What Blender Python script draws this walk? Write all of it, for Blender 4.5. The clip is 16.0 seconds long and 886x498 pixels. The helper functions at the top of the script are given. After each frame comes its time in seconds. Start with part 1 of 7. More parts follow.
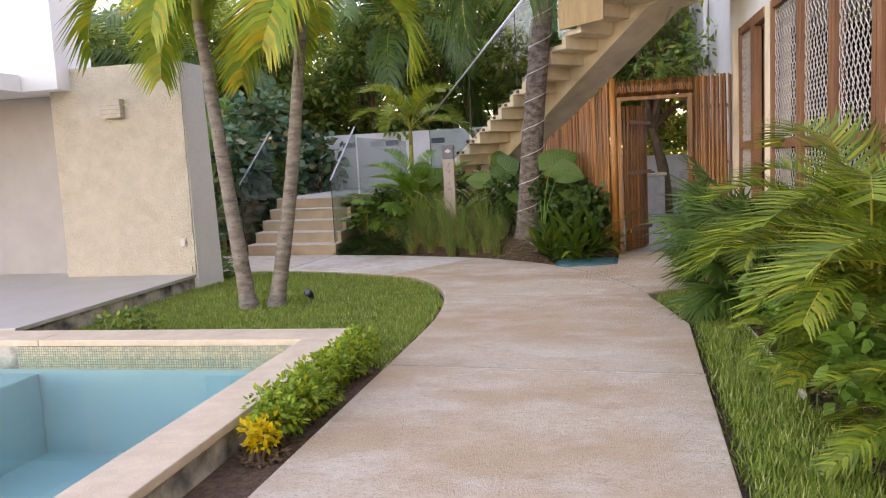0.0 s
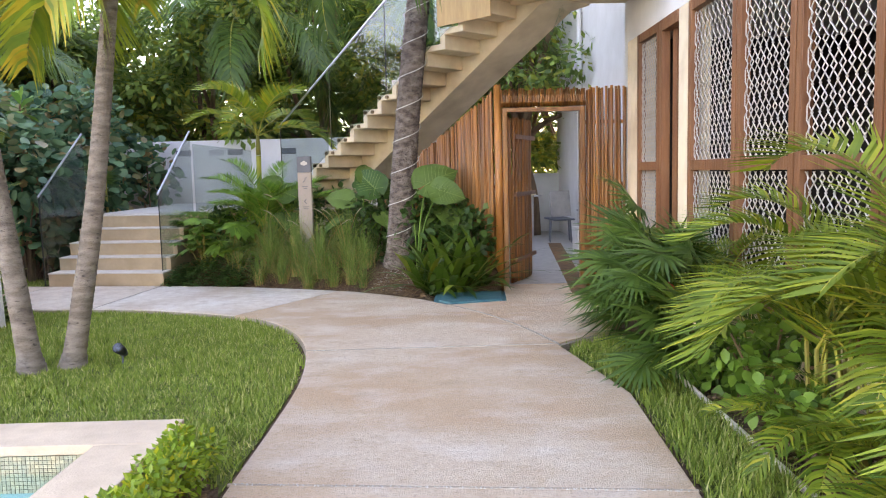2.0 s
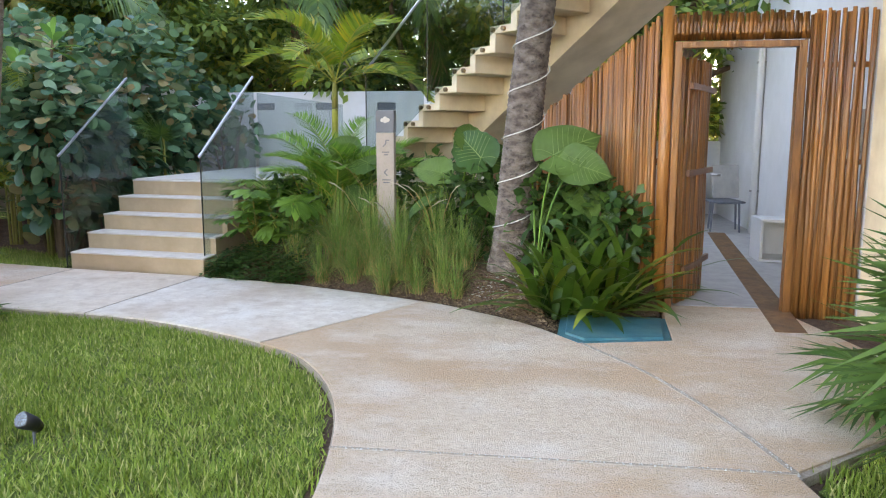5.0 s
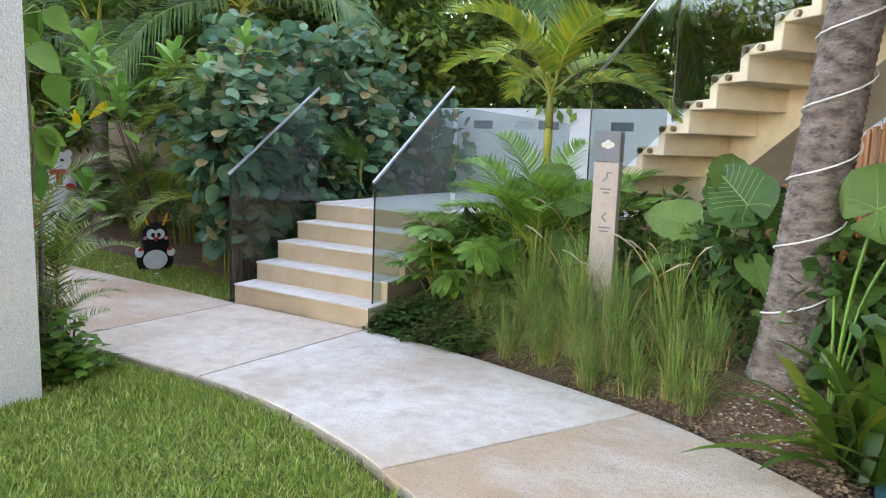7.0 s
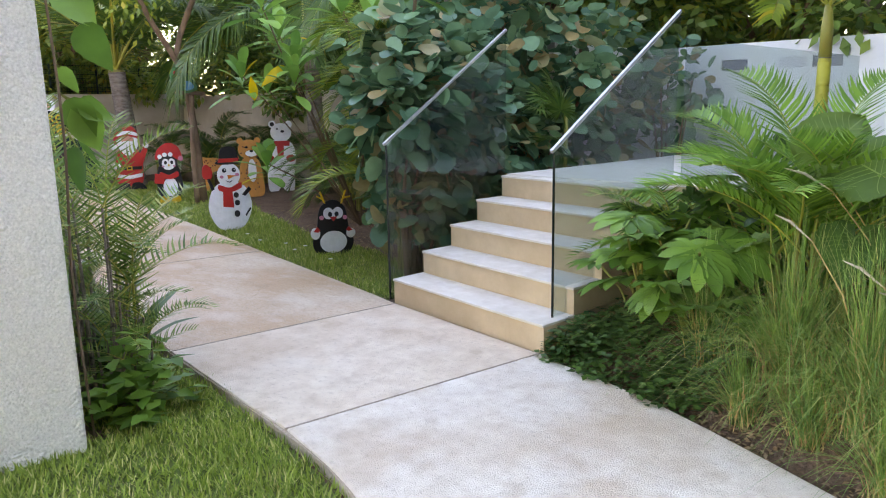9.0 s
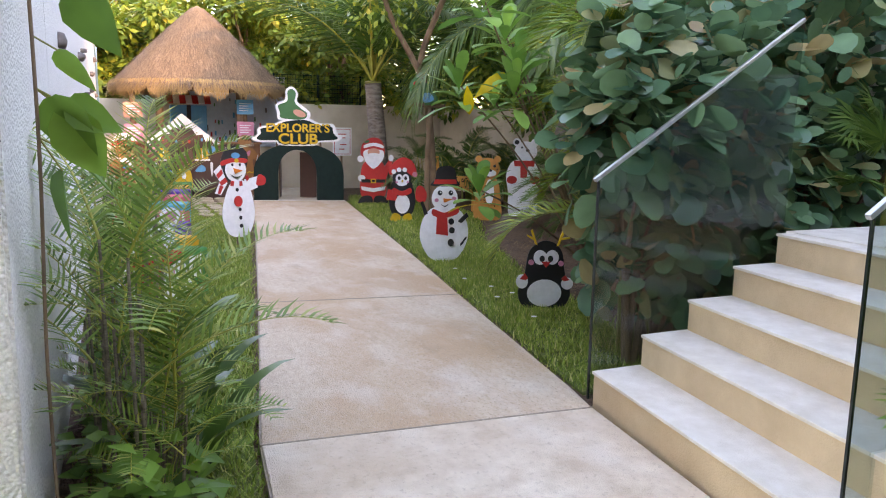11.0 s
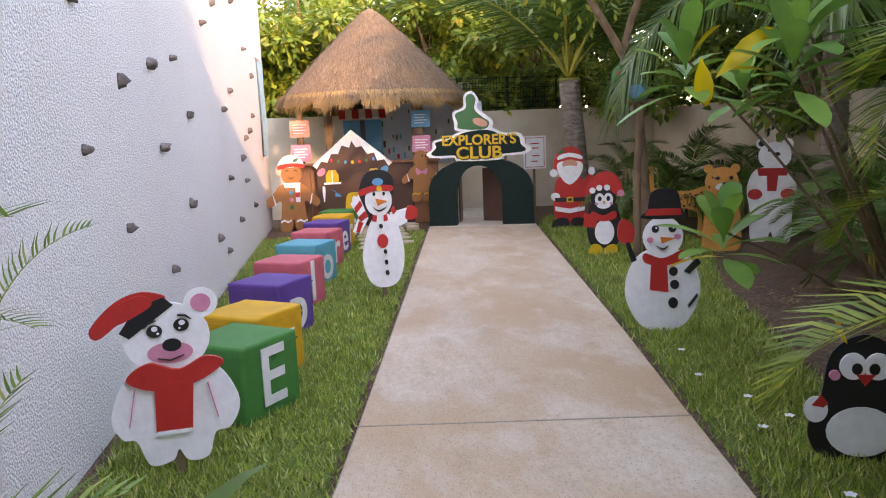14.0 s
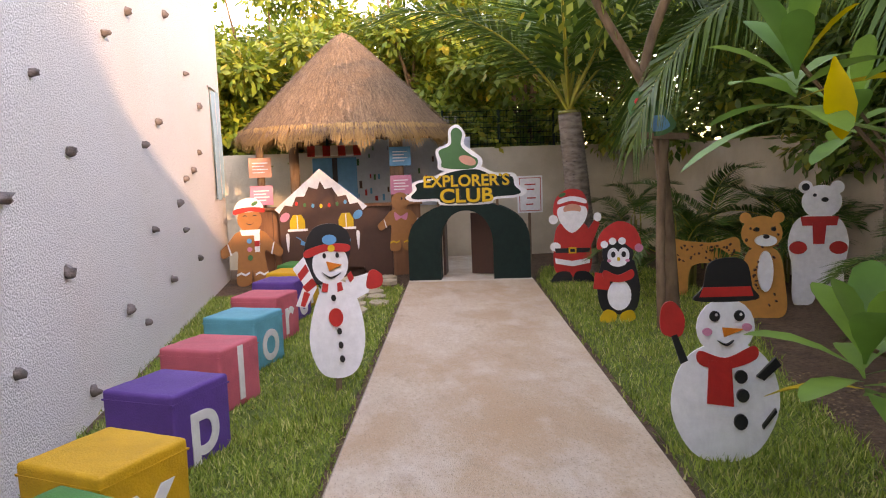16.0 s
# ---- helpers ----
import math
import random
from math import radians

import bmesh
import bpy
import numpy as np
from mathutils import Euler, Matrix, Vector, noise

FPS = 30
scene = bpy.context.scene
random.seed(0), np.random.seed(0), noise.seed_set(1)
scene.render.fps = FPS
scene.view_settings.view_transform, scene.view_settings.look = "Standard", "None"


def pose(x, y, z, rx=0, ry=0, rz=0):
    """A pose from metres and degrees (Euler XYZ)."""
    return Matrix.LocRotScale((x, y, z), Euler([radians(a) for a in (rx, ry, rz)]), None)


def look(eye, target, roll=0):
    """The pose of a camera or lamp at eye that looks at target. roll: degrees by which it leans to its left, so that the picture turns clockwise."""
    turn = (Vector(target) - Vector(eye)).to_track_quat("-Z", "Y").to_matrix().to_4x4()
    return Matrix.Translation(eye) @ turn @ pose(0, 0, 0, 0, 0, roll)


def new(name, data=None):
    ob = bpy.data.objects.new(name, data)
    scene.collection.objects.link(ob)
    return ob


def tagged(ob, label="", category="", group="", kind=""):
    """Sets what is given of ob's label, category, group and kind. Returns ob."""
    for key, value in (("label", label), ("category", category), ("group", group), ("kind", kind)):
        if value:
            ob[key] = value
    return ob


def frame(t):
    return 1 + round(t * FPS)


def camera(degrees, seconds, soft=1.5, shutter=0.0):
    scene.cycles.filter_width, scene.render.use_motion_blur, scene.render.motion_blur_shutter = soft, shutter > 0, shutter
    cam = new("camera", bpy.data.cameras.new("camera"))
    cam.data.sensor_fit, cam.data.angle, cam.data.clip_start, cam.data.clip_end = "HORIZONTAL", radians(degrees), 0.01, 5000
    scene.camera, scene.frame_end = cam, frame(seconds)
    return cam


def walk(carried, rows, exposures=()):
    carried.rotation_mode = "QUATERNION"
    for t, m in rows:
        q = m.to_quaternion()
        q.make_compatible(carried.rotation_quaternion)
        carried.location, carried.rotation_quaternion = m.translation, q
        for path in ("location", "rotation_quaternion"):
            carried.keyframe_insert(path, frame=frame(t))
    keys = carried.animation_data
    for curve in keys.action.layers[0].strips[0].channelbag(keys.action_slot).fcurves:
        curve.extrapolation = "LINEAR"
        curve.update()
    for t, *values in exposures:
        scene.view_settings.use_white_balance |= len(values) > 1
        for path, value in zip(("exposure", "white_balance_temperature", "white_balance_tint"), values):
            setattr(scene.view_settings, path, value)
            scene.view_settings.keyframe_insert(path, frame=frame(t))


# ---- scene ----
cam = camera(60.7, 16.0, soft=1.1)
PATH = [
    (0, (0.158, 0.192, 1.374), (-0.235, 2.14, 1.148), -2.9),
    (0.5, (-0.047, 0.522, 1.395), (-0.317, 2.492, 1.179), -2.4),
    (1, (-0.145, 0.929, 1.407), (-0.314, 2.912, 1.201), -2.1),
    (1.5, (-0.22, 1.368, 1.402), (-0.301, 3.357, 1.202), -1.8),
    (2, (-0.296, 1.798, 1.406), (-0.283, 3.787, 1.201), -1.4),
    (2.5, (-0.268, 2.255, 1.411), (-0.21, 4.242, 1.195), -1.2),
    (3, (-0.293, 2.687, 1.416), (-0.241, 4.674, 1.203), -1.3),
    (3.2, (-0.267, 2.888, 1.393), (-0.238, 4.877, 1.182), -1.3),
    (5.3, (-0.41, 4.864, 1.421), (-0.794, 6.803, 1.116), 0.4),
    (5.5, (-0.436, 5.06, 1.441), (-0.883, 6.987, 1.143), 0.7),
    (6, (-0.443, 5.584, 1.436), (-1.056, 7.469, 1.172), 1.4),
    (6.5, (-0.541, 6.062, 1.452), (-1.294, 7.898, 1.209), 1.9),
    (7, (-0.668, 6.503, 1.467), (-1.554, 8.277, 1.21), 2.0),
    (7.5, (-0.748, 6.952, 1.476), (-1.803, 8.625, 1.18), 1.3),
    (8, (-0.888, 7.374, 1.483), (-2.026, 8.989, 1.17), 0.7),
    (8.5, (-1.038, 7.82, 1.478), (-2.305, 9.328, 1.127), 0.5),
    (9, (-1.219, 8.214, 1.456), (-2.627, 9.586, 1.086), -0.9),
    (9.5, (-1.4, 8.632, 1.468), (-2.952, 9.849, 1.136), -0.6),
    (9.7, (-1.483, 8.793, 1.453), (-3.074, 9.96, 1.129), -0.2),
    (11.8, (-2.841, 9.891, 1.463), (-4.719, 10.487, 1.12), 0.9),
    (12, (-2.968, 9.978, 1.464), (-4.857, 10.535, 1.116), 0.8),
    (12.5, (-3.382, 10.176, 1.455), (-5.294, 10.641, 1.094), 0.2),
    (13, (-3.803, 10.317, 1.465), (-5.734, 10.701, 1.11), -0.6),
    (13.5, (-4.227, 10.493, 1.45), (-6.172, 10.806, 1.104), -1.2),
    (14, (-4.66, 10.578, 1.466), (-6.619, 10.846, 1.163), -2.2),
    (14.5, (-5.053, 10.691, 1.485), (-7.018, 10.954, 1.223), -3.0),
    (15, (-5.494, 10.773, 1.492), (-7.465, 11.041, 1.278), -3.2),
    (15.5, (-5.925, 10.82, 1.508), (-7.896, 11.101, 1.325), -2.9),
    (16, (-6.339, 10.951, 1.502), (-8.306, 11.247, 1.293), -2.1),
]
walk(cam, [(t, look(eye, target, roll)) for t, eye, target, roll in PATH], exposures=[(0.0, 3.03, 10500, 41), (1.0, 3.3, 9700, 40), (2.5, 3.44, 9300, 37), (5.5, 3.65, 8900, 30), (8.5, 3.82, 9200, 32), (12.5, 3.77, 9600, 34), (15.0, 3.47, 10500, 36), (16.0, 3.45, 11300, 38)])


# ---- world, sun ----
world = bpy.data.worlds.new("sky")
scene.world = world
world.use_nodes = True
wn = world.node_tree.nodes
sky = wn.new("ShaderNodeTexSky")
sky.sky_type, sky.sun_disc = "NISHITA", False
SUN_AZ, SUN_EL = radians(70), radians(16.3)
sky.dust_density, sky.ozone_density = 0.3, 2.0
sky.sun_elevation, sky.sun_rotation = SUN_EL, SUN_AZ
world.node_tree.links.new(sky.outputs[0], wn["Background"].inputs[0])
wn["Background"].inputs[1].default_value = 0.15
sun = new("sun", bpy.data.lights.new("sun", "SUN"))
sun.data.energy, sun.data.angle, sun.data.color = 0.4, radians(0.6), (1.0, 0.80, 0.54)
sun.matrix_world = look((math.sin(SUN_AZ) * math.cos(SUN_EL) * 40, math.cos(SUN_AZ) * math.cos(SUN_EL) * 40, math.sin(SUN_EL) * 40), (0, 0, 0))


# ---- materials ----
def lin(c):
    return tuple(((v + 0.055) / 1.055) ** 2.4 if v > 0.04 else v / 12.92 for v in c) if max(c) > 1 else c


def mat(name, c1, c2=None, scale=6.0, rough=0.7, bump=0.0, bscale=60.0, metal=0.0, stain=None, sscale=1.3, samount=0.5, island=0.0, stretch=(1, 1, 1), gloss=0.5, coords="Object", more=(), pebble=0.0):
    """Two-scale surface: grain between c1 and c2, broad stains, fine relief; island: tint that differs from piece to piece."""
    m = bpy.data.materials.new(name)
    m.use_nodes = True
    n, l = m.node_tree.nodes, m.node_tree.links
    b = n["Principled BSDF"]
    b.inputs["Roughness"].default_value, b.inputs["Metallic"].default_value = rough, metal
    b.inputs["Specular IOR Level"].default_value = gloss
    c2 = c2 or tuple(v * 0.8 for v in c1)
    tc, mp = n.new("ShaderNodeTexCoord"), n.new("ShaderNodeMapping")
    mp.inputs["Scale"].default_value = stretch
    l.new(tc.outputs[coords], mp.inputs[0])
    nz = n.new("ShaderNodeTexNoise")
    nz.inputs["Scale"].default_value, nz.inputs["Detail"].default_value, nz.inputs["Roughness"].default_value = scale, 6, 0.62
    l.new(mp.outputs[0], nz.inputs[0])
    rp = n.new("ShaderNodeValToRGB")
    rp.color_ramp.elements[0].position, rp.color_ramp.elements[1].position = 0.33, 0.68
    rp.color_ramp.elements[0].color, rp.color_ramp.elements[1].color = (*c1, 1), (*c2, 1)
    l.new(nz.outputs[0], rp.inputs[0])
    col = rp.outputs[0]
    if stain:
        sn, sr, mx = n.new("ShaderNodeTexNoise"), n.new("ShaderNodeValToRGB"), n.new("ShaderNodeMix")
        sn.inputs["Scale"].default_value, sn.inputs["Detail"].default_value = sscale, 5
        l.new(mp.outputs[0], sn.inputs[0])
        sr.color_ramp.elements[0].position, sr.color_ramp.elements[1].position = 0.42, 0.7
        sr.color_ramp.elements[1].color = (samount, samount, samount, 1)
        l.new(sn.outputs[0], sr.inputs[0])
        mx.data_type = "RGBA"
        l.new(sr.outputs[0], mx.inputs[0])
        l.new(col, mx.inputs[6])
        mx.inputs[7].default_value = (*stain, 1)
        col = mx.outputs[2]
    for tint, ms, lo, hi, amount in more:
        sn, sr, mx = n.new("ShaderNodeTexNoise"), n.new("ShaderNodeMapRange"), n.new("ShaderNodeMix")
        sn.inputs["Scale"].default_value, sn.inputs["Detail"].default_value, sn.inputs["Roughness"].default_value = ms, 6, 0.6
        l.new(mp.outputs[0], sn.inputs[0])
        sr.inputs["From Min"].default_value, sr.inputs["From Max"].default_value, sr.inputs["To Max"].default_value = lo, hi, amount
        l.new(sn.outputs[0], sr.inputs[0])
        mx.data_type = "RGBA"
        l.new(sr.outputs[0], mx.inputs[0])
        l.new(col, mx.inputs[6])
        mx.inputs[7].default_value = (*tint, 1)
        col = mx.outputs[2]
    if island:
        ge, oi, ad, hs, mr = n.new("ShaderNodeNewGeometry"), n.new("ShaderNodeObjectInfo"), n.new("ShaderNodeMath"), n.new("ShaderNodeHueSaturation"), n.new("ShaderNodeMapRange")
        ad.operation = "ADD"
        l.new(ge.outputs["Random Per Island"], ad.inputs[0])
        l.new(oi.outputs["Random"], ad.inputs[1])
        mr.inputs["From Max"].default_value = 2
        mr.inputs["To Min"].default_value, mr.inputs["To Max"].default_value = 1 - island, 1 + island
        l.new(ad.outputs[0], mr.inputs[0])
        l.new(mr.outputs[0], hs.inputs["Value"])
        l.new(col, hs.inputs["Color"])
        col = hs.outputs[0]
    l.new(col, b.inputs["Base Color"])
    if pebble:
        vo, pn, mm, bp = n.new("ShaderNodeTexVoronoi"), n.new("ShaderNodeTexNoise"), n.new("ShaderNodeMath"), n.new("ShaderNodeBump")
        vo.inputs["Scale"].default_value, pn.inputs["Scale"].default_value, pn.inputs["Detail"].default_value = pebble, pebble * 0.4, 3
        mm.operation, mm.inputs[1].default_value = "MULTIPLY_ADD", -0.9
        l.new(mp.outputs[0], vo.inputs[0])
        l.new(mp.outputs[0], pn.inputs[0])
        l.new(vo.outputs["Distance"], mm.inputs[0])
        l.new(pn.outputs[0], mm.inputs[2])
        l.new(mm.outputs[0], bp.inputs["Height"])
        bp.inputs["Strength"].default_value, bp.inputs["Distance"].default_value = 0.7, 0.012
        l.new(bp.outputs[0], b.inputs["Normal"])
    elif bump:
        bn, bp = n.new("ShaderNodeTexNoise"), n.new("ShaderNodeBump")
        bn.inputs["Scale"].default_value, bn.inputs["Detail"].default_value = bscale, 4
        l.new(mp.outputs[0], bn.inputs[0])
        l.new(bn.outputs[0], bp.inputs["Height"])
        bp.inputs["Strength"].default_value, bp.inputs["Distance"].default_value = bump, 0.05 if bump > 0.85 else 0.02
        l.new(bp.outputs[0], b.inputs["Normal"])
    return m


def leaf(name, c1, c2, c3=None, rough=0.42, through_light=0.3):
    """Leaves: colour differs from leaf to leaf; light passes through them."""
    m = bpy.data.materials.new(name)
    m.use_nodes = True
    n, l = m.node_tree.nodes, m.node_tree.links
    b = n["Principled BSDF"]
    b.inputs["Roughness"].default_value = rough
    b.inputs["Specular IOR Level"].default_value = 0.4
    ge, rp, oi, ad, fr = n.new("ShaderNodeNewGeometry"), n.new("ShaderNodeValToRGB"), n.new("ShaderNodeObjectInfo"), n.new("ShaderNodeMath"), n.new("ShaderNodeMath")
    ad.operation, fr.operation = "ADD", "FRACT"
    l.new(ge.outputs["Random Per Island"], ad.inputs[0])
    l.new(oi.outputs["Random"], ad.inputs[1])
    l.new(ad.outputs[0], fr.inputs[0])
    e = rp.color_ramp.elements
    e[0].color, e[1].color, e[1].position = (*c1, 1), (*c2, 1), 0.8 if c3 else 1.0
    if c3:
        e.new(0.97).color = (*c3, 1)
    l.new(fr.outputs[0], rp.inputs[0])
    tc, nz, hs, mr = n.new("ShaderNodeTexCoord"), n.new("ShaderNodeTexNoise"), n.new("ShaderNodeHueSaturation"), n.new("ShaderNodeMapRange")
    nz.inputs["Scale"].default_value, nz.inputs["Detail"].default_value = 7, 5
    l.new(tc.outputs["Object"], nz.inputs[0])
    mr.inputs["To Min"].default_value, mr.inputs["To Max"].default_value = 0.6, 1.4
    l.new(nz.outputs[0], mr.inputs[0])
    l.new(mr.outputs[0], hs.inputs["Value"])
    l.new(rp.outputs[0], hs.inputs["Color"])
    l.new(hs.outputs[0], b.inputs["Base Color"])
    tr, mx = n.new("ShaderNodeBsdfTranslucent"), n.new("ShaderNodeMixShader")
    l.new(hs.outputs[0], tr.inputs[0])
    mx.inputs[0].default_value = through_light
    l.new(b.outputs[0], mx.inputs[1])
    l.new(tr.outputs[0], mx.inputs[2])
    l.new(mx.outputs[0], n["Material Output"].inputs[0])
    return m


def glass(name, tint, rough=0.0, ior=1.45, mirror=0.014, rise=0.25):
    """Thin glass: see-through with a glossy coat."""
    m = bpy.data.materials.new(name)
    m.use_nodes = True
    n, l = m.node_tree.nodes, m.node_tree.links
    n.remove(n["Principled BSDF"])
    tr, gl, fz, mx = n.new("ShaderNodeBsdfTransparent"), n.new("ShaderNodeBsdfGlossy"), n.new("ShaderNodeLayerWeight"), n.new("ShaderNodeMixShader")
    pw, ma = n.new("ShaderNodeMath"), n.new("ShaderNodeMath")
    pw.operation, ma.operation = "POWER", "MULTIPLY_ADD"
    pw.inputs[1].default_value, ma.inputs[1].default_value, ma.inputs[2].default_value = 4.0, rise, mirror * ior / 1.5
    tr.inputs[0].default_value = (*tint, 1)
    gl.inputs["Roughness"].default_value = rough
    l.new(fz.outputs["Facing"], pw.inputs[0])
    l.new(pw.outputs[0], ma.inputs[0])
    l.new(ma.outputs[0], mx.inputs[0])
    l.new(tr.outputs[0], mx.inputs[1])
    l.new(gl.outputs[0], mx.inputs[2])
    l.new(mx.outputs[0], n["Material Output"].inputs[0])
    return m


M_PATH = mat("washed_concrete", (0.80, 0.645, 0.49), (0.68, 0.50, 0.345), 22, 0.85, 0.85, 130, stain=(0.60, 0.37, 0.21), sscale=0.8, samount=0.8, stretch=(0.8, 1.3, 1), island=0.05, more=(((0.66, 0.42, 0.25), 0.8, 0.44, 0.62, 0.65), ((0.88, 0.79, 0.69), 2.2, 0.50, 0.70, 0.5), ((0.48, 0.30, 0.17), 3.6, 0.56, 0.74, 0.45), ((0.40, 0.27, 0.17), 60, 0.55, 0.66, 0.65), ((0.90, 0.82, 0.73), 95, 0.58, 0.68, 0.5)))
M_SLABW = mat("bleached_concrete", (0.86, 0.77, 0.66), (0.68, 0.57, 0.46), 8, 0.85, 0.6, 140, stain=(0.56, 0.38, 0.24), sscale=1.2, samount=0.6, island=0.05, more=(((0.88, 0.83, 0.76), 2.6, 0.5, 0.68, 0.4), ((0.50, 0.36, 0.25), 4.2, 0.55, 0.72, 0.5), ((0.46, 0.36, 0.27), 34, 0.56, 0.68, 0.45)))
M_SLABM = mat("pale_concrete", (0.82, 0.69, 0.55), (0.68, 0.54, 0.41), 9, 0.85, 0.6, 140, stain=(0.56, 0.38, 0.24), sscale=1.0, samount=0.55, island=0.04, more=(((0.84, 0.75, 0.64), 2.4, 0.5, 0.68, 0.4), ((0.48, 0.33, 0.22), 4.0, 0.55, 0.72, 0.45), ((0.44, 0.33, 0.24), 34, 0.56, 0.68, 0.45)))
M_JOINT = mat("joint_grit", (0.54, 0.43, 0.33), (0.34, 0.26, 0.19), 60, 0.95, 0.5, 150)
M_SOIL = mat("mulch_soil", (0.10, 0.055, 0.032), (0.22, 0.13, 0.08), 28, 0.95, 0.9, 45, stain=(0.05, 0.03, 0.02), sscale=3)
M_LAWN = mat("lawn_base", (0.07, 0.12, 0.015), (0.13, 0.18, 0.035), 20, 0.95, 0.6, 120, stain=(0.14, 0.13, 0.05), sscale=2, samount=0.6)
M_STUCCO = mat("stucco", (0.63, 0.56, 0.44), (0.52, 0.46, 0.35), 5, 0.9, 0.9, 38, stain=(0.62, 0.55, 0.44), sscale=1.2, samount=0.4)
# white greyed down: the covered terrace's shade is put into this colour
M_RECESS_SHADE = mat("recess_shade_paint", (0.41, 0.385, 0.36), (0.37, 0.345, 0.32), 3, 0.8, 0.1, 40)
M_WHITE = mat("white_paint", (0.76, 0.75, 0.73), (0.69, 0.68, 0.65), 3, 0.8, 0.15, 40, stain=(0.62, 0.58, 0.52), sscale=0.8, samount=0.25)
M_CLIMB = mat("pebbled_render", (0.88, 0.84, 0.80), (0.66, 0.63, 0.595), 85, 0.95, 1.0, 85, stain=(0.70, 0.64, 0.56), sscale=1.0, samount=0.3, pebble=80)
M_BACKW = mat("cream_wall", (0.66, 0.58, 0.46), (0.56, 0.48, 0.37), 2, 0.9, 0.3, 30, stain=(0.35, 0.29, 0.2), sscale=1.1)
M_STONE = mat("coping_stone", (0.74, 0.58, 0.42), (0.62, 0.47, 0.33), 9, 0.7, 0.2, 90, stain=(0.5, 0.38, 0.27), sscale=2, samount=0.4)
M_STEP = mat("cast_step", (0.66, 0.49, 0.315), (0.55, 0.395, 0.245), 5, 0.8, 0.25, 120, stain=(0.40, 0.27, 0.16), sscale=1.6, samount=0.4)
# paler and greyer than M_STEP, for treads and the landing floor
M_TREAD = mat("pale_tread", (0.74, 0.68, 0.60), (0.62, 0.55, 0.46), 8, 0.85, 0.3, 140)
M_CONC = mat("polished_cement", (0.88, 0.74, 0.54), (0.77, 0.63, 0.44), 3, 0.75, 0.2, 60, stain=(0.40, 0.29, 0.17), sscale=1.5, samount=0.4)
M_STAINW = mat("stained_plaster", (0.60, 0.53, 0.44), (0.48, 0.41, 0.33), 9, 0.9, 0.4, 60, stain=(0.03, 0.03, 0.035), sscale=4.5, samount=0.95)
M_POOL = mat("pool_plaster", (0.19, 0.46, 0.47), (0.155, 0.41, 0.43), 2, 0.6)
M_TILE = mat("mosaic", (0.55, 0.47, 0.30), (0.36, 0.38, 0.28), 14, 0.35, island=0.35)
M_TERR = mat("terrace_tile", (0.50, 0.47, 0.43), (0.45, 0.42, 0.375), 2, 0.45, 0.05, 50)
M_BAMB = mat("varnished_stick", (0.44, 0.17, 0.04), (0.14, 0.045, 0.012), 9, 0.35, 0.4, 60, island=0.85, stretch=(1, 1, 0.15), gloss=0.6)
M_WOOD = mat("red_brown_timber", (0.30, 0.13, 0.06), (0.17, 0.065, 0.03), 8, 0.45, 0.3, 60, island=0.2, stretch=(1, 1, 0.12))
M_PLY = mat("plywood", (0.62, 0.40, 0.18), (0.50, 0.30, 0.13), 5, 0.6, 0.1, 60, stretch=(3, 3, 0.5))
M_LATT = mat("white_strip", (0.68, 0.64, 0.58), (0.54, 0.49, 0.43), 20, 0.6)
# near-black stands in for the unlit room behind the lattice
M_ROOM_SHADE = mat("room_shade", (0.035, 0.03, 0.027), (0.02, 0.02, 0.02), 3, 0.8)
M_HATCH = mat("teal_paint", (0.03, 0.22, 0.25), (0.02, 0.15, 0.18), 7, 0.5, 0.2, 60, stain=(0.15, 0.28, 0.27), sscale=5, samount=0.5)
M_STEEL = mat("brushed_steel", (0.62, 0.62, 0.62), (0.5, 0.5, 0.5), 20, 0.3, metal=1.0)
M_BOLT = mat("bronze_bolt", (0.30, 0.20, 0.12), (0.22, 0.14, 0.08), 20, 0.4, metal=0.8)
M_GREY = mat("grey_plastic", (0.16, 0.17, 0.19), (0.13, 0.14, 0.16), 10, 0.5)
M_POST = mat("warm_grey_post", (0.50, 0.42, 0.36), (0.42, 0.345, 0.29), 9, 0.8, 0.25, 80, stain=(0.36, 0.30, 0.25), sscale=5, samount=0.4)
M_EDGE = mat("dark_glass_edge", (0.02, 0.028, 0.026), (0.012, 0.018, 0.016), 10, 0.25)
M_GREYL = mat("grey_render", (0.50, 0.47, 0.43), (0.40, 0.37, 0.34), 7, 0.85, 0.3, 60)
M_TRUNK = mat("palm_bark", (0.27, 0.215, 0.17), (0.13, 0.10, 0.08), 9, 0.9, 0.7, 45, stain=(0.36, 0.31, 0.26), sscale=6, samount=0.7, stretch=(1, 1, 3.0), more=(((0.05, 0.04, 0.035), 13, 0.60, 0.68, 0.8),))
M_COCOB = mat("coconut_bark", (0.21, 0.16, 0.13), (0.075, 0.055, 0.045), 12, 0.9, 0.9, 30, stain=(0.36, 0.31, 0.27), sscale=9, samount=0.7, stretch=(1, 1, 1.7), more=(((0.04, 0.03, 0.025), 16, 0.58, 0.66, 0.7),))
M_BARK = mat("tree_bark", (0.24, 0.15, 0.09), (0.13, 0.08, 0.05), 10, 0.9, 0.7, 40, stretch=(1, 1, 0.4))
M_STALK = mat("green_stalk", (0.22, 0.25, 0.05), (0.30, 0.24, 0.06), 6, 0.5)
M_THATCH = mat("thatch", (0.36, 0.235, 0.14), (0.15, 0.095, 0.065), 30, 0.95, 0.7, 60, island=0.35, stretch=(1, 1, 0.3))
M_BLOND = mat("thatch_fringe", (0.55, 0.36, 0.16), (0.38, 0.23, 0.10), 30, 0.95, island=0.35)
M_WATERP = glass("pool_water", (0.93, 0.99, 0.99), 0.02, 1.33)
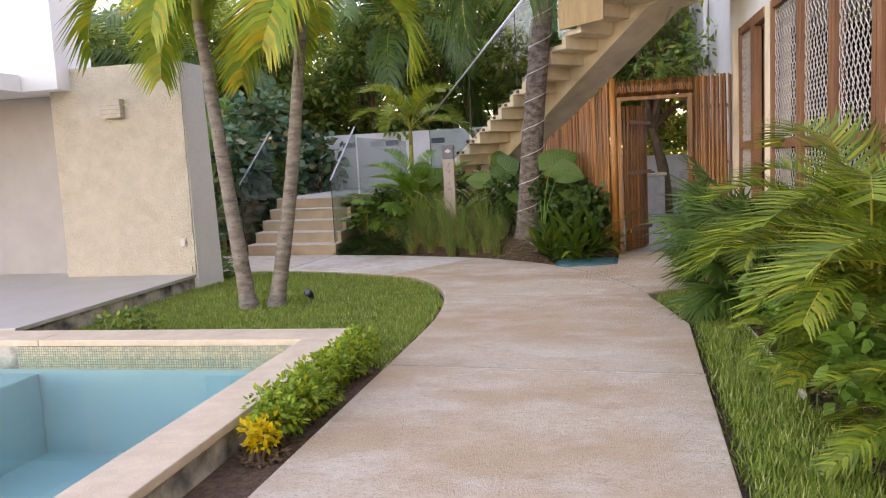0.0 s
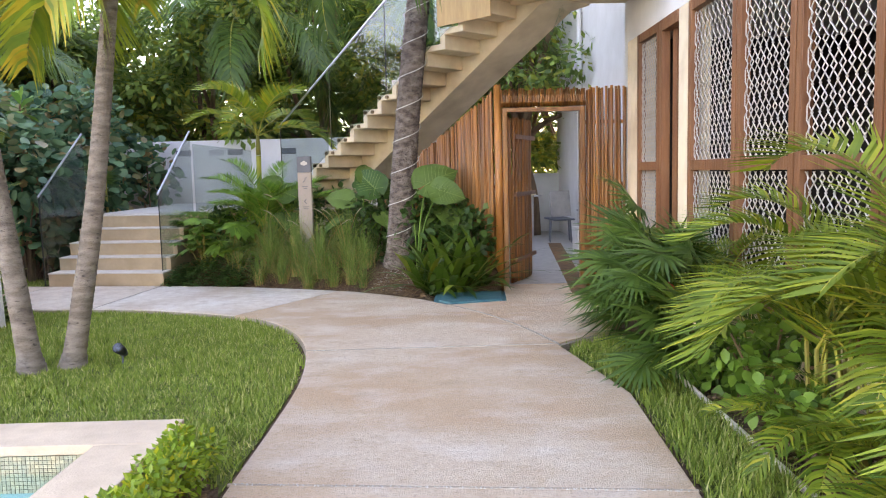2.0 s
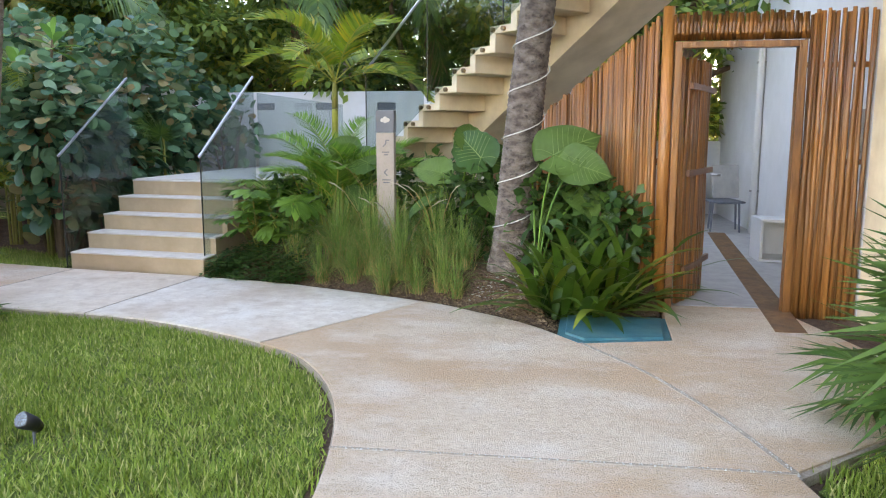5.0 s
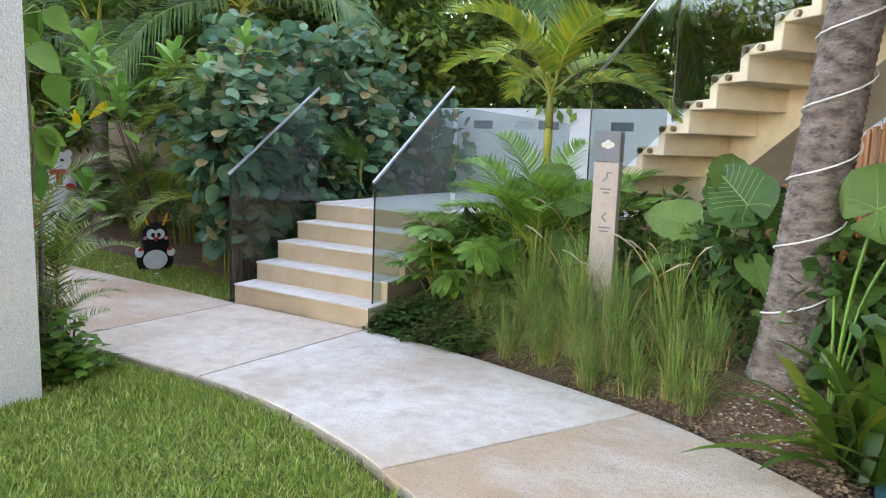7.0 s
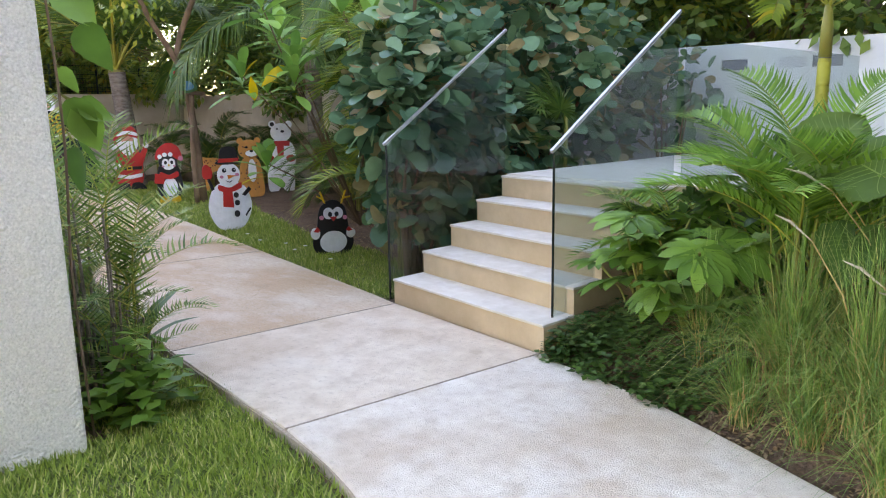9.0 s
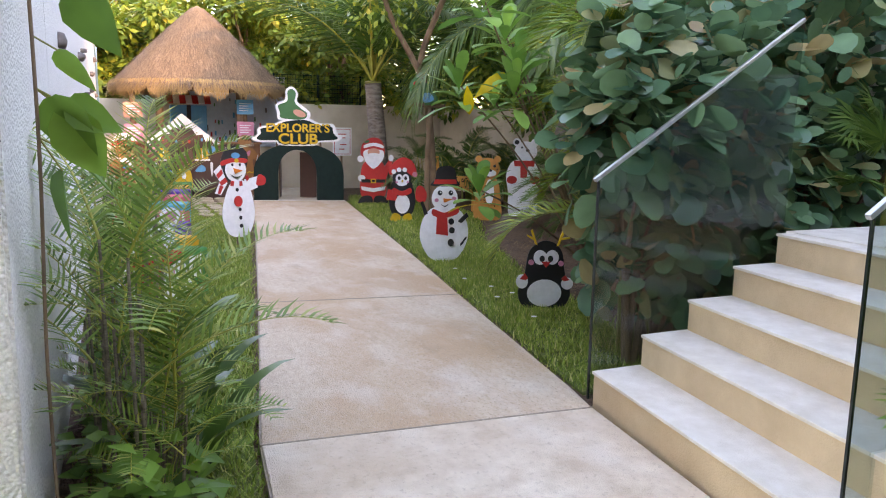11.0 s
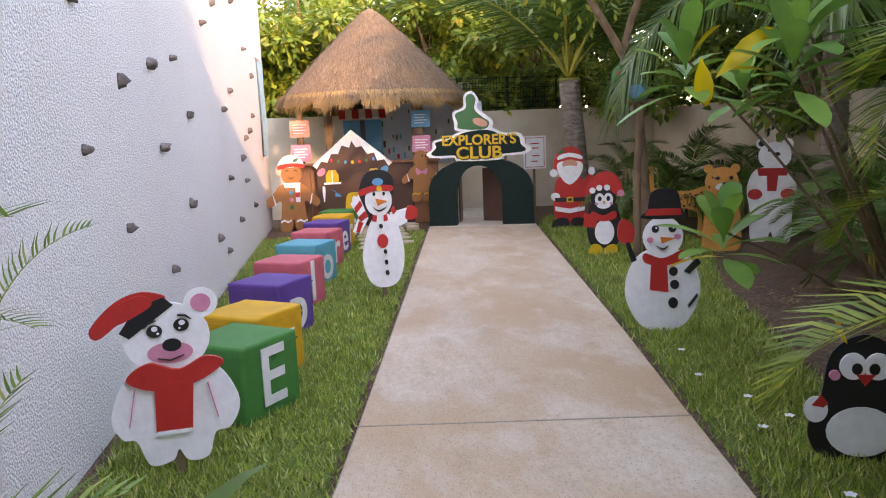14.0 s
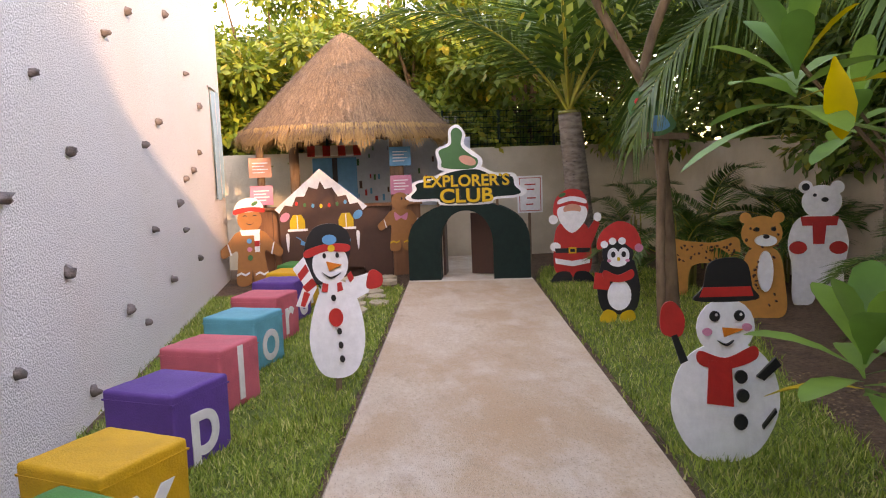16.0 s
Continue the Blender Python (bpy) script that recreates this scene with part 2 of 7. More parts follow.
M_GLASS = glass("balustrade_glass", (0.74, 0.80, 0.79), 0.0, 1.5, 0.045, 0.4)
M_PLUME = mat("seed_plume", (0.56, 0.49, 0.38), (0.42, 0.35, 0.26), 60, 0.95, 0.5, 200)
M_ROPE = mat("white_cord", (0.72, 0.70, 0.66), rough=0.7)
M_GUTTER = mat("rusty_gutter", (0.20, 0.09, 0.04), (0.30, 0.15, 0.06), 14, 0.8, 0.4, 60, stain=(0.08, 0.05, 0.03), sscale=4)
M_PEB = mat("pebbles", (0.62, 0.58, 0.52), (0.40, 0.36, 0.30), 40, 0.8, island=0.3)
M_PAVE = mat("flagstone", (0.50, 0.42, 0.30), (0.34, 0.28, 0.19), 6, 0.85, 0.5, 40, island=0.25)

L_PALM = leaf("palm_leaf", (0.14, 0.26, 0.025), (0.32, 0.39, 0.035), (0.52, 0.39, 0.03))
L_FRESH = leaf("fresh_palm_leaf", (0.08, 0.23, 0.03), (0.22, 0.43, 0.06))
L_ARECA = leaf("areca_leaf", (0.06, 0.135, 0.014), (0.23, 0.31, 0.03), (0.38, 0.37, 0.04))
M_RACHIS = mat("yellow_rachis", (0.42, 0.42, 0.06), (0.34, 0.30, 0.05), 6, 0.5)
L_DATE = leaf("date_leaf", (0.075, 0.17, 0.03), (0.22, 0.35, 0.065), (0.46, 0.46, 0.14))
L_DARKP = leaf("dark_palm_leaf", (0.04, 0.11, 0.02), (0.10, 0.19, 0.035))
L_GRAPE = leaf("sea_grape_leaf", (0.05, 0.155, 0.09), (0.18, 0.34, 0.17), (0.42, 0.30, 0.14), 0.26, 0.3)
L_TREE = leaf("tree_leaf", (0.065, 0.15, 0.035), (0.24, 0.36, 0.075), (0.36, 0.36, 0.05), 0.42, 0.42)
L_SUNNY = leaf("sunny_leaf", (0.095, 0.18, 0.025), (0.27, 0.33, 0.04), (0.44, 0.36, 0.05))
L_DEEP = leaf("deep_green_leaf", (0.025, 0.085, 0.02), (0.085, 0.18, 0.04), None, 0.35)
L_EAR = leaf("elephant_ear_leaf", (0.045, 0.13, 0.025), (0.17, 0.29, 0.07), None, 0.42)
L_LILY = leaf("strap_leaf", (0.04, 0.11, 0.015), (0.10, 0.19, 0.025), (0.24, 0.29, 0.04), 0.35)
L_PHILO = leaf("lobed_leaf", (0.07, 0.19, 0.028), (0.19, 0.37, 0.06))
L_GRASS = leaf("lawn_blade", (0.12, 0.22, 0.028), (0.34, 0.44, 0.075), (0.66, 0.60, 0.24), 0.6)
L_REED = leaf("fountain_grass", (0.09, 0.21, 0.045), (0.24, 0.38, 0.09), (0.45, 0.42, 0.16), 0.5)
L_FICUS = leaf("shrub_leaf", (0.12, 0.24, 0.02), (0.28, 0.42, 0.035), (0.50, 0.46, 0.03))
L_YELLOW = leaf("yellow_leaf", (0.74, 0.50, 0.01), (0.62, 0.44, 0.015))
L_PLUM = leaf("whorl_leaf", (0.08, 0.24, 0.045), (0.21, 0.41, 0.075), None, 0.45)
L_LITTER = mat("leaf_litter", (0.36, 0.23, 0.13), (0.20, 0.12, 0.06), 20, 0.9, island=0.5)


# ---- builders ----
def ob_mesh(name, bm, material, parent=None, smooth=False):
    me = bpy.data.meshes.new(name)
    bm.to_mesh(me)
    bm.free()
    for m in material if isinstance(material, (list, tuple)) else [material]:
        me.materials.append(m)
    if smooth:
        me.shade_smooth()
    ob = new(name, me)
    ob.parent = parent
    return ob


def part(name, bm, material, parent, label="", smooth=False):
    ob = ob_mesh(name, bm, material, parent, smooth)
    return tagged(ob, label) if label else ob


def thing(name, label, category, group="", at=None):
    return tagged(new(name), label, category, group) if at is None else _at(tagged(new(name), label, category, group), at)


def _at(ob, m):
    ob.matrix_world = m
    return ob


def built(name, bm, material, label="", kind="structure", smooth=False, category=""):
    return tagged(ob_mesh(name, bm, material, None, smooth), label, category, "", kind)


def lists(name, verts, faces, material, parent=None, smooth=False, index=None):
    me = bpy.data.meshes.new(name)
    me.from_pydata([tuple(v) for v in verts], [], faces)
    for m in material if isinstance(material, (list, tuple)) else [material]:
        me.materials.append(m)
    if index is not None:
        me.polygons.foreach_set("material_index", index)
    if smooth:
        me.shade_smooth()
    ob = new(name, me)
    ob.parent = parent
    return ob


def box(x0, x1, y0, y1, z0, z1, bevel=0.0, bm=None):
    bm = bm or bmesh.new()
    r = bmesh.ops.create_cube(bm, size=1, matrix=Matrix.Translation(((x0 + x1) / 2, (y0 + y1) / 2, (z0 + z1) / 2)) @ Matrix.Diagonal((x1 - x0, y1 - y0, z1 - z0, 1)))
    if bevel:
        vs = set(r["verts"])
        bmesh.ops.bevel(bm, geom=[e for e in bm.edges if e.verts[0] in vs], offset=bevel, segments=2, affect="EDGES", profile=0.6)
    return bm


def obox(m, sx, sy, sz, bevel=0.0, bm=None):
    """A box of that size, centred on the pose m."""
    own = box(-sx / 2, sx / 2, -sy / 2, sy / 2, -sz / 2, sz / 2, bevel)
    bmesh.ops.transform(own, matrix=m, verts=own.verts)
    if bm is None:
        return own
    me = bpy.data.meshes.new("tmp")
    own.to_mesh(me)
    own.free()
    bm.from_mesh(me)
    bpy.data.meshes.remove(me)
    return bm


def beam(a, b, w, h, bevel=0.0, bm=None):
    """A straight bar from a to b."""
    a, b = Vector(a), Vector(b)
    d = b - a
    q = d.to_track_quat("X", "Z").to_matrix().to_4x4()
    return obox(Matrix.Translation((a + b) / 2) @ q, d.length, w, h, bevel, bm)


def prism(poly, z0, z1, bm=None, bevel=0.0):
    bm = bm or bmesh.new()
    lo = [bm.verts.new((x, y, z0)) for x, y in poly]
    hi = [bm.verts.new((x, y, z1)) for x, y in poly]
    n = len(poly)
    top = bm.faces.new(hi)
    bm.faces.new(lo[::-1])
    for i in range(n):
        bm.faces.new((lo[i], lo[(i + 1) % n], hi[(i + 1) % n], hi[i]))
    bmesh.ops.recalc_face_normals(bm, faces=bm.faces)
    if bevel:
        bmesh.ops.bevel(bm, geom=list(top.edges), offset=bevel, segments=2, affect="EDGES", profile=0.6)
    return bm


def tube(pts, radii, n=8, bm=None, cap=True):
    """A tapered tube along points."""
    bm = bm or bmesh.new()
    pts = [Vector(p) for p in pts]
    rings = []
    side = Vector((1, 0.01, 0))
    for i, p in enumerate(pts):
        d = (pts[min(i + 1, len(pts) - 1)] - pts[max(i - 1, 0)]).normalized()
        u = side - d * side.dot(d)
        if u.length < 0.05:
            u = Vector((0, 1, 0.01)) - d * d.y
        u.normalize()
        side = u
        w = d.cross(u)
        r = radii[i] if isinstance(radii, (list, tuple)) else radii
        rings.append([bm.verts.new(p + (u * math.cos(a) + w * math.sin(a)) * r) for a in (2 * math.pi * k / n for k in range(n))])
    for a, b in zip(rings, rings[1:]):
        for k in range(n):
            bm.faces.new((a[k], a[(k + 1) % n], b[(k + 1) % n], b[k]))
    if cap:
        bm.faces.new(rings[0][::-1])
        bm.faces.new(rings[-1])
    return bm


def curve(pts, n=6):
    """Points on a smooth line through pts."""
    out = []
    P = [Vector((*p, 0)) if len(p) == 2 else Vector(p) for p in pts]
    P = [2 * P[0] - P[1]] + P + [2 * P[-1] - P[-2]]
    for i in range(1, len(P) - 2):
        for k in range(n):
            t = k / n
            a, b, c, d = P[i - 1:i + 3]
            out.append(0.5 * (2 * b + (c - a) * t + (2 * a - 5 * b + 4 * c - d) * t * t + (3 * b - a - 3 * c + d) * t ** 3))
    out.append(P[-2])
    return [tuple(p) if len(pts[0]) == 3 else (p.x, p.y) for p in out]


def inside(x, y, poly):
    c = False
    for (x0, y0), (x1, y1) in zip(poly, poly[1:] + poly[:1]):
        if (y0 > y) != (y1 > y) and x < (x1 - x0) * (y - y0) / (y1 - y0) + x0:
            c = not c
    return c


def rnd(a, b):
    return random.uniform(a, b)


def text_mesh(s, size, depth=0.004, bold=0.0):
    """Letters of the built-in font as a mesh, centred, facing +z."""
    c = bpy.data.curves.new("letters", "FONT")
    c.offset = bold * size
    c.body, c.size, c.extrude, c.align_x, c.align_y = s, size, depth, "CENTER", "CENTER"
    o = bpy.data.objects.new("letters", c)
    scene.collection.objects.link(o)
    me = bpy.data.meshes.new_from_object(o.evaluated_get(bpy.context.evaluated_depsgraph_get()))
    bpy.data.objects.remove(o)
    return me


# ---- structure: ground, path, lawns ----
bm = bmesh.new()
for x0, x1, y0, y1 in ((-400, 400, 5.7, 400), (-400, 400, -400, -2.4), (-400, -8.3, -2.4, 5.7), (-1.7, 400, -2.4, 5.7)):
    bm.faces.new([bm.verts.new(v) for v in ((x0, y0, -0.06), (x1, y0, -0.06), (x1, y1, -0.06), (x0, y1, -0.06))])
bmesh.ops.remove_doubles(bm, verts=bm.verts, dist=0.001)
built("ground", bm, M_SOIL, "dark brown mulch and bare garden soil")

LEFT = curve([(-1.28, 5.15), (-1.26, 6.1), (-1.27, 6.9), (-1.38, 7.75), (-1.60, 8.47), (-1.97, 9.06), (-2.38, 9.38), (-2.95, 9.66), (-3.66, 9.90), (-4.6, 10.02), (-5.6, 10.12), (-6.11, 10.21)], 4)
JPEB = curve([(0.65, 7.78), (0.45, 8.45), (0.17, 9.1), (-0.2, 9.7)], 4)
BED = curve([(-0.2, 9.7), (-0.55, 10.15), (-0.96, 10.48), (-1.5, 10.84), (-2.5, 11.25), (-3.14, 11.46), (-3.9, 11.62)], 4)
i1, i2, i3, i4 = 3 * 4, 6 * 4, 8 * 4, 10 * 4
b3 = 3 * 4
path = built("path", prism([(-1.2, -3.5)] + LEFT + [(-8.38, 10.61), (-16.45, 11.98), (-19.35, 12.47), (-19.05, 14.11), (-16.1, 13.62), (-9.81, 12.58), (-5.72, 11.87)] + BED[::-1] + [(0.43, 9.87), (0.5, 10.95), (1.41, 10.95), (1.75, 9.5), (1.2, 8.25), (0.65, 7.74), (0.88, 6.38), (0.8, 4.95), (0.70, 3.2), (0.66, -3.5)], -0.30, -0.012), M_JOINT, "curving walkway of washed concrete slabs")
slabs = [
    (M_PATH, [(-1.22, -3.5), (-1.33, 3.04), LEFT[0], (0.81, 4.95), (0.71, 3.2), (0.67, -3.5)]),
    (M_PATH, LEFT[:i1 + 1] + [JPEB[0], (0.89, 6.38), (0.81, 4.95)]),
    (M_PATH, LEFT[i1:i2 + 1] + BED[:b3 + 1][::-1] + JPEB[::-1][1:]),
    (M_PATH, JPEB + [(0.43, 9.87), (0.5, 11.0), (1.41, 11.0), (1.75, 9.5), (1.2, 8.25)]),
    (M_SLABW, LEFT[i2:i3 + 1] + [(-4.1, 9.98), (-3.92, 11.64)] + BED[b3:][::-1][1:]),
    (M_SLABM, [(-4.1, 9.98), (-4.6, 10.02), (-5.6, 10.12), (-5.45, 11.83), (-3.92, 11.64)]),
    (M_PATH, [(-5.6, 10.12), (-6.11, 10.21), (-8.38, 10.61), (-8.13, 12.30), (-5.72, 11.89), (-5.45, 11.83)]),
    (M_PATH, [(-8.38, 10.61), (-11.0, 11.06), (-16.45, 11.98), (-16.1, 13.64), (-9.81, 12.6), (-8.13, 12.30)]),
    (M_SLABW, [(-16.45, 11.98), (-19.35, 12.47), (-19.05, 14.11), (-16.1, 13.64)]),
]
for m, poly in slabs:
    cx, cy = sum(p[0] for p in poly) / len(poly), sum(p[1] for p in poly) / len(poly)
    poly = [(x + 0.006 * (1 if x < cx else -1), y + 0.008 * (1 if y < cy else -1)) for x, y in poly]
    part("slab", prism(poly, -0.11, 0.0, bevel=0.006), m, path)
for line in (JPEB, [(-1.29, 5.15), (0.81, 4.95)], [(-1.38, 7.75), (0.65, 7.78)], [(-4.1, 9.98), (-3.92, 11.64)], [(-5.6, 10.12), (-5.45, 11.83)], [(-8.38, 10.61), (-8.13, 12.30)]):
    bm = bmesh.new()
    for (xa, ya), (xb, yb) in zip(line, line[1:]):
        d = Vector((xb - xa, yb - ya)).normalized() * (0.014 if line is JPEB else 0.008 if line[0][1] < 7.8 else 0.004)
        prism([(xa + d.y, ya - d.x), (xb + d.y, yb - d.x), (xb - d.y, yb + d.x), (xa - d.y, ya + d.x)], -0.01, 0.0015, bm)
    part("joint", bm, M_JOINT, path, "dark gritty joint")
v, f = [], []
for line in (JPEB, [(-1.27 + 0.04 * k, 5.15 - 0.004 * k) for k in range(52)], [(-1.36 + 0.04 * k, 7.75 + 0.0006 * k) for k in range(50)]):
    for (xa, ya), (xb, yb) in zip(line, line[1:]):
        for k in range(12 if line is JPEB else 3):
            t, s, z = rnd(0, 1), rnd(0.007, 0.014), 0.0
            c = (xa + (xb - xa) * t + rnd(-0.008, 0.008), ya + (yb - ya) * t + rnd(-0.008, 0.008))
            o = len(v)
            v += [(c[0] + s * math.cos(a), c[1] + s * math.sin(a), -0.008) for a in (0, 1.26, 2.5, 3.8, 5.0)] + [(c[0], c[1], 0.006)]
            f += [(o + i, o + (i + 1) % 5, o + 5) for i in range(5)]
tagged(lists("joint_pebbles", v, f, M_PEB), "small pebbles set into the concrete joints", "pebbles", "", "stuff")

# the planting bed rises from the path edge to the foot of the tall palm
BED_AREA = BED + [(-3.9, 13.1), (-1.0, 13.1), (-1.0, 12.35), (0.42, 10.96), (0.46, 10.56), (-0.34, 10.56), (-0.37, 9.93)]
HATCH = [(-0.37, 9.92), (-0.34, 10.56), (0.5, 10.56)]


def segment_distance(x, y, line):
    best = 9.0
    for (xa, ya), (xb, yb) in zip(line, line[1:]):
        ux, uy = xb - xa, yb - ya
        k = min(1.0, max(0.0, ((x - xa) * ux + (y - ya) * uy) / (ux * ux + uy * uy)))
        best = min(best, math.hypot(x - xa - ux * k, y - ya - uy * k))
    return best


def lift(x, y):
    """Height of the bed's soil over the flat ground."""
    if not inside(x, y, BED_AREA):
        return 0.0
    d = min(segment_distance(x, y, BED), segment_distance(x, y, HATCH) * 1.3, max(0.0, x + 3.88)) / 0.58
    d = min(1.0, d)
    return 0.315 * d * d * (3 - 2 * d)


v, f, index = [], [], {}
for i in range(75):
    for j in range(60):
        x, y = -3.9 + 0.06 * i, 9.66 + 0.06 * j
        cell = [(i, j), (i + 1, j), (i + 1, j + 1), (i, j + 1)]
        if not any(inside(-3.9 + 0.06 * a, 9.66 + 0.06 * b, BED_AREA) for a, b in cell):
            continue
        for a, b in cell:
            if (a, b) not in index:
                px, py = -3.9 + 0.06 * a, 9.66 + 0.06 * b
                h = lift(px, py)
                index[a, b] = len(v)
                v.append((px, py, -0.058 + h + (0.012 * noise.noise((px * 7, py * 7, 1)) if h > 0.02 else -0.03 if h == 0 else 0)))
        f.append(tuple(index[c] for c in cell))
tagged(lists("bed_soil", v, f, M_SOIL, None, True), "mounded brown mulch of the planting bed", "", "", "structure")

LAWN_A = [(-4.74, 5.72), (-1.72, 5.72), (-1.36, 5.25)] + [(x - 0.05, y - 0.02) for x, y in LEFT] + [(-8.4, 10.55), (-16.4, 11.9), (-16.4, 9.42), (-4.72, 9.42), (-4.74, 8.7)]
LAWN_B = [(-5.75, 11.97), (-9.81, 12.68), (-16.1, 13.72), (-17.6, 14.2), (-17.0, 15.6), (-13.6, 15.2), (-11.2, 14.1), (-8.6, 13.3), (-7.4, 13.2), (-5.75, 12.6)]
LAWN_C = [(0.74, -3), (0.77, 3.2), (0.87, 4.95), (0.95, 6.36), (0.72, 7.72), (1.2, 8.15), (1.33, 7.2), (1.29, 5.6), (1.29, -3)]
for i, (p, name) in enumerate(((LAWN_A, "lawn_pool"), (LAWN_B, "lawn_corridor"), (LAWN_C, "lawn_strip"))):
    built(name, prism(p, -0.10, -0.045), M_LAWN, "close-cut green lawn with dry patches")


def blades(name, poly, dens, h0, h1):
    xs, ys = [p[0] for p in poly], [p[1] for p in poly]
    n = int(dens * (max(xs) - min(xs)) * (max(ys) - min(ys)))
    v, f = [], []
    for _ in range(n):
        x, y = rnd(min(xs), max(xs)), rnd(min(ys), max(ys))
        if not inside(x + random.gauss(0, 0.035), y + random.gauss(0, 0.035), poly) or (x < -11 and random.random() < 0.5):
            continue
        a, h, w, b = rnd(0, 6.283), rnd(h0, h1) * (1.0 + 0.5 * noise.noise((x * 1.7, y * 1.7, 0)) + 0.5 * noise.noise((x * 9, y * 9, 3))), rnd(0.003, 0.0075), rnd(0.008, 0.06)
        dx, dy = math.cos(a), math.sin(a)
        o = len(v)
        v += [(x - dy * w, y + dx * w, -0.05), (x + dy * w, y - dx * w, -0.05), (x + dx * b, y + dy * b, -0.045 + h)]
        f.append((o, o + 1, o + 2))
    return tagged(lists(name, v, f, L_GRASS), "short green grass blades with some straw", "grass", "", "stuff")


blades("grass_pool", LAWN_A, 6200, 0.018, 0.052)
blades("grass_corridor", LAWN_B, 4500, 0.02, 0.06)
blades("grass_strip", LAWN_C, 6500, 0.025, 0.075)

# low edging kerb of the planting bed
built("edging", beam((1.33, 7.2, -0.035), (1.29, 4.6, -0.035), 0.022, 0.05, 0.006), M_SLABW, "thin pale concrete edging of the planting bed")

# ---- pool ----
bm = bmesh.new()
for x0, x1, y0, y1, z0, z1 in ((-8.2, -1.95, 5.36, 5.66, -1.4, 0.085), (-1.95, -1.69, -2.3, 5.66, -1.4, 0.085), (-8.2, -1.95, -2.3, -2.0, -1.4, 0.085), (-8.5, -8.2, -2.3, 5.66, -1.4, 0.085)):
    box(x0, x1, y0, y1, z0, z1, bm=bm)
built("pool_wall", bm, M_STAINW, "plastered pool rim wall with black damp stains")
bm = box(-8.2, -1.955, -2.0, 5.355, -1.45, -0.78)
for x0, x1, y0, y1, z1 in ((-8.2, -1.956, 5.345, 5.355, -0.10), (-1.965, -1.956, -2, 5.345, -0.10), (-8.2, -8.19, -2, 5.34, -0.1)):
    box(x0, x1, y0, y1, -1.4, z1, bm=bm)
box(-8.19, -4.22, 2.2, 5.343, -1.4, -0.13, 0.02, bm=bm)
box(-2.5, -1.967, 4.7, 5.343, -1.4, -0.42, 0.02, bm=bm)
built("pool_basin", bm, M_POOL, "turquoise plastered pool basin with an underwater ledge")
coping = tagged(new("coping"), "pale smooth stone coping round the pool", "coping", "", "structure")
for x0, x1, y0, y1 in ((-8.4, -6.6, 5.34, 5.70), (-6.595, -4.2, 5.34, 5.70), (-4.195, -1.66, 5.34, 5.70), (-1.975, -1.66, 3.3, 5.335), (-1.975, -1.66, 1.2, 3.295), (-1.975, -1.66, -1.99, 1.195), (-8.5, -1.66, -2.32, -1.995), (-8.52, -8.16, -1.99, 5.335)):
    part("stone", box(x0, x1, y0, y1, 0.087, 0.137, 0.008), M_STONE, coping)
w = built("water", box(-8.19, -1.968, -2.0, 5.342, -0.006, -0.001), M_WATERP, "calm clear turquoise pool water", "structure")
w.visible_shadow = False
tiles = tagged(new("mosaic_band"), "beige and olive mosaic band at the waterline", "tile band", "", "structure")
v, f = [], []
for r in range(9):
    for k in range(120):
        x, z = -4.4 + k * 0.0205, -0.098 + r * 0.0205
        if x > -1.99:
            continue
        o = len(v)
        v += [(x, 5.341, z), (x + 0.018, 5.341, z), (x + 0.018, 5.341, z + 0.0180), (x, 5.341, z + 0.0180), (x, 5.352, z), (x + 0.018, 5.352, z), (x + 0.018, 5.352, z + 0.0180), (x, 5.352, z + 0.0180)]
        f += [(o, o + 1, o + 2, o + 3), (o + 1, o + 5, o + 6, o + 2), (o + 3, o + 2, o + 6, o + 7), (o + 4, o, o + 3, o + 7), (o, o + 4, o + 5, o + 1)]
tagged(lists("mosaic_tiles", v, f, M_TILE, tiles), kind="stuff")

# ---- house on the terrace, climbing wall ----
built("terrace", box(-16, -4.75, 5.715, 9.19, -0.3, 0.11), M_STAINW, "stained plaster plinth of the terrace")
built("terrace_floor", box(-16, -4.72, 5.712, 9.19, 0.112, 0.152, 0.006), M_TERR, "smooth pale cement terrace floor")
bm = prism([(-6.5, 8.755), (-4.70, 8.755), (-4.70, 9.286), (-6.5, 9.305)], -0.15, 2.76)
for corner in bm.verts:
    if corner.co.z < 1 and corner.co.x > -5 and corner.co.y > 9:
        corner.co.x = -4.625
bmesh.ops.bevel(bm, geom=bm.edges[:], offset=0.012, segments=2, affect="EDGES")
built("wall_pier", bm, M_CLIMB, "white pebbled end of the climbing wall")
built("wall_pier_face", box(-6.5, -4.71, 8.74, 8.754, 0.153, 2.765), M_STUCCO, "rough cream stucco wall face")
built("baseboard", box(-6.51, -4.75, 8.722, 8.738, 0.153, 0.25, 0.003), M_STUCCO, "low pale skirting")
built("wall_climbing", prism([(-18.2, 9.2), (-6.502, 9.2), (-6.502, 9.305), (-18.2, 9.432)], -0.15, 6.2), M_CLIMB, "white pebbled climbing wall", "structure")
built("upper_storey", box(-16, -6.2, 8.5, 9.19, 2.5, 6.2), M_WHITE, "white upper storey of the house")
# recess walls carry their shade in the paint, darker than M_WHITE
built("recess_back_wall", box(-16, -6.502, 9.12, 9.19, 0.153, 2.498), M_RECESS_SHADE, "white wall of the covered terrace, darkened to its shade")
built("recess_end_wall", box(-16, -15.8, 5.8, 9.1, 0.153, 2.498), M_RECESS_SHADE, "white end wall of the covered terrace, darkened to its shade")
built("ceiling", box(-16, -6.7, 6.6, 8.49, 2.5, 2.7), M_WHITE, "white underside of the terrace roof")

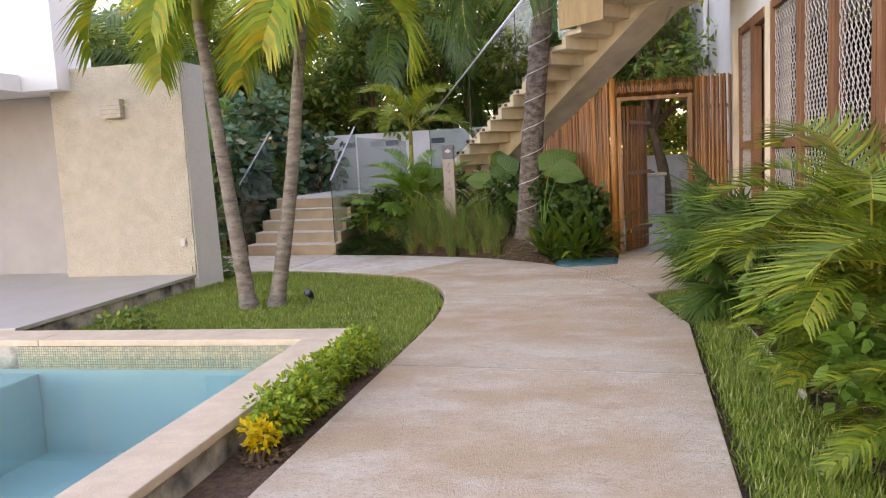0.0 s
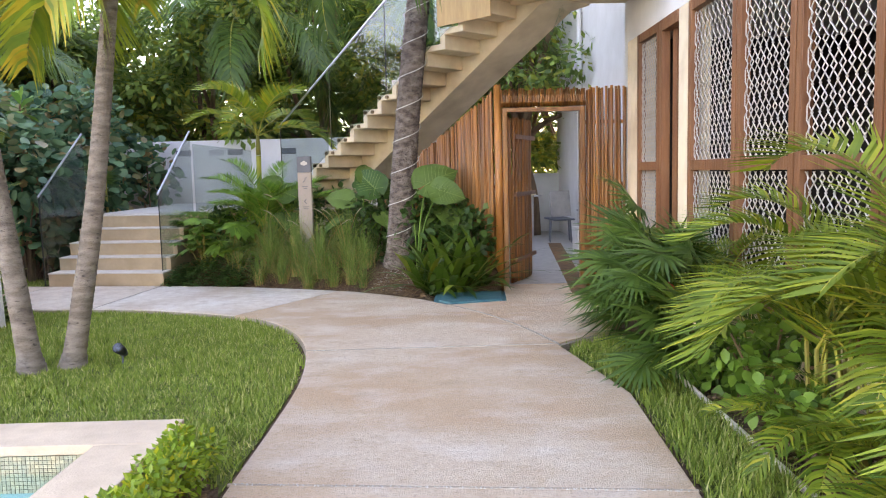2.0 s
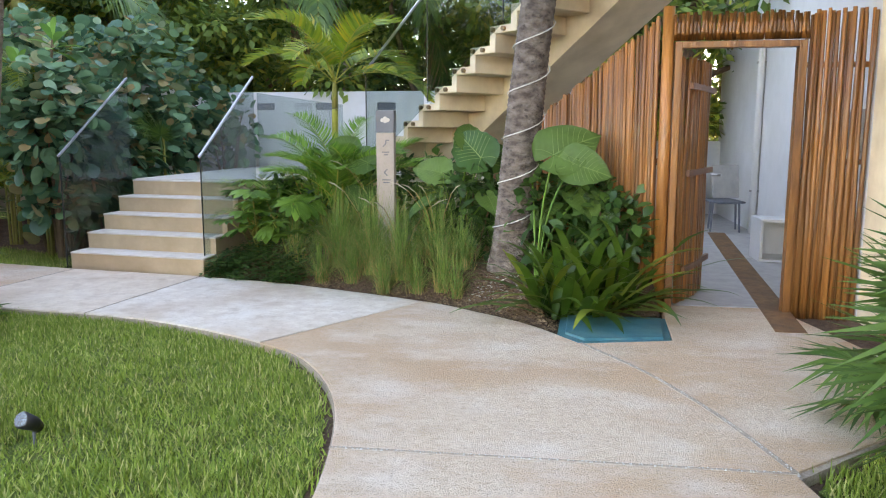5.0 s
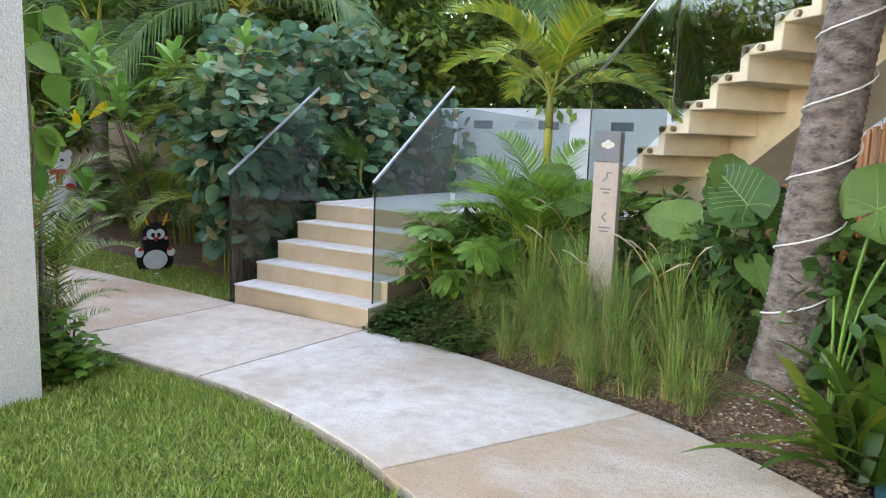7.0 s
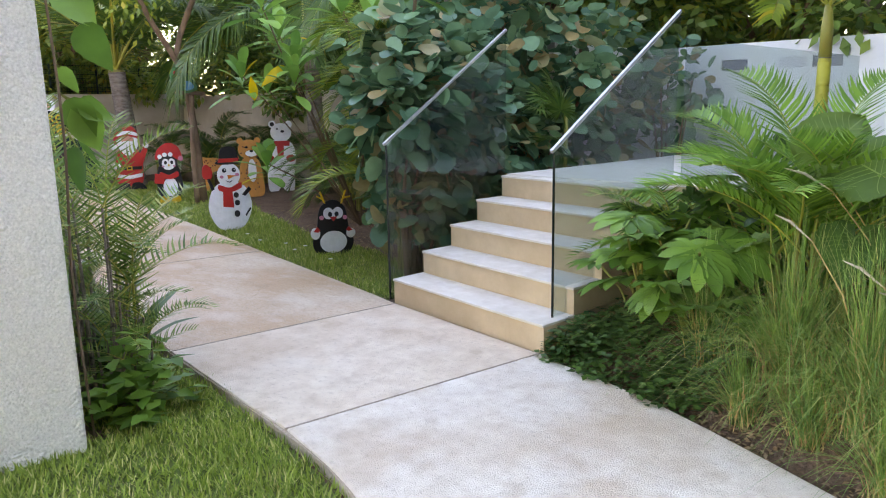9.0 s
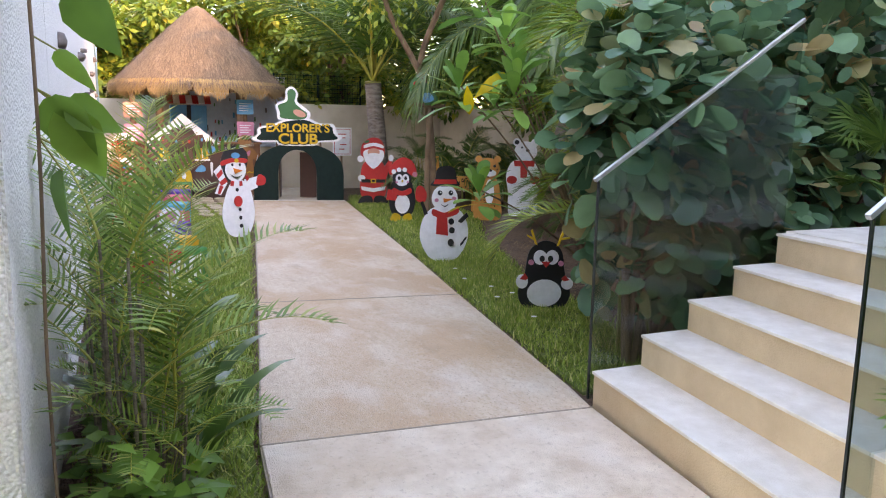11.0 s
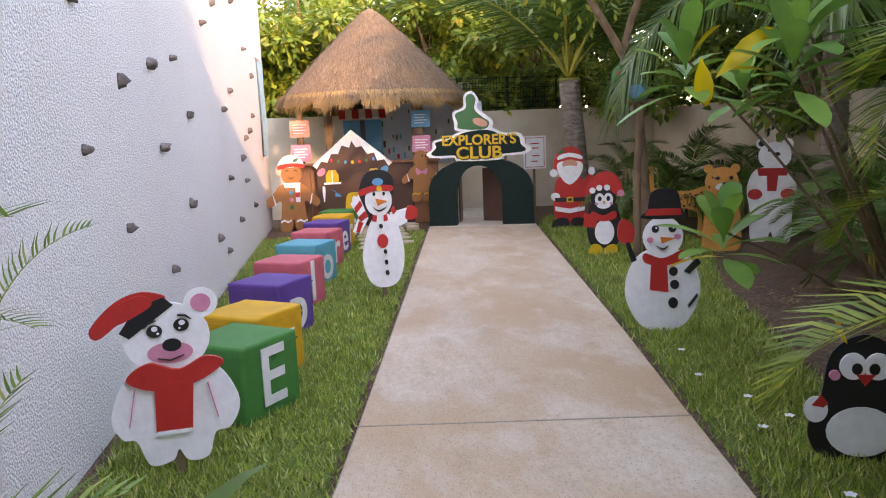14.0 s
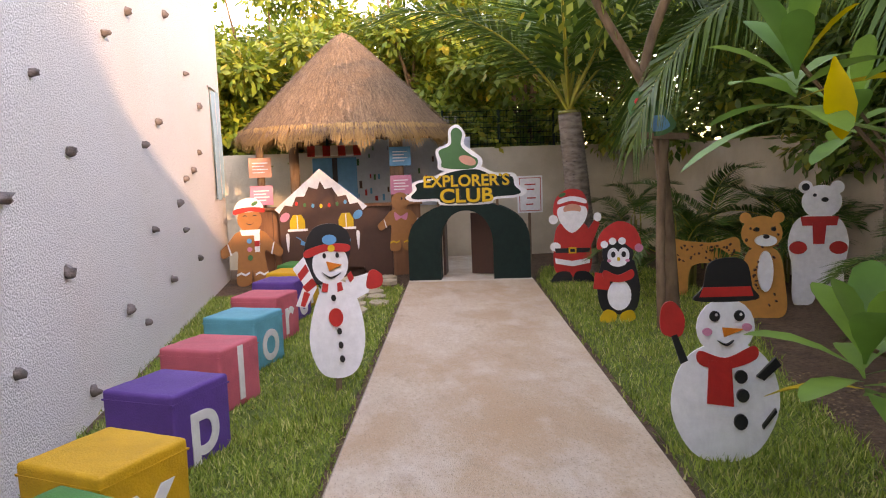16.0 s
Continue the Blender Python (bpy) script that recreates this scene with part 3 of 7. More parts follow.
# ---- front stairs, landing, back wall ----
stairs = tagged(new("front_stairs"), "five cream cast concrete steps with pale treads", "stairs", "", "structure")
for k in range(5):
    xl, xr, yl, yr = -5.51 + 0.013 * k, -3.9, 11.87 + 0.297 * k, 11.65 + 0.297 * k
    z1 = 0.175 * (k + 1)
    poly = [(xl, yl), (xr, yr), (xr, 13.4), (xl, 13.4)]
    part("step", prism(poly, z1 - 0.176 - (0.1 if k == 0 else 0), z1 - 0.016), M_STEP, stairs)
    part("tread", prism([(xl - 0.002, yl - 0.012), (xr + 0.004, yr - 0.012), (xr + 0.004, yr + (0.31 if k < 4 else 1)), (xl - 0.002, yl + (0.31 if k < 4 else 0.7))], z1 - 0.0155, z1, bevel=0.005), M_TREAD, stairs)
built("landing", box(-5.46, -1.2, 13.12, 17.0, -0.1, 0.872), M_STEP, "raised terrace body")
built("landing_floor", box(-5.46, -1.2, 13.122, 16.998, 0.874, 0.884), M_TREAD, "pale cement floor of the raised terrace")
bm = bmesh.new()
xs = [-6.6, -5.47, -5.16, -4.44, -4.13, -3.38, -3.07, 0.2]
for k in range(7):
    if k % 2 == 0:
        box(xs[k], xs[k + 1], 17.0, 17.2, -0.1, 2.12, bm=bm)
    else:
        box(xs[k], xs[k + 1], 17.0, 17.2, -0.1, 1.82, bm=bm)
        box(xs[k], xs[k + 1], 17.0, 17.2, 1.94, 2.12, bm=bm)
        box(xs[k], xs[k + 1], 17.12, 17.2, 1.82, 1.94, bm=bm)
built("wall_north", bm, M_WHITE, "white garden wall with small recessed light slots")
for k in (1, 3, 5):
    lamp = tagged(ob_mesh("recessed_light", box(xs[k] + 0.004, xs[k + 1] - 0.004, 17.01, 17.118, 1.824, 1.936, 0.006), M_GREY), "dark metal slot light recessed in the wall", "light", "wall slot lights")
built("wall_north_side", box(-6.6, -6.402, 15.0, 16.998, -0.1, 2.12), M_WHITE, "white side wall of the raised terrace")
built("wall_corridor", box(-19.399, -6.602, 17.0, 17.2, -0.1, 1.8), M_BACKW, "cream garden boundary wall")
built("wall_west", box(-19.6, -19.4, 9.0, 17.2, -0.1, 1.86), M_BACKW, "cream garden boundary wall behind the play area")
built("wall_west_return", box(-21, -19.601, 9.0, 9.2, -0.1, 1.82), M_BACKW, "cream garden boundary wall")

# ---- building beside the path ----
XB = 2.0
built("wall_east_upper", box(XB, XB + 6, -4, 10.9, 2.86, 6.8), M_WHITE, "white upper storey wall")
built("wall_east_sill", box(XB, XB + 0.2, -4, 8.62, -0.1, 0.35), M_CONC, "cement plinth under the lattice screens")
# the room's shade is put into the colour of its walls and floor
built("wall_east_back", box(XB + 2.4, XB + 2.6, -4, 10.9, -0.1, 2.859), M_ROOM_SHADE, "inner wall behind the lattice, near-black for the room's shade")
built("floor_east", box(XB + 0.2, XB + 2.4, -4, 10.9, -0.05, 0.02), M_ROOM_SHADE, "floor behind the lattice, near-black for the room's shade")
# both end walls are added to keep sun and sky out of the room
built("wall_east_north", box(XB + 0.2, XB + 6, 10.7, 10.9, -0.1, 2.859), M_ROOM_SHADE, "added end wall closing the room behind the lattice, near-black for its shade")
built("wall_east_south", box(XB + 0.2, XB + 6, -4, -3.8, -0.1, 2.859), M_ROOM_SHADE, "added end wall closing the room behind the lattice, near-black for its shade")
built("column_corner", box(XB, XB + 0.2, 10.45, 10.9, -0.1, 2.858), M_CONC, "cement corner pier")
built("column_mid", box(XB, XB + 0.2, 8.72, 9.0, -0.1, 2.858), M_CONC, "cement column between the screens")
# from y 17 to 19 the wall is added length that shades the yard end
built("wall_yard_east", box(2.45, 3.0, 10.9, 19.0, -0.1, 6.8), M_WHITE, "white wall of the service yard, lengthened to block the sun")
built("wall_yard_corner", box(2.0, 2.449, 10.901, 11.05, -0.1, 6.8), M_WHITE, "white corner of the service yard")
built("floor_yard", box(0.0, 2.45, 11.02, 18.8, -0.1, 0.0), M_GREYL, "cement floor of the service yard")
built("gutter", prism([(1.20, 10.2), (1.42, 10.2), (2.02, 16.0), (1.78, 16.0)], -0.02, 0.004), M_GUTTER, "rusty brown drainage channel cover")
built("wall_yard_back", box(-1.0, 2.45, 18.8, 19.0, -0.1, 1.3), M_WHITE, "low white wall at the end of the yard")


# ---- diagonal outdoor stair ----
S0, SU, SW, SR = Vector((-1.88, 12.68, 1.73)), Vector((0.2086, -0.209, 0)), Vector((0.7071, 0.7071, 0)), 0.1686
ostair = tagged(new("outdoor_stairs"), "cream cement outdoor staircase with cantilevered folded steps", "stairs", "", "structure")


def slantprism(side, o0, o1, bm=None):
    """Extrudes a side profile of (run in steps, height) across the stair from o0 to o1."""
    bm = bm or bmesh.new()
    a = [bm.verts.new(S0 + SU * r + SW * o0 + Vector((0, 0, z - S0.z))) for r, z in side]
    b = [bm.verts.new(S0 + SU * r + SW * o1 + Vector((0, 0, z - S0.z))) for r, z in side]
    n = len(side)
    bm.faces.new(a), bm.faces.new(b[::-1])
    for i in range(n):
        bm.faces.new((a[i], b[i], b[(i + 1) % n], a[(i + 1) % n]))
    bmesh.ops.recalc_face_normals(bm, faces=bm.faces)
    return bm


for k in range(-4, 12):
    z = S0.z + k * SR
    bm = slantprism([(k, z), (k + 1.0, z), (k + 1.0, z + SR - 0.002), (k + 1.28, z + SR - 0.002), (k + 1.28, z - 0.07), (k, z - 0.07)] if k < 11 else [(k, z), (k + 1.3, z), (k + 1.3, z - 0.07), (k, z - 0.07)], 0.0, 0.62)
    bmesh.ops.bevel(bm, geom=bm.edges[:], offset=0.006, segments=1, affect="EDGES")
    part("step", bm, M_CONC, ostair)
part("beam", slantprism([(-4, 0.884), (-4.4, 0.884), (-4.4, 1.0), (11.6, S0.z + 11 * SR - 0.005), (12.3, S0.z + 11 * SR - 0.005), (12.3, S0.z + 11 * SR - 0.27), (11.4, S0.z + 11 * SR - 0.30), (-2.0, 0.884)], 0.625, 1.25), M_CONC, ostair)
bm = bmesh.new()
for k in range(-1, 5):
    for r in (0.22, 0.72):
        p = S0 + SU * (k + r) + Vector((0, 0, k * SR - 0.035 + (SR * 0.0)))
        tube([p - SW * 0.03, p - SW * 0.001], 0.022, 10, bm)
part("bolts", bm, M_BOLT, ostair, "bronze glass clamps")
built("stair_landing", box(0.62, 1.99, 9.25, 10.95, S0.z + 11 * SR - 0.26, S0.z + 11 * SR - 0.02, 0.01), M_CONC, "cement landing slab of the outdoor stairs")
built("stair_plinth", prism([(-1.96, 12.3), (-1.2, 12.05), (-1.02, 12.42), (-1.85, 12.62)], -0.1, 0.79, bevel=0.008), M_GREYL, "grey cement plinth under the outdoor stairs")
bal = tagged(new("stair_balustrade"), "clear glass balustrade of the outdoor stairs with thin steel rail", "balustrade")


def pane(pts, offset):
    """A glass pane through four points, 10 mm thick along offset."""
    bm = bmesh.new()
    o = Vector(offset)
    a, b = [bm.verts.new(Vector(p)) for p in pts], [bm.verts.new(Vector(p) + o) for p in pts]
    n = len(pts)
    bm.faces.new(a), bm.faces.new(b[::-1])
    for i in range(n):
        bm.faces.new((a[i], b[i], b[(i + 1) % n], a[(i + 1) % n]))
    bmesh.ops.recalc_face_normals(bm, faces=bm.faces)
    return bm


def sp(k, dz, o=-0.032):
    return S0 + SU * k + SW * o + Vector((0, 0, k * SR + dz))


for k in (-3.5, 0.75, 4.8, 8.85):
    g = part("pane", pane([sp(k, -0.12), sp(min(k + 4.0, 11.8), -0.12), sp(min(k + 4.0, 11.8), 1.0), sp(k, 1.0)], -SW * 0.01), M_GLASS, bal)
    g.visible_shadow = False
    part("edge", beam(sp(k, -0.10, -0.038), sp(k, 0.99, -0.038), 0.008, 0.012), M_EDGE, bal, "dark glass edge")
part("rail", tube([sp(-3.6, 1.01, -0.037), sp(11.9, 1.01, -0.037)], 0.016, 8), M_STEEL, bal, "steel handrail")
ply = tagged(ob_mesh("plywood_board", pane([sp(8.1, 0.0, -0.07), sp(10.9, -2.8 * SR, -0.07), sp(10.9, 0.55 - 2.8 * SR, -0.07), sp(8.1, 0.55, -0.07)], SW * 0.018), M_PLY), "pale plywood sheet fixed to the stair balustrade", "board")

# ---- stair glass ----
for x, lab, dy in ((-5.57, "left", 0.0), (-3.97, "right", -0.06)):
    gb = tagged(new("glass_balustrade"), "clear glass stair balustrade with a sloping steel handrail", "balustrade", "front stair balustrades")
    y0, y1 = 11.88 + dy, 13.23
    g = glass_pane = part("pane", pane([(x, y0, 0.0), (x, 13.2, 0.05 if lab == "left" else 0.2), (x, y1, 2.06), (x, y0, 1.18)], (0.012, 0, 0)), M_GLASS, gb)
    g.visible_shadow = False
    part("edge", beam((x + 0.006, y0 - 0.006, 0.0), (x + 0.006, y0 - 0.006, 1.18), 0.012, 0.010), M_EDGE, glass_pane, "dark glass edge")
    part("handrail", beam((x + 0.006, y0 - 0.03, 1.185), (x + 0.006, y1, 2.085), 0.024, 0.022, 0.005), M_STEEL, gb, "flat steel handrail")
gb = tagged(new("glass_balustrade"), "clear frameless glass panel on the raised terrace", "balustrade", "front stair balustrades")
g = part("pane", pane([(-3.95, 13.3, 0.88), (-3.95, 16.9, 0.88), (-3.95, 16.9, 1.9), (-3.95, 13.3, 1.9)], (0.012, 0, 0)), M_GLASS, gb)
g.visible_shadow = False
part("clamp", box(-3.96, -3.93, 14.2, 14.28, 0.885, 0.96, 0.005), M_STEEL, gb, "steel floor clamp")

# ---- sign post, hatch, lamp ----
post = thing("sign_post", "grey cement wayfinding post with a dark cap and arrows", "sign post")
column = part("column", box(-2.075, -1.905, 11.56, 11.66, -0.06, 1.43, 0.008), M_POST, post)
cap = part("cap", box(-2.078, -1.902, 11.557, 11.663, 1.432, 1.635, 0.006), M_GREY, post, "dark grey cap")
bm = bmesh.new()
for dx, dz, r in ((-0.028, 0, 0.018), (0.0, 0.012, 0.022), (0.026, 0.0, 0.018), (0, -0.006, 0.022)):
    bmesh.ops.create_circle(bm, cap_ends=True, segments=14, radius=r, matrix=Matrix.Translation((-1.985 + dx, 11.5545 - 0.0002 * len(bm.faces), 1.545 + dz)) @ pose(0, 0, 0, 90))
part("emblem", bm, M_LATT, cap, "small white cloud-shaped emblem")
for x0, z0, x1, z1 in ((-2.01, 1.30, -1.98, 1.33), (-1.98, 1.33, -1.98, 1.36), (-1.98, 1.36, -1.95, 1.36), (-2.02, 1.25, -1.95, 1.25), (-2.00, 1.225, -1.96, 1.225), (-2.0, 1.06, -1.97, 1.09), (-2.0, 1.06, -1.97, 1.03), (-2.02, 0.99, -1.94, 0.99), (-2.01, 0.965, -1.95, 0.965)):
    part("marking", beam((x0, 11.5575, z0), (x1, 11.5575, z1), 0.004, 0.009), M_GREY, column)
hatch = thing("access_hatch", "teal painted square access hatch lid in the ground", "hatch")
part("frame", prism([(-0.36, 9.93), (-0.19, 9.73), (0.44, 9.86), (0.5, 10.55), (-0.33, 10.55)], -0.10, -0.012), M_HATCH, hatch)
part("lid", prism([(-0.30, 9.96), (-0.17, 9.80), (0.38, 9.92), (0.43, 10.5), (-0.28, 10.5)], -0.0118, 0.006, bevel=0.004), M_HATCH, hatch)
lamp = thing("wall_lamp", "pale box-shaped wall light on the stucco", "wall light")
body = part("body", box(-5.76, -5.48, 8.64, 8.739, 2.12, 2.35, 0.008), M_STUCCO, lamp)
bm = bmesh.new()
for k in range(3):
    box(-5.762, -5.478, 8.636, 8.7, 2.17 + 0.05 * k, 2.178 + 0.05 * k, bm=bm)
part("grooves", bm, M_GREYL, body)
sock = thing("outdoor_socket", "small pale weatherproof socket plate on the wall", "socket")
plate = part("plate", box(-4.90, -4.80, 8.725, 8.739, 0.50, 0.62, 0.004), M_STUCCO, sock)
part("cover", box(-4.885, -4.815, 8.715, 8.7245, 0.515, 0.60, 0.004), M_LATT, plate)

# ---- stick fence and gate ----
fence = thing("stick_fence", "orange-brown varnished fence of upright wooden sticks", "fence")
stick_meshes = []
for i in range(6):
    bm = bmesh.new()
    pts = [(0.006 * math.sin(i * 2 + z * 5), 0.005 * math.cos(i * 3 + z * 4), z) for z in (0, 0.3, 0.62, 1.0)]
    tube(pts, [0.019, 0.018 + 0.003 * (i % 3), 0.017, 0.015], 7, bm)
    me = bpy.data.meshes.new("stick")
    bm.to_mesh(me)
    bm.free()
    me.materials.append(M_BAMB)
    me.shade_smooth()
    stick_meshes.append(me)


def stick(x, y, z0, z1, parent, s=1.0):
    ob = new("stick", random.choice(stick_meshes))
    ob.parent = parent
    ob.matrix_world = pose(x, y, z0, rnd(-0.5, 0.5), rnd(-0.7, 0.7), rnd(0, 360)) @ Matrix.Diagonal((s, s, z1 - z0, 1))
    return ob


s = 0.0
while s < 2.1:
    stick(0.40 - 0.72 * s + rnd(-0.012, 0.012), 10.96 + 0.70 * s + rnd(-0.012, 0.012), -0.06, 2.32 - 0.565 * s + rnd(-0.02, 0.03), fence, rnd(0.8, 1.15))
    s += rnd(0.011, 0.0155)
x = 1.50
while x < 1.99:
    stick(x, 10.93 + rnd(-0.02, 0.02), -0.06, 2.34 + rnd(-0.02, 0.03), fence, rnd(0.8, 1.15))
    x += rnd(0.017, 0.024)
x = 0.50
while x < 1.49:
    stick(x, 10.90 + rnd(-0.01, 0.01), 2.14, 2.34 + rnd(-0.012, 0.02), fence, 0.95)
    x += rnd(0.027, 0.032)
for z in (0.35, 1.2, 1.95):
    q = min(1.9, (2.25 - z) / 0.565)
    part("rail", tube([(0.43, 11.01, z), (0.43 - 0.72 * q, 11.01 + 0.70 * q, z)], 0.022, 8), M_BAMB, fence)
    part("rail", tube([(1.49, 10.985, z), (1.99, 10.985, z)], 0.022, 8), M_BAMB, fence)
frame_ = thing("gate_frame", "varnished timber door frame in the stick fence", "door frame")
part("post", tube([(0.455, 10.90, -0.06), (0.455, 10.90, 1.2), (0.45, 10.90, 2.40)], [0.05, 0.048, 0.045], 10), M_BAMB, frame_, smooth=True)
part("jamb", box(0.505, 0.56, 10.86, 10.95, -0.02, 2.13, 0.005), M_BAMB, frame_)
part("jamb", box(1.42, 1.48, 10.86, 10.95, -0.02, 2.13, 0.005), M_BAMB, frame_)
part("lintel", box(0.56, 1.42, 10.86, 10.95, 2.08, 2.13, 0.005), M_BAMB, frame_)
gate = thing("open_gate", "stick gate leaf standing open into the yard", "gate")
for k in range(58):
    a = k / 57
    stick(0.60 + 0.34 * a + 0.05 * math.sin(a * 3.1), 10.99 + 0.85 * a, 0.02, 2.02 + rnd(-0.02, 0.02), gate, rnd(0.8, 1.1))
for z in (0.3, 1.1, 1.8):
    part("rail", beam((0.66, 10.98, z), (1.0, 11.82, z), 0.03, 0.05, 0.004), M_WOOD, gate)
part("latch", tube([(0.99, 11.80, 1.05), (1.05, 11.80, 1.05), (1.08, 11.77, 1.05)], 0.012, 8), M_STEEL, gate, "steel latch")

# ---- service yard things ----
stool = thing("storage_cube", "white open-fronted cube shelf on the yard floor", "shelf")
for b in ((1.86, 2.30, 13.4, 13.85, 0.0, 0.03), (1.86, 2.30, 13.4, 13.85, 0.45, 0.48), (1.86, 1.89, 13.4, 13.85, 0.031, 0.449), (2.27, 2.30, 13.4, 13.85, 0.031, 0.449), (1.891, 2.269, 13.83, 13.85, 0.031, 0.449)):
    part("panel", box(*b, 0.003), M_WHITE, stool)
chair = thing("folded_chair", "grey plastic chair standing in the yard", "chair")
part("seat", obox(pose(2.05, 16.3, 0.44, 3, 0, 20), 0.44, 0.44, 0.03, 0.012), M_GREY, chair)
part("backrest", obox(pose(2.10, 16.52, 0.72, 82, 0, 20), 0.44, 0.5, 0.025, 0.012), M_GREYL, chair)
for dx, dy in ((-0.19, -0.17), (0.17, -0.21), (-0.15, 0.2), (0.2, 0.15)):
    part("leg", tube([(2.05 + dx * 1.1, 16.3 + dy * 1.1, 0.0), (2.05 + dx, 16.3 + dy, 0.43)], [0.014, 0.018], 8), M_GREY, chair)
sink = thing("yard_counter", "grey cement wash counter at the end of the yard", "counter")
part("body", box(0.9, 1.7, 17.4, 18.1, 0.0, 0.86, 0.01), M_GREYL, sink)
top = part("top", box(0.86, 1.74, 17.36, 18.14, 0.862, 0.92, 0.008), M_CONC, sink)
part("basin", box(1.05, 1.5, 17.5, 17.95, 0.921, 0.96, 0.01), M_GREY, top)
meter = thing("meter_box", "grey metal meter box fixed to the yard wall", "meter box")
part("box", box(2.36, 2.449, 12.2, 12.5, 1.25, 1.65, 0.008), M_GREYL, meter)
part("door", box(2.35, 2.359, 12.22, 12.48, 1.27, 1.63, 0.004), M_GREY, meter)
pipe = thing("wall_pipe", "white vertical drain pipe on the yard wall", "pipe")
part("pipe", tube([(2.39, 16.0, 0.0), (2.39, 16.0, 5.5)], 0.05, 12), M_WHITE, pipe, smooth=True)
for z in (0.6, 2.4, 4.2):
    part("bracket", box(2.33, 2.449, 15.97, 16.03, z, z + 0.03, 0.003), M_GREYL, pipe)

# ---- lattice screens ----
def screen(y0, y1, z0, z1, rails=(), pitch=0.098):
    """Timber-framed screen of crossing white strips on the wall line."""
    s = thing("lattice_screen", "red-brown timber screen filled with white diamond lattice", "screen", "lattice screens")
    w = 0.075
    part("stile", box(XB - 0.01, XB + 0.07, y0, y0 + w, z0, z1, 0.004), M_WOOD, s)
    part("stile", box(XB - 0.01, XB + 0.07, y1 - w, y1, z0, z1, 0.004), M_WOOD, s)
    zs = [z0] + list(rails) + [z1 - 0.09]
    for z in zs:
        part("rail", box(XB - 0.006, XB + 0.066, y0 + w, y1 - w, z, z + 0.09, 0.004), M_WOOD, s)
    for za, zb in zip([z + 0.09 for z in zs], zs[1:]):
        v, f = [], []
        H, W, ya, yb = zb - za, y1 - y0 - 2 * w, y0 + w, y1 - w
        n = max(2, round(W / pitch))
        px, pz = W / n, W / n * 1.75
        m = int(H / pz) + 1
        for sgn in (1, -1):
            for i in range(n + 1):
                line = []
                q = m * 8
                for k in range(q + 1):
                    t = k / 8
                    tri = abs(((t + (0.5 if sgn < 0 else 0)) % 1) - 0.5) * 2 - 0.5
                    y = ya + i * px + px * 0.94 * tri
                    z = za + t * pz
                    if z <= zb + 1e-6:
                        line.append((min(max(y, ya), yb), z))
                for (p, q0), (p1, q1) in zip(line, line[1:]):
                    o, h = len(v), 0.0038
                    xx = XB + 0.03 + (0.008 if sgn > 0 else -0.006)
                    v += [(xx, p - h, q0), (xx, p + h, q0), (xx, p1 + h, q1), (xx, p1 - h, q1), (xx + 0.007, p - h, q0), (xx + 0.007, p + h, q0), (xx + 0.007, p1 + h, q1), (xx + 0.007, p1 - h, q1)]
                    f += [(o + 3, o + 2, o + 1, o), (o + 4, o + 5, o + 6, o + 7), (o, o + 4, o + 7, o + 3), (o + 1, o + 2, o + 6, o + 5)]
        lists("lattice", v, f, M_LATT, s)
    return s


for y0, y1 in ((7.62, 8.71), (6.66, 7.60), (5.70, 6.64), (4.74, 5.68), (3.78, 4.72), (2.82, 3.76)):
    screen(y0, y1, 0.352, 2.855, (1.36,))
screen(9.62, 10.44, -0.05, 2.855, (1.36,), 0.075)
dp = thing("sliding_door", "red-brown timber sliding door leaf beside the screen", "door")
part("stile", box(XB + 0.08, XB + 0.15, 9.30, 9.44, 0.0, 2.85, 0.004), M_WOOD, dp)
part("stile", box(XB - 0.012, XB + 0.075, 9.50, 9.61, 0.0, 2.85, 0.004), M_WOOD, dp)
part("head", box(XB - 0.012, XB + 0.15, 9.01, 9.495, 2.74, 2.855, 0.004), M_WOOD, dp)

# ---- climbing holds ----
hold_mat = mat("resin_hold", (0.17, 0.135, 0.12), (0.09, 0.075, 0.07), 18, 0.6, 0.4, 40, island=0.45)
for px, pz in ((-8.74, 2.21), (-9.45, 1.84), (-10.21, 2.01), (-10.92, 2.12), (-11.44, 1.70), (-8.70, 1.45), (-10.39, 1.44), (-9.34, 0.98), (-10.37, 0.55), (-11.22, 0.96), (-13.49, 1.06), (-14.67, 1.25), (-15.64, 0.56), (-13.35, 1.81), (-13.94, 2.05), (-16.08, 1.82), (-15.50, 2.70), (-14.59, 3.18), (-11.48, 0.14), (-14.11, 0.52), (-12.4, 2.6), (-13.1, 2.9), (-15.1, 1.5), (-14.9, 0.95), (-16.3, 2.4), (-12.0, 3.2), (-9.9, 2.9), (-8.0, 2.6), (-7.4, 1.9), (-12.5, 0.5), (-13.0, 0.3), (-15.6, 1.6)):
    bm = bmesh.new()
    bmesh.ops.create_icosphere(bm, subdivisions=2, radius=1)
    sx, sz = rnd(0.024, 0.058), rnd(0.024, 0.048)
    for vt in bm.verts:
        k = 1 + 0.6 * noise.noise(vt.co * 1.5 + Vector((px, pz, 0)))
        vt.co = Vector((vt.co.x * sx * k, max(vt.co.y, -0.15) * 0.055 * k, vt.co.z * sz * k))
    h = ob_mesh("climbing_hold", bm, hold_mat, None, True)
    h.location = (px, 9.29 - 0.0109 * (px + 4.7), pz)
    tagged(h, "dark grey resin climbing hold bolted to the wall", "climbing hold", "climbing holds")


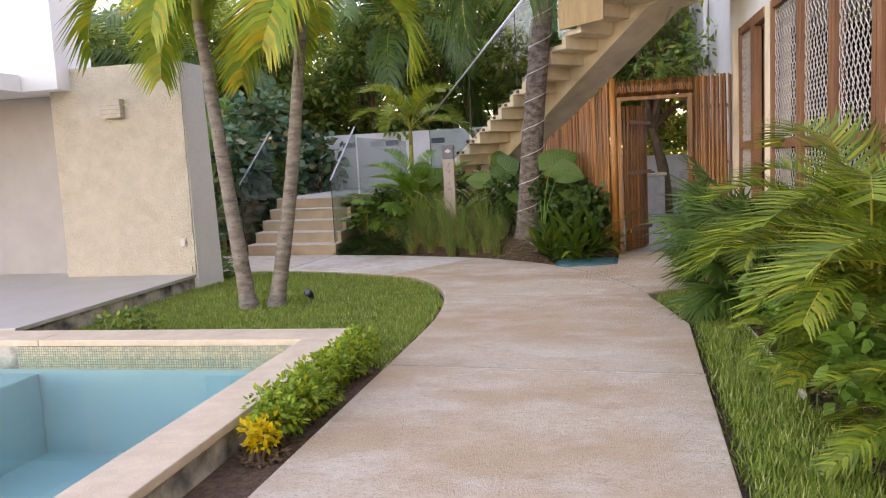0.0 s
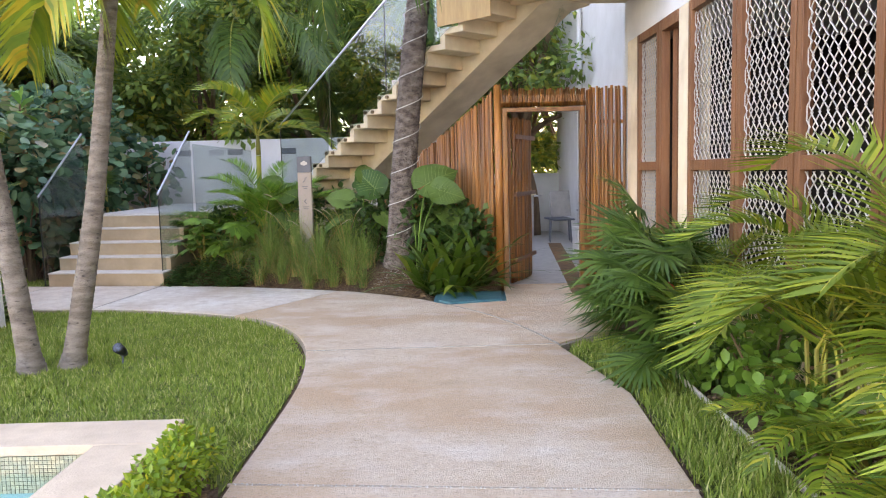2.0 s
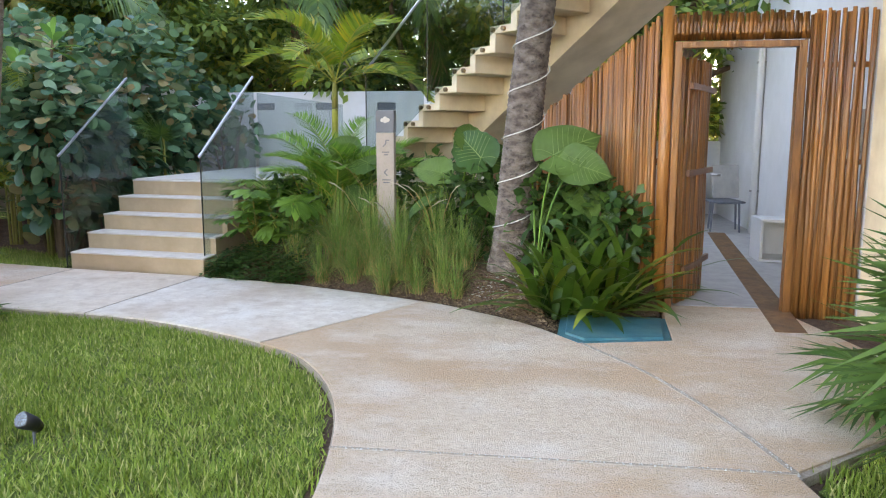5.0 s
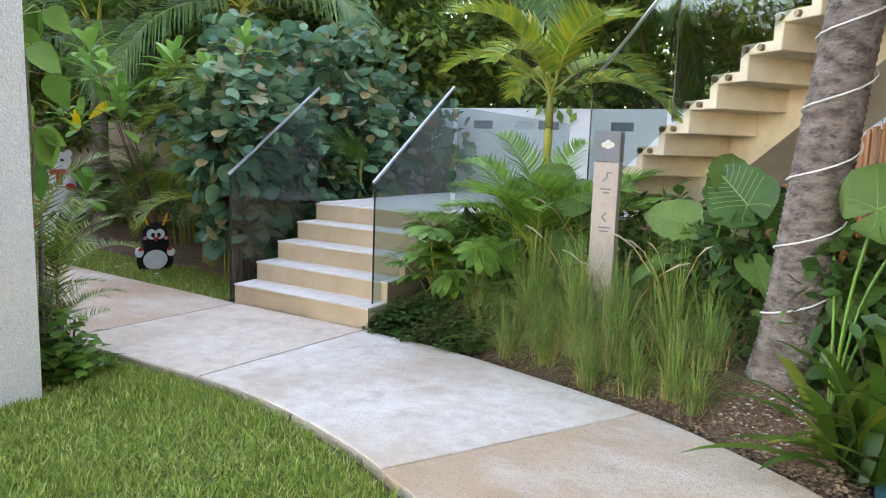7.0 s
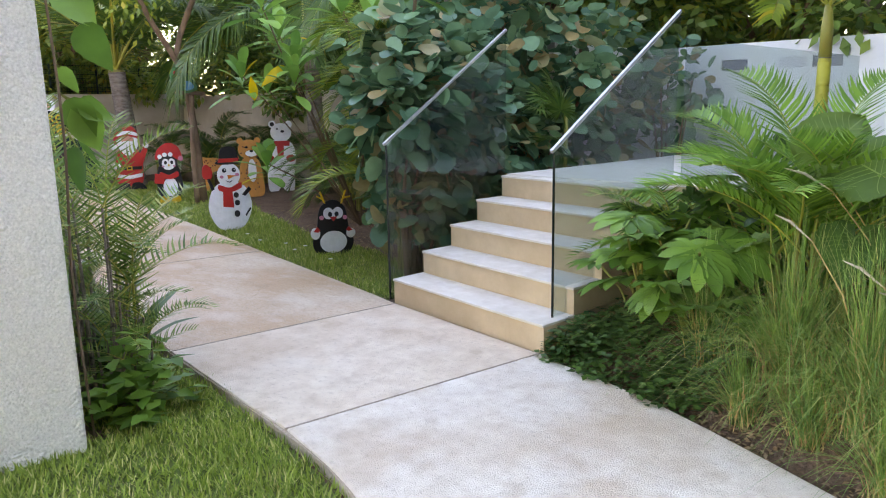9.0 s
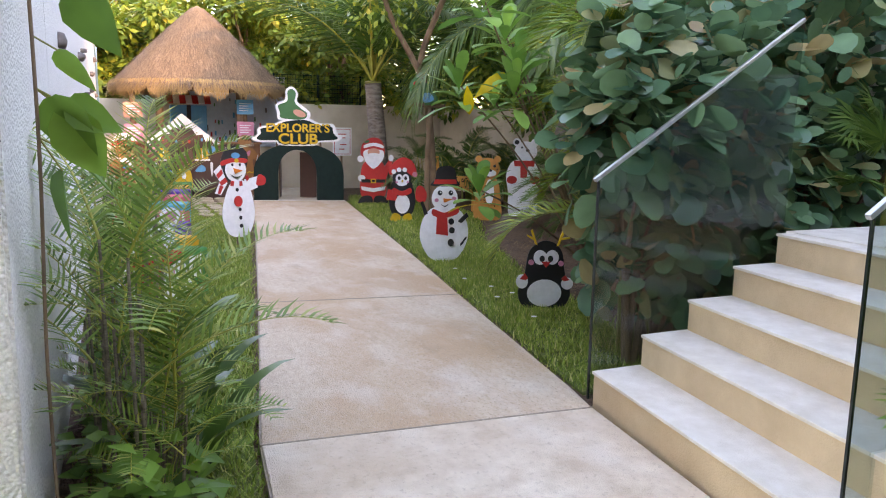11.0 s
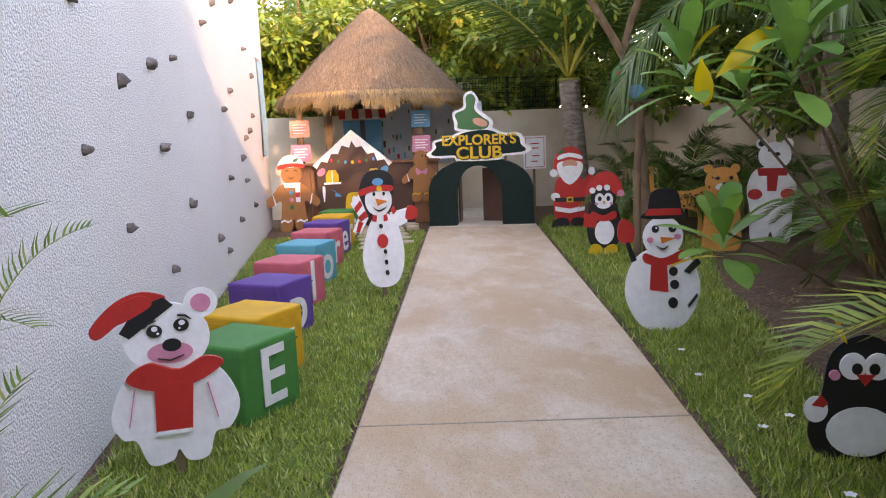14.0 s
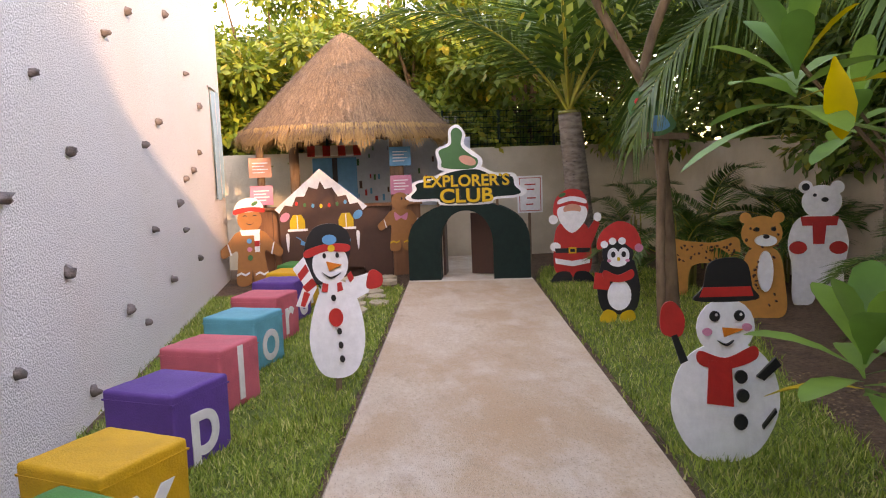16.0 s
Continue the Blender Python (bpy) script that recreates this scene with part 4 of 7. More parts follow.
# ---- plants: leaf shapes ----
class Leafage:
    """Collects leaves as plain lists of points and faces."""

    def __init__(self):
        self.v, self.f = [], []

    def leaf(self, p, d, n, L, W, fold=0.15, droop=0.1, steps=((0.0, 0.05), (0.3, 0.8), (0.6, 1.0), (0.85, 0.6), (1.0, 0.0))):
        """A leaf from p along d with upper side n; steps: (way along, width)."""
        d, n = d.normalized(), n - d * n.dot(d)
        n = n.normalized() if n.length > 1e-4 else Vector((0, 0, 1))
        s = d.cross(n)
        o = len(self.v)
        for t, w in steps:
            c = p + d * (L * t) - Vector((0, 0, 1)) * (droop * L * t * t)
            e = s * (W * w * 0.5)
            self.v += [c - e + n * (fold * W * w), c, c + e + n * (fold * W * w)]
        for i in range(len(steps) - 1):
            a = o + 3 * i
            self.f += [(a, a + 1, a + 4, a + 3), (a + 1, a + 2, a + 5, a + 4)]

    def quad(self, p, d, n, L, W):
        """A small simple leaf: a folded diamond."""
        s = d.cross(n).normalized() * (W * 0.5)
        o = len(self.v)
        self.v += [p, p + d * (L * 0.45) + s, p + d * L, p + d * (L * 0.45) - s]
        self.f.append((o, o + 1, o + 2, o + 3))

    def ribbon(self, pts, widths, side):
        o = len(self.v)
        for c, w in zip(pts, widths):
            self.v += [c - side * (w / 2), c + side * (w / 2)]
        for i in range(len(pts) - 1):
            a = o + 2 * i
            self.f.append((a, a + 1, a + 3, a + 2))

    def ob(self, name, material, parent=None, smooth=True):
        return lists(name, self.v, self.f, material, parent, smooth)

    def mesh(self, name, material):
        o = self.ob(name, material)
        me = o.data
        bpy.data.objects.remove(o)
        return me


UP = Vector((0, 0, 1))


def frond_mesh(L, n, ll, w, bend, material, seed, vee=0.3, sag=0.35, start=0.16, forward=0.75):
    """A feather palm leaf along +x that arches down."""
    random.seed(seed)
    g = Leafage()
    pts, d, p, ang = [], Vector((1, 0, 0)), Vector((0, 0, 0)), 0.0
    N = 26
    tw = rnd(-0.15, 0.15)
    for i in range(N + 1):
        s = i / N
        a = -bend * s ** 1.4
        pts.append(p.copy())
        p = p + Vector((math.cos(a), tw * s, math.sin(a))) * (L / N)
    for i in range(n):
        s = start + (1 - start) * (i + rnd(0.2, 0.8)) / n
        k = s * N
        a, b = pts[min(int(k), N - 1)], pts[min(int(k) + 1, N)]
        c = a + (b - a) * (k - int(k))
        t = (b - a).normalized()
        up = Vector((-t.z, 0, t.x))
        for side in (1, -1):
            q = ll * (math.sin(math.pi * (0.16 + 0.76 * s)) ** 0.7) * rnd(0.88, 1.08)
            fw = forward * (0.55 + 0.9 * s) + rnd(-0.08, 0.08)
            dr = (t * fw + Vector((0, side, 0)) + up * (vee + rnd(-0.12, 0.12))).normalized()
            e1 = c + dr * (q * 0.45)
            e2 = c + dr * q - UP * (q * sag * rnd(0.7, 1.3))
            wd = (t - dr * t.dot(dr)).normalized()
            g.ribbon([c, c + dr * (q * 0.15), e1, e2], [w * 0.4, w, w * 0.9, 0.001], wd)
    blade = len(g.f)
    ra = [max(0.004, 0.016 * (L / 1.6) * (1 - i / N * 0.85)) for i in range(N + 1)]
    for i in range(N):
        o = len(g.v)
        for q, r in ((pts[i], ra[i]), (pts[i + 1], ra[i + 1])):
            g.v += [q + Vector((0, r, 0)), q + Vector((0, -r, 0)), q + Vector((0, 0, -r))]
        g.f += [(o, o + 1, o + 4, o + 3), (o + 1, o + 2, o + 5, o + 4), (o + 2, o, o + 3, o + 5)]
    me = g.mesh("frond", material)
    me.materials.append(M_RACHIS)
    for q in range(blade, len(me.polygons)):
        me.polygons[q].material_index = 1
    return me


def fan_mesh(R, material, seed, n=34):
    """A round fan palm leaf on a stalk along +x, its fan facing up and out."""
    random.seed(seed)
    g = Leafage()
    hub = Vector((R * 0.9, 0, R * 0.12))
    g.ribbon([Vector((0, 0, 0)), hub * 0.5 + Vector((0, 0, 0.04)), hub], [0.018, 0.014, 0.012], Vector((0, 1, 0)))
    for i in range(n):
        a = math.radians(-150 + 300 * i / (n - 1))
        d = Vector((math.cos(a), math.sin(a), 0.12 * math.cos(2 * a) + rnd(-0.05, 0.05)))
        q = R * rnd(0.8, 1.0) * (0.75 + 0.25 * math.cos(a))
        s = Vector((-math.sin(a), math.cos(a), 0.25 * (-1) ** i)).normalized()
        g.ribbon([hub, hub + d * q * 0.45, hub + d * q - UP * (q * rnd(0.1, 0.3))], [0.006, R * 0.075, 0.001], s)
    return g.mesh("fan_leaf", material)


def place(name, me, parent, p, az, el, roll=0.0, s=1.0):
    ob = new(name, me)
    ob.parent = parent
    ob.matrix_world = Matrix.Translation(p) @ pose(0, 0, 0, 0, 0, az) @ pose(0, 0, 0, 0, -el, 0) @ pose(0, 0, 0, roll, 0, 0) @ Matrix.Scale(s, 4)
    return ob


F_POOL = [frond_mesh(1.55, 46, 0.46, 0.038, 2.0, L_PALM, 10 + i, 0.45, 0.5) for i in range(3)]
F_ARECA = [frond_mesh(1.6, 44, 0.42, 0.0225, 2.15, L_ARECA, 20 + i, 0.4, 0.35, 0.22, 0.75) for i in range(4)]
F_SMALL = [frond_mesh(0.8, 25, 0.25, 0.02, 1.2, L_ARECA, 30 + i, 0.3, 0.3, 0.15) for i in range(3)]
F_COCO = [frond_mesh(3.4, 60, 0.80, 0.042, 1.5, L_DARKP, 40 + i, 0.1, 0.6) for i in range(3)]
F_DATE = [frond_mesh(1.0, 22, 0.25, 0.016, 1.1, L_DATE, 50 + i, 0.4, 0.1, 0.1, 0.6) for i in range(3)]
F_GOLD = [frond_mesh(1.25, 34, 0.34, 0.03, 1.55, L_PALM, 60 + i, 0.55, 0.3, 0.2) for i in range(3)]
F_SHADE = [frond_mesh(1.25, 36, 0.36, 0.02, 1.6, L_DARKP, 80 + i, 0.35, 0.35, 0.2) for i in range(3)]
F_UP = [frond_mesh(1.2, 36, 0.32, 0.019, 1.15, L_FRESH, 90 + i, 0.5, 0.25, 0.22) for i in range(3)]
FAN = [fan_mesh(0.42, L_DARKP, 70 + i) for i in range(3)]
random.seed(5)


def ring_trunk(pts, r0, r1, ringstep=0.05, material=None, parent=None, name="trunk"):
    c = curve(pts, 8)
    out, rad = [], []
    total = len(c) - 1
    n = int(sum((Vector(a) - Vector(b)).length for a, b in zip(c, c[1:])) / (ringstep / 2))
    for i in range(n + 1):
        k = i / n * total
        a, b = Vector(c[min(int(k), total - 1)]), Vector(c[min(int(k) + 1, total)])
        out.append(a + (b - a) * (k - int(k)))
        s = i / n
        rad.append((r0 + (r1 - r0) * s) * (1 + (0.03 if i % 2 else -0.02) + 0.03 * noise.noise((s * 9, r0, 0))) + 0.03 * max(0, 0.06 - s) / 0.06)
    return part(name, tube(out, rad, 14), material or M_TRUNK, parent, smooth=True)


def palm(name, label, base, crown, r0, r1, fronds, n, els, mid=None, group="palms", shaft=0.5, category="palm", bark=None):
    """A feather palm: ringed trunk, green crownshaft, arching fronds."""
    t = thing(name, label, category, group)
    pts = [base] + ([mid] if mid else []) + [crown]
    ring_trunk(pts, r0, r1, 0.05, bark, t)
    c = Vector(crown)
    if shaft:
        part("crownshaft", tube([c - UP * 0.02, c + UP * shaft * 0.5, c + UP * shaft], [r1 * 1.02, r1 * 0.95, r1 * 0.45], 12), M_STALK, t, smooth=True)
    for i in range(n):
        place("frond", random.choice(fronds), t, c + UP * (shaft * rnd(0.75, 1.0)), i * 137.5 + rnd(-15, 15), els[0] + (els[1] - els[0]) * (i + 0.5) / n + rnd(-6, 6), rnd(-20, 20), rnd(0.85, 1.12))
    return t


palm("palm_tree", "slender ringed palm leaning on the lawn by the pool", (-3.40, 7.45, -0.06), (-3.71, 7.45, 2.95), 0.086, 0.056, F_POOL, 15, (-5, 80), (-3.54, 7.45, 1.25))
palm("palm_tree", "slender ringed palm on the lawn by the pool", (-3.16, 7.58, -0.06), (-2.66, 7.58, 2.85), 0.084, 0.054, F_POOL, 14, (-5, 80), (-2.895, 7.58, 1.25))
coco = palm("palm_tree", "tall rough-barked palm wound with white cord beside the stairs", (-0.79, 11.14, 0.22), (-0.18, 11.17, 5.6), 0.172, 0.12, F_COCO, 16, (-30, 70), (-0.61, 11.14, 2.2), shaft=0.3, bark=M_COCOB)
bm = bmesh.new()
pts, rr = [], []
for i in range(150):
    s = i / 149
    z = 0.42 + 4.2 * s
    cx, cy = float(np.interp(z, (0.15, 1.2, 2.2, 3.9, 5.6), (-0.79, -0.71, -0.61, -0.41, -0.18))), 11.145
    r = 0.1795 - 0.0093 * z + 0.006
    a = s * 2 * math.pi * 11
    pts.append((cx + r * math.cos(a), cy + r * math.sin(a), z + 0.03 * math.sin(a)))
cord = tagged(ob_mesh("fairy_light_cord", tube(pts, 0.0055, 6), M_ROPE, None, True), "white light cord wound round the palm trunk", "cord")

# feather palm with golden stalks on the raised bed, its trunk by the wall
palm("palm_tree", "young palm with a bright stalk and arching yellow-green fronds", (-2.90, 12.9, -0.06), (-2.87, 12.9, 1.72), 0.045, 0.035, F_GOLD, 10, (22, 84), shaft=0.3, bark=M_RACHIS)


def clump(name, label, base, fronds, n, els, spread=0.12, s=(0.8, 1.1), group="areca palms", category="palm", rise=0.25, az=(0, 360), stem=None):
    """A stemless or many-stemmed palm clump."""
    t = thing(name, label, category, group)
    b = Vector(base) + UP * lift(base[0], base[1])
    for i in range(n):
        a = az[0] + (az[1] - az[0]) * ((i * 0.618) % 1.0) + rnd(-10, 10)
        e = els[0] + (els[1] - els[0]) * ((i + 0.5) / n) + rnd(-5, 5)
        o = Vector((rnd(-spread, spread), rnd(-spread, spread), 0))
        h = rise * rnd(0.4, 1.2)
        part("stem", tube([b + o, b + o * 1.2 + UP * h], [0.018, 0.012] if stem is None else [0.009, 0.006], 6), stem or M_STALK, t)
        place("frond", random.choice(fronds), t, b + o * 1.2 + UP * h, a, e, rnd(-15, 15), rnd(*s))
    return t


A = "lush areca palm with yellow-green feathered fronds"
clump("areca_palm", A, (1.74, 4.65, -0.06), F_ARECA, 17, (56, 90), 0.18, (0.75, 1.05), rise=0.6)
clump("areca_palm", A, (1.74, 5.5, -0.06), F_ARECA, 13, (58, 88), 0.14, (0.6, 0.85), rise=0.5)
clump("areca_palm", A, (1.78, 6.5, -0.06), F_ARECA, 7, (55, 84), 0.10, (0.5, 0.7), rise=0.4)
clump("areca_palm", A, (1.76, 3.6, -0.06), F_ARECA, 12, (50, 86), 0.14, (0.65, 0.9), rise=0.5)
clump("areca_palm", A, (1.76, 7.5, -0.06), F_ARECA, 6, (50, 80), 0.12, (0.5, 0.65), rise=0.5)
for p, n, s in (((1.48, 7.9, -0.06), 14, (0.9, 1.35)), ((1.62, 8.6, -0.06), 12, (0.9, 1.3)), ((1.5, 7.1, -0.06), 9, (0.8, 1.1))):
    t = thing("fan_palm", "low fan palm with round pleated dark green leaves", "palm", "fan palms")
    for i in range(n):
        b = Vector(p) + Vector((rnd(-0.08, 0.08), rnd(-0.08, 0.08), 0))
        h = rnd(0.15, 0.65)
        part("stem", tube([b, b + Vector((rnd(-0.05, 0.05), rnd(-0.05, 0.05), h))], [0.012, 0.008], 5), L_DARKP, t)
        place("fan_leaf", random.choice(FAN), t, b + UP * h, i * 137 + rnd(-20, 20), rnd(-5, 45), rnd(-20, 20), rnd(*s))
for p in ((1.46, 7.45, -0.06), (1.48, 6.65, -0.06)):
    t = thing("fan_palm", "fan palm with broad pleated leaves over the grass strip", "palm", "fan palms")
    for i in range(13):
        b = Vector(p) + Vector((rnd(-0.08, 0.08), rnd(-0.1, 0.1), 0))
        h = rnd(0.12, 0.9)
        part("stem", tube([b, b + Vector((rnd(-0.08, 0.0), rnd(-0.06, 0.06), h))], [0.012, 0.008], 5), L_DARKP, t)
        place("fan_leaf", random.choice(FAN), t, b + UP * h, 190 + rnd(-80, 80), rnd(-10, 55), rnd(-25, 25), rnd(0.9, 1.25))
# palms among the planting beside the front stairs
clump("areca_palm", A, (-2.62, 12.2, -0.06), F_UP, 26, (46, 90), 0.16, (0.7, 1.0), rise=0.5)
clump("areca_palm", A, (-1.55, 13.3, 0.0), F_ARECA, 9, (20, 70), 0.14, (0.6, 0.8), rise=0.7)
clump("areca_palm", "small fine-leaved palm at the stair edge", (-3.55, 12.5, -0.06), F_DATE, 12, (15, 80), 0.06, (0.55, 0.75), rise=0.5, group="date palms")
# behind the pier and along the climbing wall
for p, n, s in (((-5.15, 9.6, -0.06), 22, (0.5, 0.75)), ((-5.8, 9.58, -0.06), 22, (0.5, 0.78)), ((-6.45, 9.56, -0.06), 13, (0.38, 0.55))):
    clump("date_palm", "dense pygmy date palm with fine feathered leaves by the wall", p, F_DATE, n, (35, 88), 0.14, s, "date palms", rise=0.95, stem=M_TRUNK)
    clump("date_palm", "young pygmy date palm with low feathered leaves by the wall", (p[0] + 0.1, p[1] + 0.06, p[2]), F_DATE, 16, (28, 78), 0.14, (0.35, 0.52), "date palms", rise=0.35, stem=M_TRUNK)


def ear(L, material, seed):
    """A heart-shaped elephant-ear blade along +x."""
    random.seed(seed)
    v, f = [], []
    prof = [(-0.34, 0.14), (-0.27, 0.30), (-0.2, 0.39), (-0.1, 0.47)] + [(t, 0.52 * (1 - max(0, t / 0.98) ** 2.6)) for t in (0.0, 0.1, 0.2, 0.3, 0.4, 0.5, 0.6, 0.7, 0.78, 0.86, 0.92)] + [(0.96, 0.03), (1.0, 0.0)]
    m = 6
    for t, w in prof:
        for j in range(-m, m + 1):
            u = j / m
            w2 = w * (1 - 0.15 * max(0, t) ** 2) * (1 + 0.035 * math.sin(26 * t + 2 * u))
            x = t if abs(u) > 0.3 or t >= 0 else t * (abs(u) / 0.3)
            z = 0.16 * abs(u) * w - 0.28 * max(t, 0) ** 2 + 0.03 * math.sin(2 * math.pi * (t * 5.5 - abs(u) * 2.2)) * min(1, abs(u) * 3) + 0.03 * math.sin(6 * t + 3 * u) * abs(u) ** 2
            v.append((x * L, u * w2 * L, z * L))
    k = 2 * m + 1
    for i in range(len(prof) - 1):
        for j in range(k - 1):
            a = i * k + j
            f.append((a, a + 1, a + k + 1, a + k))
    blade = len(f)
    # raised midrib and side veins, paler than the blade
    rows = [t for t, w in prof]
    wide = [w for t, w in prof]

    def at(t, u):
        w = float(np.interp(t, rows, wide)) * (1 - 0.15 * max(0, t) ** 2)
        z = 0.16 * abs(u) * w - 0.28 * max(t, 0) ** 2 + 0.03 * math.sin(6 * t + 3 * u) * abs(u) ** 2 + 0.03 * min(1, abs(u) * 3)
        return Vector((t * L, u * w * L, z * L))

    veins = [[at(t, 0) for t in rows if t >= 0]]
    for t0 in (0.0, 0.1, 0.2, 0.3, 0.4, 0.5, 0.6):
        for sg in (1, -1):
            veins.append([at(min(0.96, t0 + 0.22 * q / 5), sg * q / 6) for q in range(6)])
    for sg in (1, -1):
        veins.append([at(-0.06 * q, sg * q / 6) for q in range(5)])
    for q, line in enumerate(veins):
        for a, b in zip(line, line[1:]):
            if (b - a).length < 1e-5:
                continue
            side = Vector((-(b - a).y, (b - a).x, 0))
            side = side.normalized() * (0.010 if q == 0 else 0.0045) * L
            o = len(v)
            z = Vector((0, 0, 0.008 * L))
            v += [tuple(a - side + z), tuple(a + side + z), tuple(b + side + z), tuple(b - side + z)]
            f.append((o, o + 1, o + 2, o + 3))
    o = lists("leaf", v, f, material, None, True)
    me = o.data
    me.materials.append(M_VEIN)
    for q in range(blade, len(f)):
        me.polygons[q].material_index = 1
    bpy.data.objects.remove(o)
    return me


M_VEIN = mat("leaf_vein", (0.20, 0.33, 0.08), (0.15, 0.27, 0.06), 8, 0.5)
EARS = [ear(0.43, L_EAR, 1), ear(0.37, L_EAR, 2)]


def ear_plant(base, leaves, label="elephant-ear plant with huge ribbed heart-shaped leaves"):
    t = thing("elephant_ear", label, "plant", "elephant ears")
    base = Vector(base) + UP * lift(base[0], base[1]) * 0.7
    for dx, dy, h, az, el, s, roll in leaves:
        b, e = Vector(base), Vector(base) + Vector((dx, dy, h))
        part("stalk", tube(curve([tuple(b), tuple(b + Vector((dx * 0.35, dy * 0.35, h * 0.6))), tuple(e)], 5), 0.009, 7), L_PHILO, t, smooth=True)
        place("leaf", random.choice(EARS), t, e, az, el, roll + rnd(-8, 8), s * 0.86)


ear_plant((-0.55, 10.8, -0.06), [(0.13, 0.1, 1.13, 18, 28, 1.25, 62), (0.27, 0.05, 1.06, -8, -12, 1.1, 58), (-0.05, 0.25, 0.95, 120, 20, 0.9, -40), (0.35, 0.25, 0.8, 300, -30, 0.85, 10), (0.1, 0.3, 0.7, 250, -25, 0.8, 0)])
ear_plant((-1.3, 11.45, -0.06), [(0.22, 0.05, 1.04, 150, 42, 1.3, -60), (0.25, 0.1, 1.0, 35, 35, 1.0, 50), (-0.15, 0.1, 0.9, 170, 15, 1.0, -50), (0.1, 0.2, 1.15, 90, 50, 0.9, 20), (-0.25, -0.05, 0.65, 215, -25, 0.8, 0), (0.3, -0.1, 0.7, 300, -30, 0.8, 0)])
ear_plant((-2.6, 12.0, -0.06), [(0.38, -0.2, 0.98, 155, 22, 1.0, -62), (0.1, -0.1, 1.05, 60, 40, 0.9, 50), (0.3, -0.2, 0.7, 280, -25, 0.8, 0), (-0.2, -0.1, 0.6, 200, -20, 0.7, 0)])


def lobed(L, material, seed):
    """A deeply lobed philodendron blade along +x."""
    g = Leafage()
    random.seed(seed)
    for i in range(11):
        a = math.radians(-125 + 25 * i)
        q = L * (0.62 + 0.38 * math.cos(a * 0.7)) * rnd(0.85, 1.05)
        d = Vector((math.cos(a), math.sin(a), 0.1))
        g.leaf(Vector((L * 0.12 * math.cos(a), L * 0.1 * math.sin(a), 0)), d, UP, q, q * 0.42, 0.12, 0.3, ((0, 0.8), (0.35, 0.75), (0.6, 1.0), (0.85, 0.6), (1, 0)))
    return g.mesh("leaf", material)


LOBED = [lobed(0.34, L_PHILO, 3), lobed(0.28, L_PHILO, 4)]
for base, n, h in (((-3.45, 12.0, -0.06), 16, (0.35, 0.75)), ((-3.05, 11.85, -0.06), 15, (0.3, 0.7)), ((-3.6, 12.7, -0.06), 12, (0.5, 0.9)), ((-2.9, 12.4, -0.06), 12, (0.5, 0.95))):
    base = (base[0], base[1], base[2] + lift(base[0], base[1]) * 0.6)
    t = thing("philodendron", "bushy philodendron with large deeply lobed leaves", "plant", "philodendrons")
    for i in range(n):
        a = i * 137.5 + rnd(-20, 20)
        r, z = rnd(0.1, 0.38), rnd(*h)
        e = Vector(base) + Vector((r * math.cos(math.radians(a)), r * math.sin(math.radians(a)), z))
        part("stalk", tube([base, tuple((Vector(base) + e) / 2 + UP * 0.08), tuple(e)], 0.007, 5), M_STALK, t)
        place("leaf", random.choice(LOBED), t, e, a, rnd(-35, 25), rnd(-15, 15), rnd(0.55, 0.95))


def strap_plant(base, n, L, w, material, label, cat="plant", name="spider_lily", group="strap-leaved plants", els=(15, 85)):
    """A clump of long arching strap leaves, each a part."""
    base = Vector(base) + UP * lift(base[0], base[1])
    t = thing(name, label, cat, group)
    for i in range(n):
        g = Leafage()
        a = math.radians(i * 137.5 + rnd(-15, 15))
        e = math.radians(els[0] + (els[1] - els[0]) * (i + 0.5) / n)
        q = L * rnd(0.75, 1.1)
        p, pts = Vector(base) + Vector((rnd(-0.12, 0.12), rnd(-0.12, 0.12), 0)), []
        for k in range(9):
            pts.append(p.copy())
            e2 = e - (k / 8) ** 1.6 * rnd(1.5, 1.8) * (0.8 if e > 1 else 0.55)
            p = p + Vector((math.cos(a) * math.cos(e2), math.sin(a) * math.cos(e2), math.sin(e2))) * (q / 8)
            p.z = max(p.z, 0.0)
        g.ribbon(pts, [w * 0.5, w * 0.8, w, w, w, w * 0.9, w * 0.7, w * 0.4, 0.002], Vector((-math.sin(a), math.cos(a), 0)))
        o = len(g.v)
        for k in range(0, o, 2):
            g.v[k] = g.v[k] + UP * w * 0.12
            g.v[k + 1] = g.v[k + 1] + UP * w * 0.12
        g.ob("leaf", material, t)
    return t


LILY = "strap-leaved spider lily clump with glossy arching leaves"
strap_plant((-0.10, 10.6, -0.06), 50, 0.95, 0.085, L_LILY, LILY)
strap_plant((-0.42, 10.55, -0.06), 40, 0.85, 0.08, L_LILY, LILY)
strap_plant((0.16, 10.72, -0.06), 30, 0.95, 0.065, L_LILY, LILY)
for q in ((-5.55, 9.8, -0.06), (-6.05, 9.78, -0.06)):
    strap_plant(q, 9, 0.75, 0.10, L_DEEP, "low plant with broad dark blade leaves", name="cast_iron_plant", els=(30, 75))
strap_plant((-6.55, 9.82, -0.06), 7, 0.85, 0.12, L_DARKP, "low plant with broad dark blade leaves", name="cast_iron_plant", els=(35, 70))


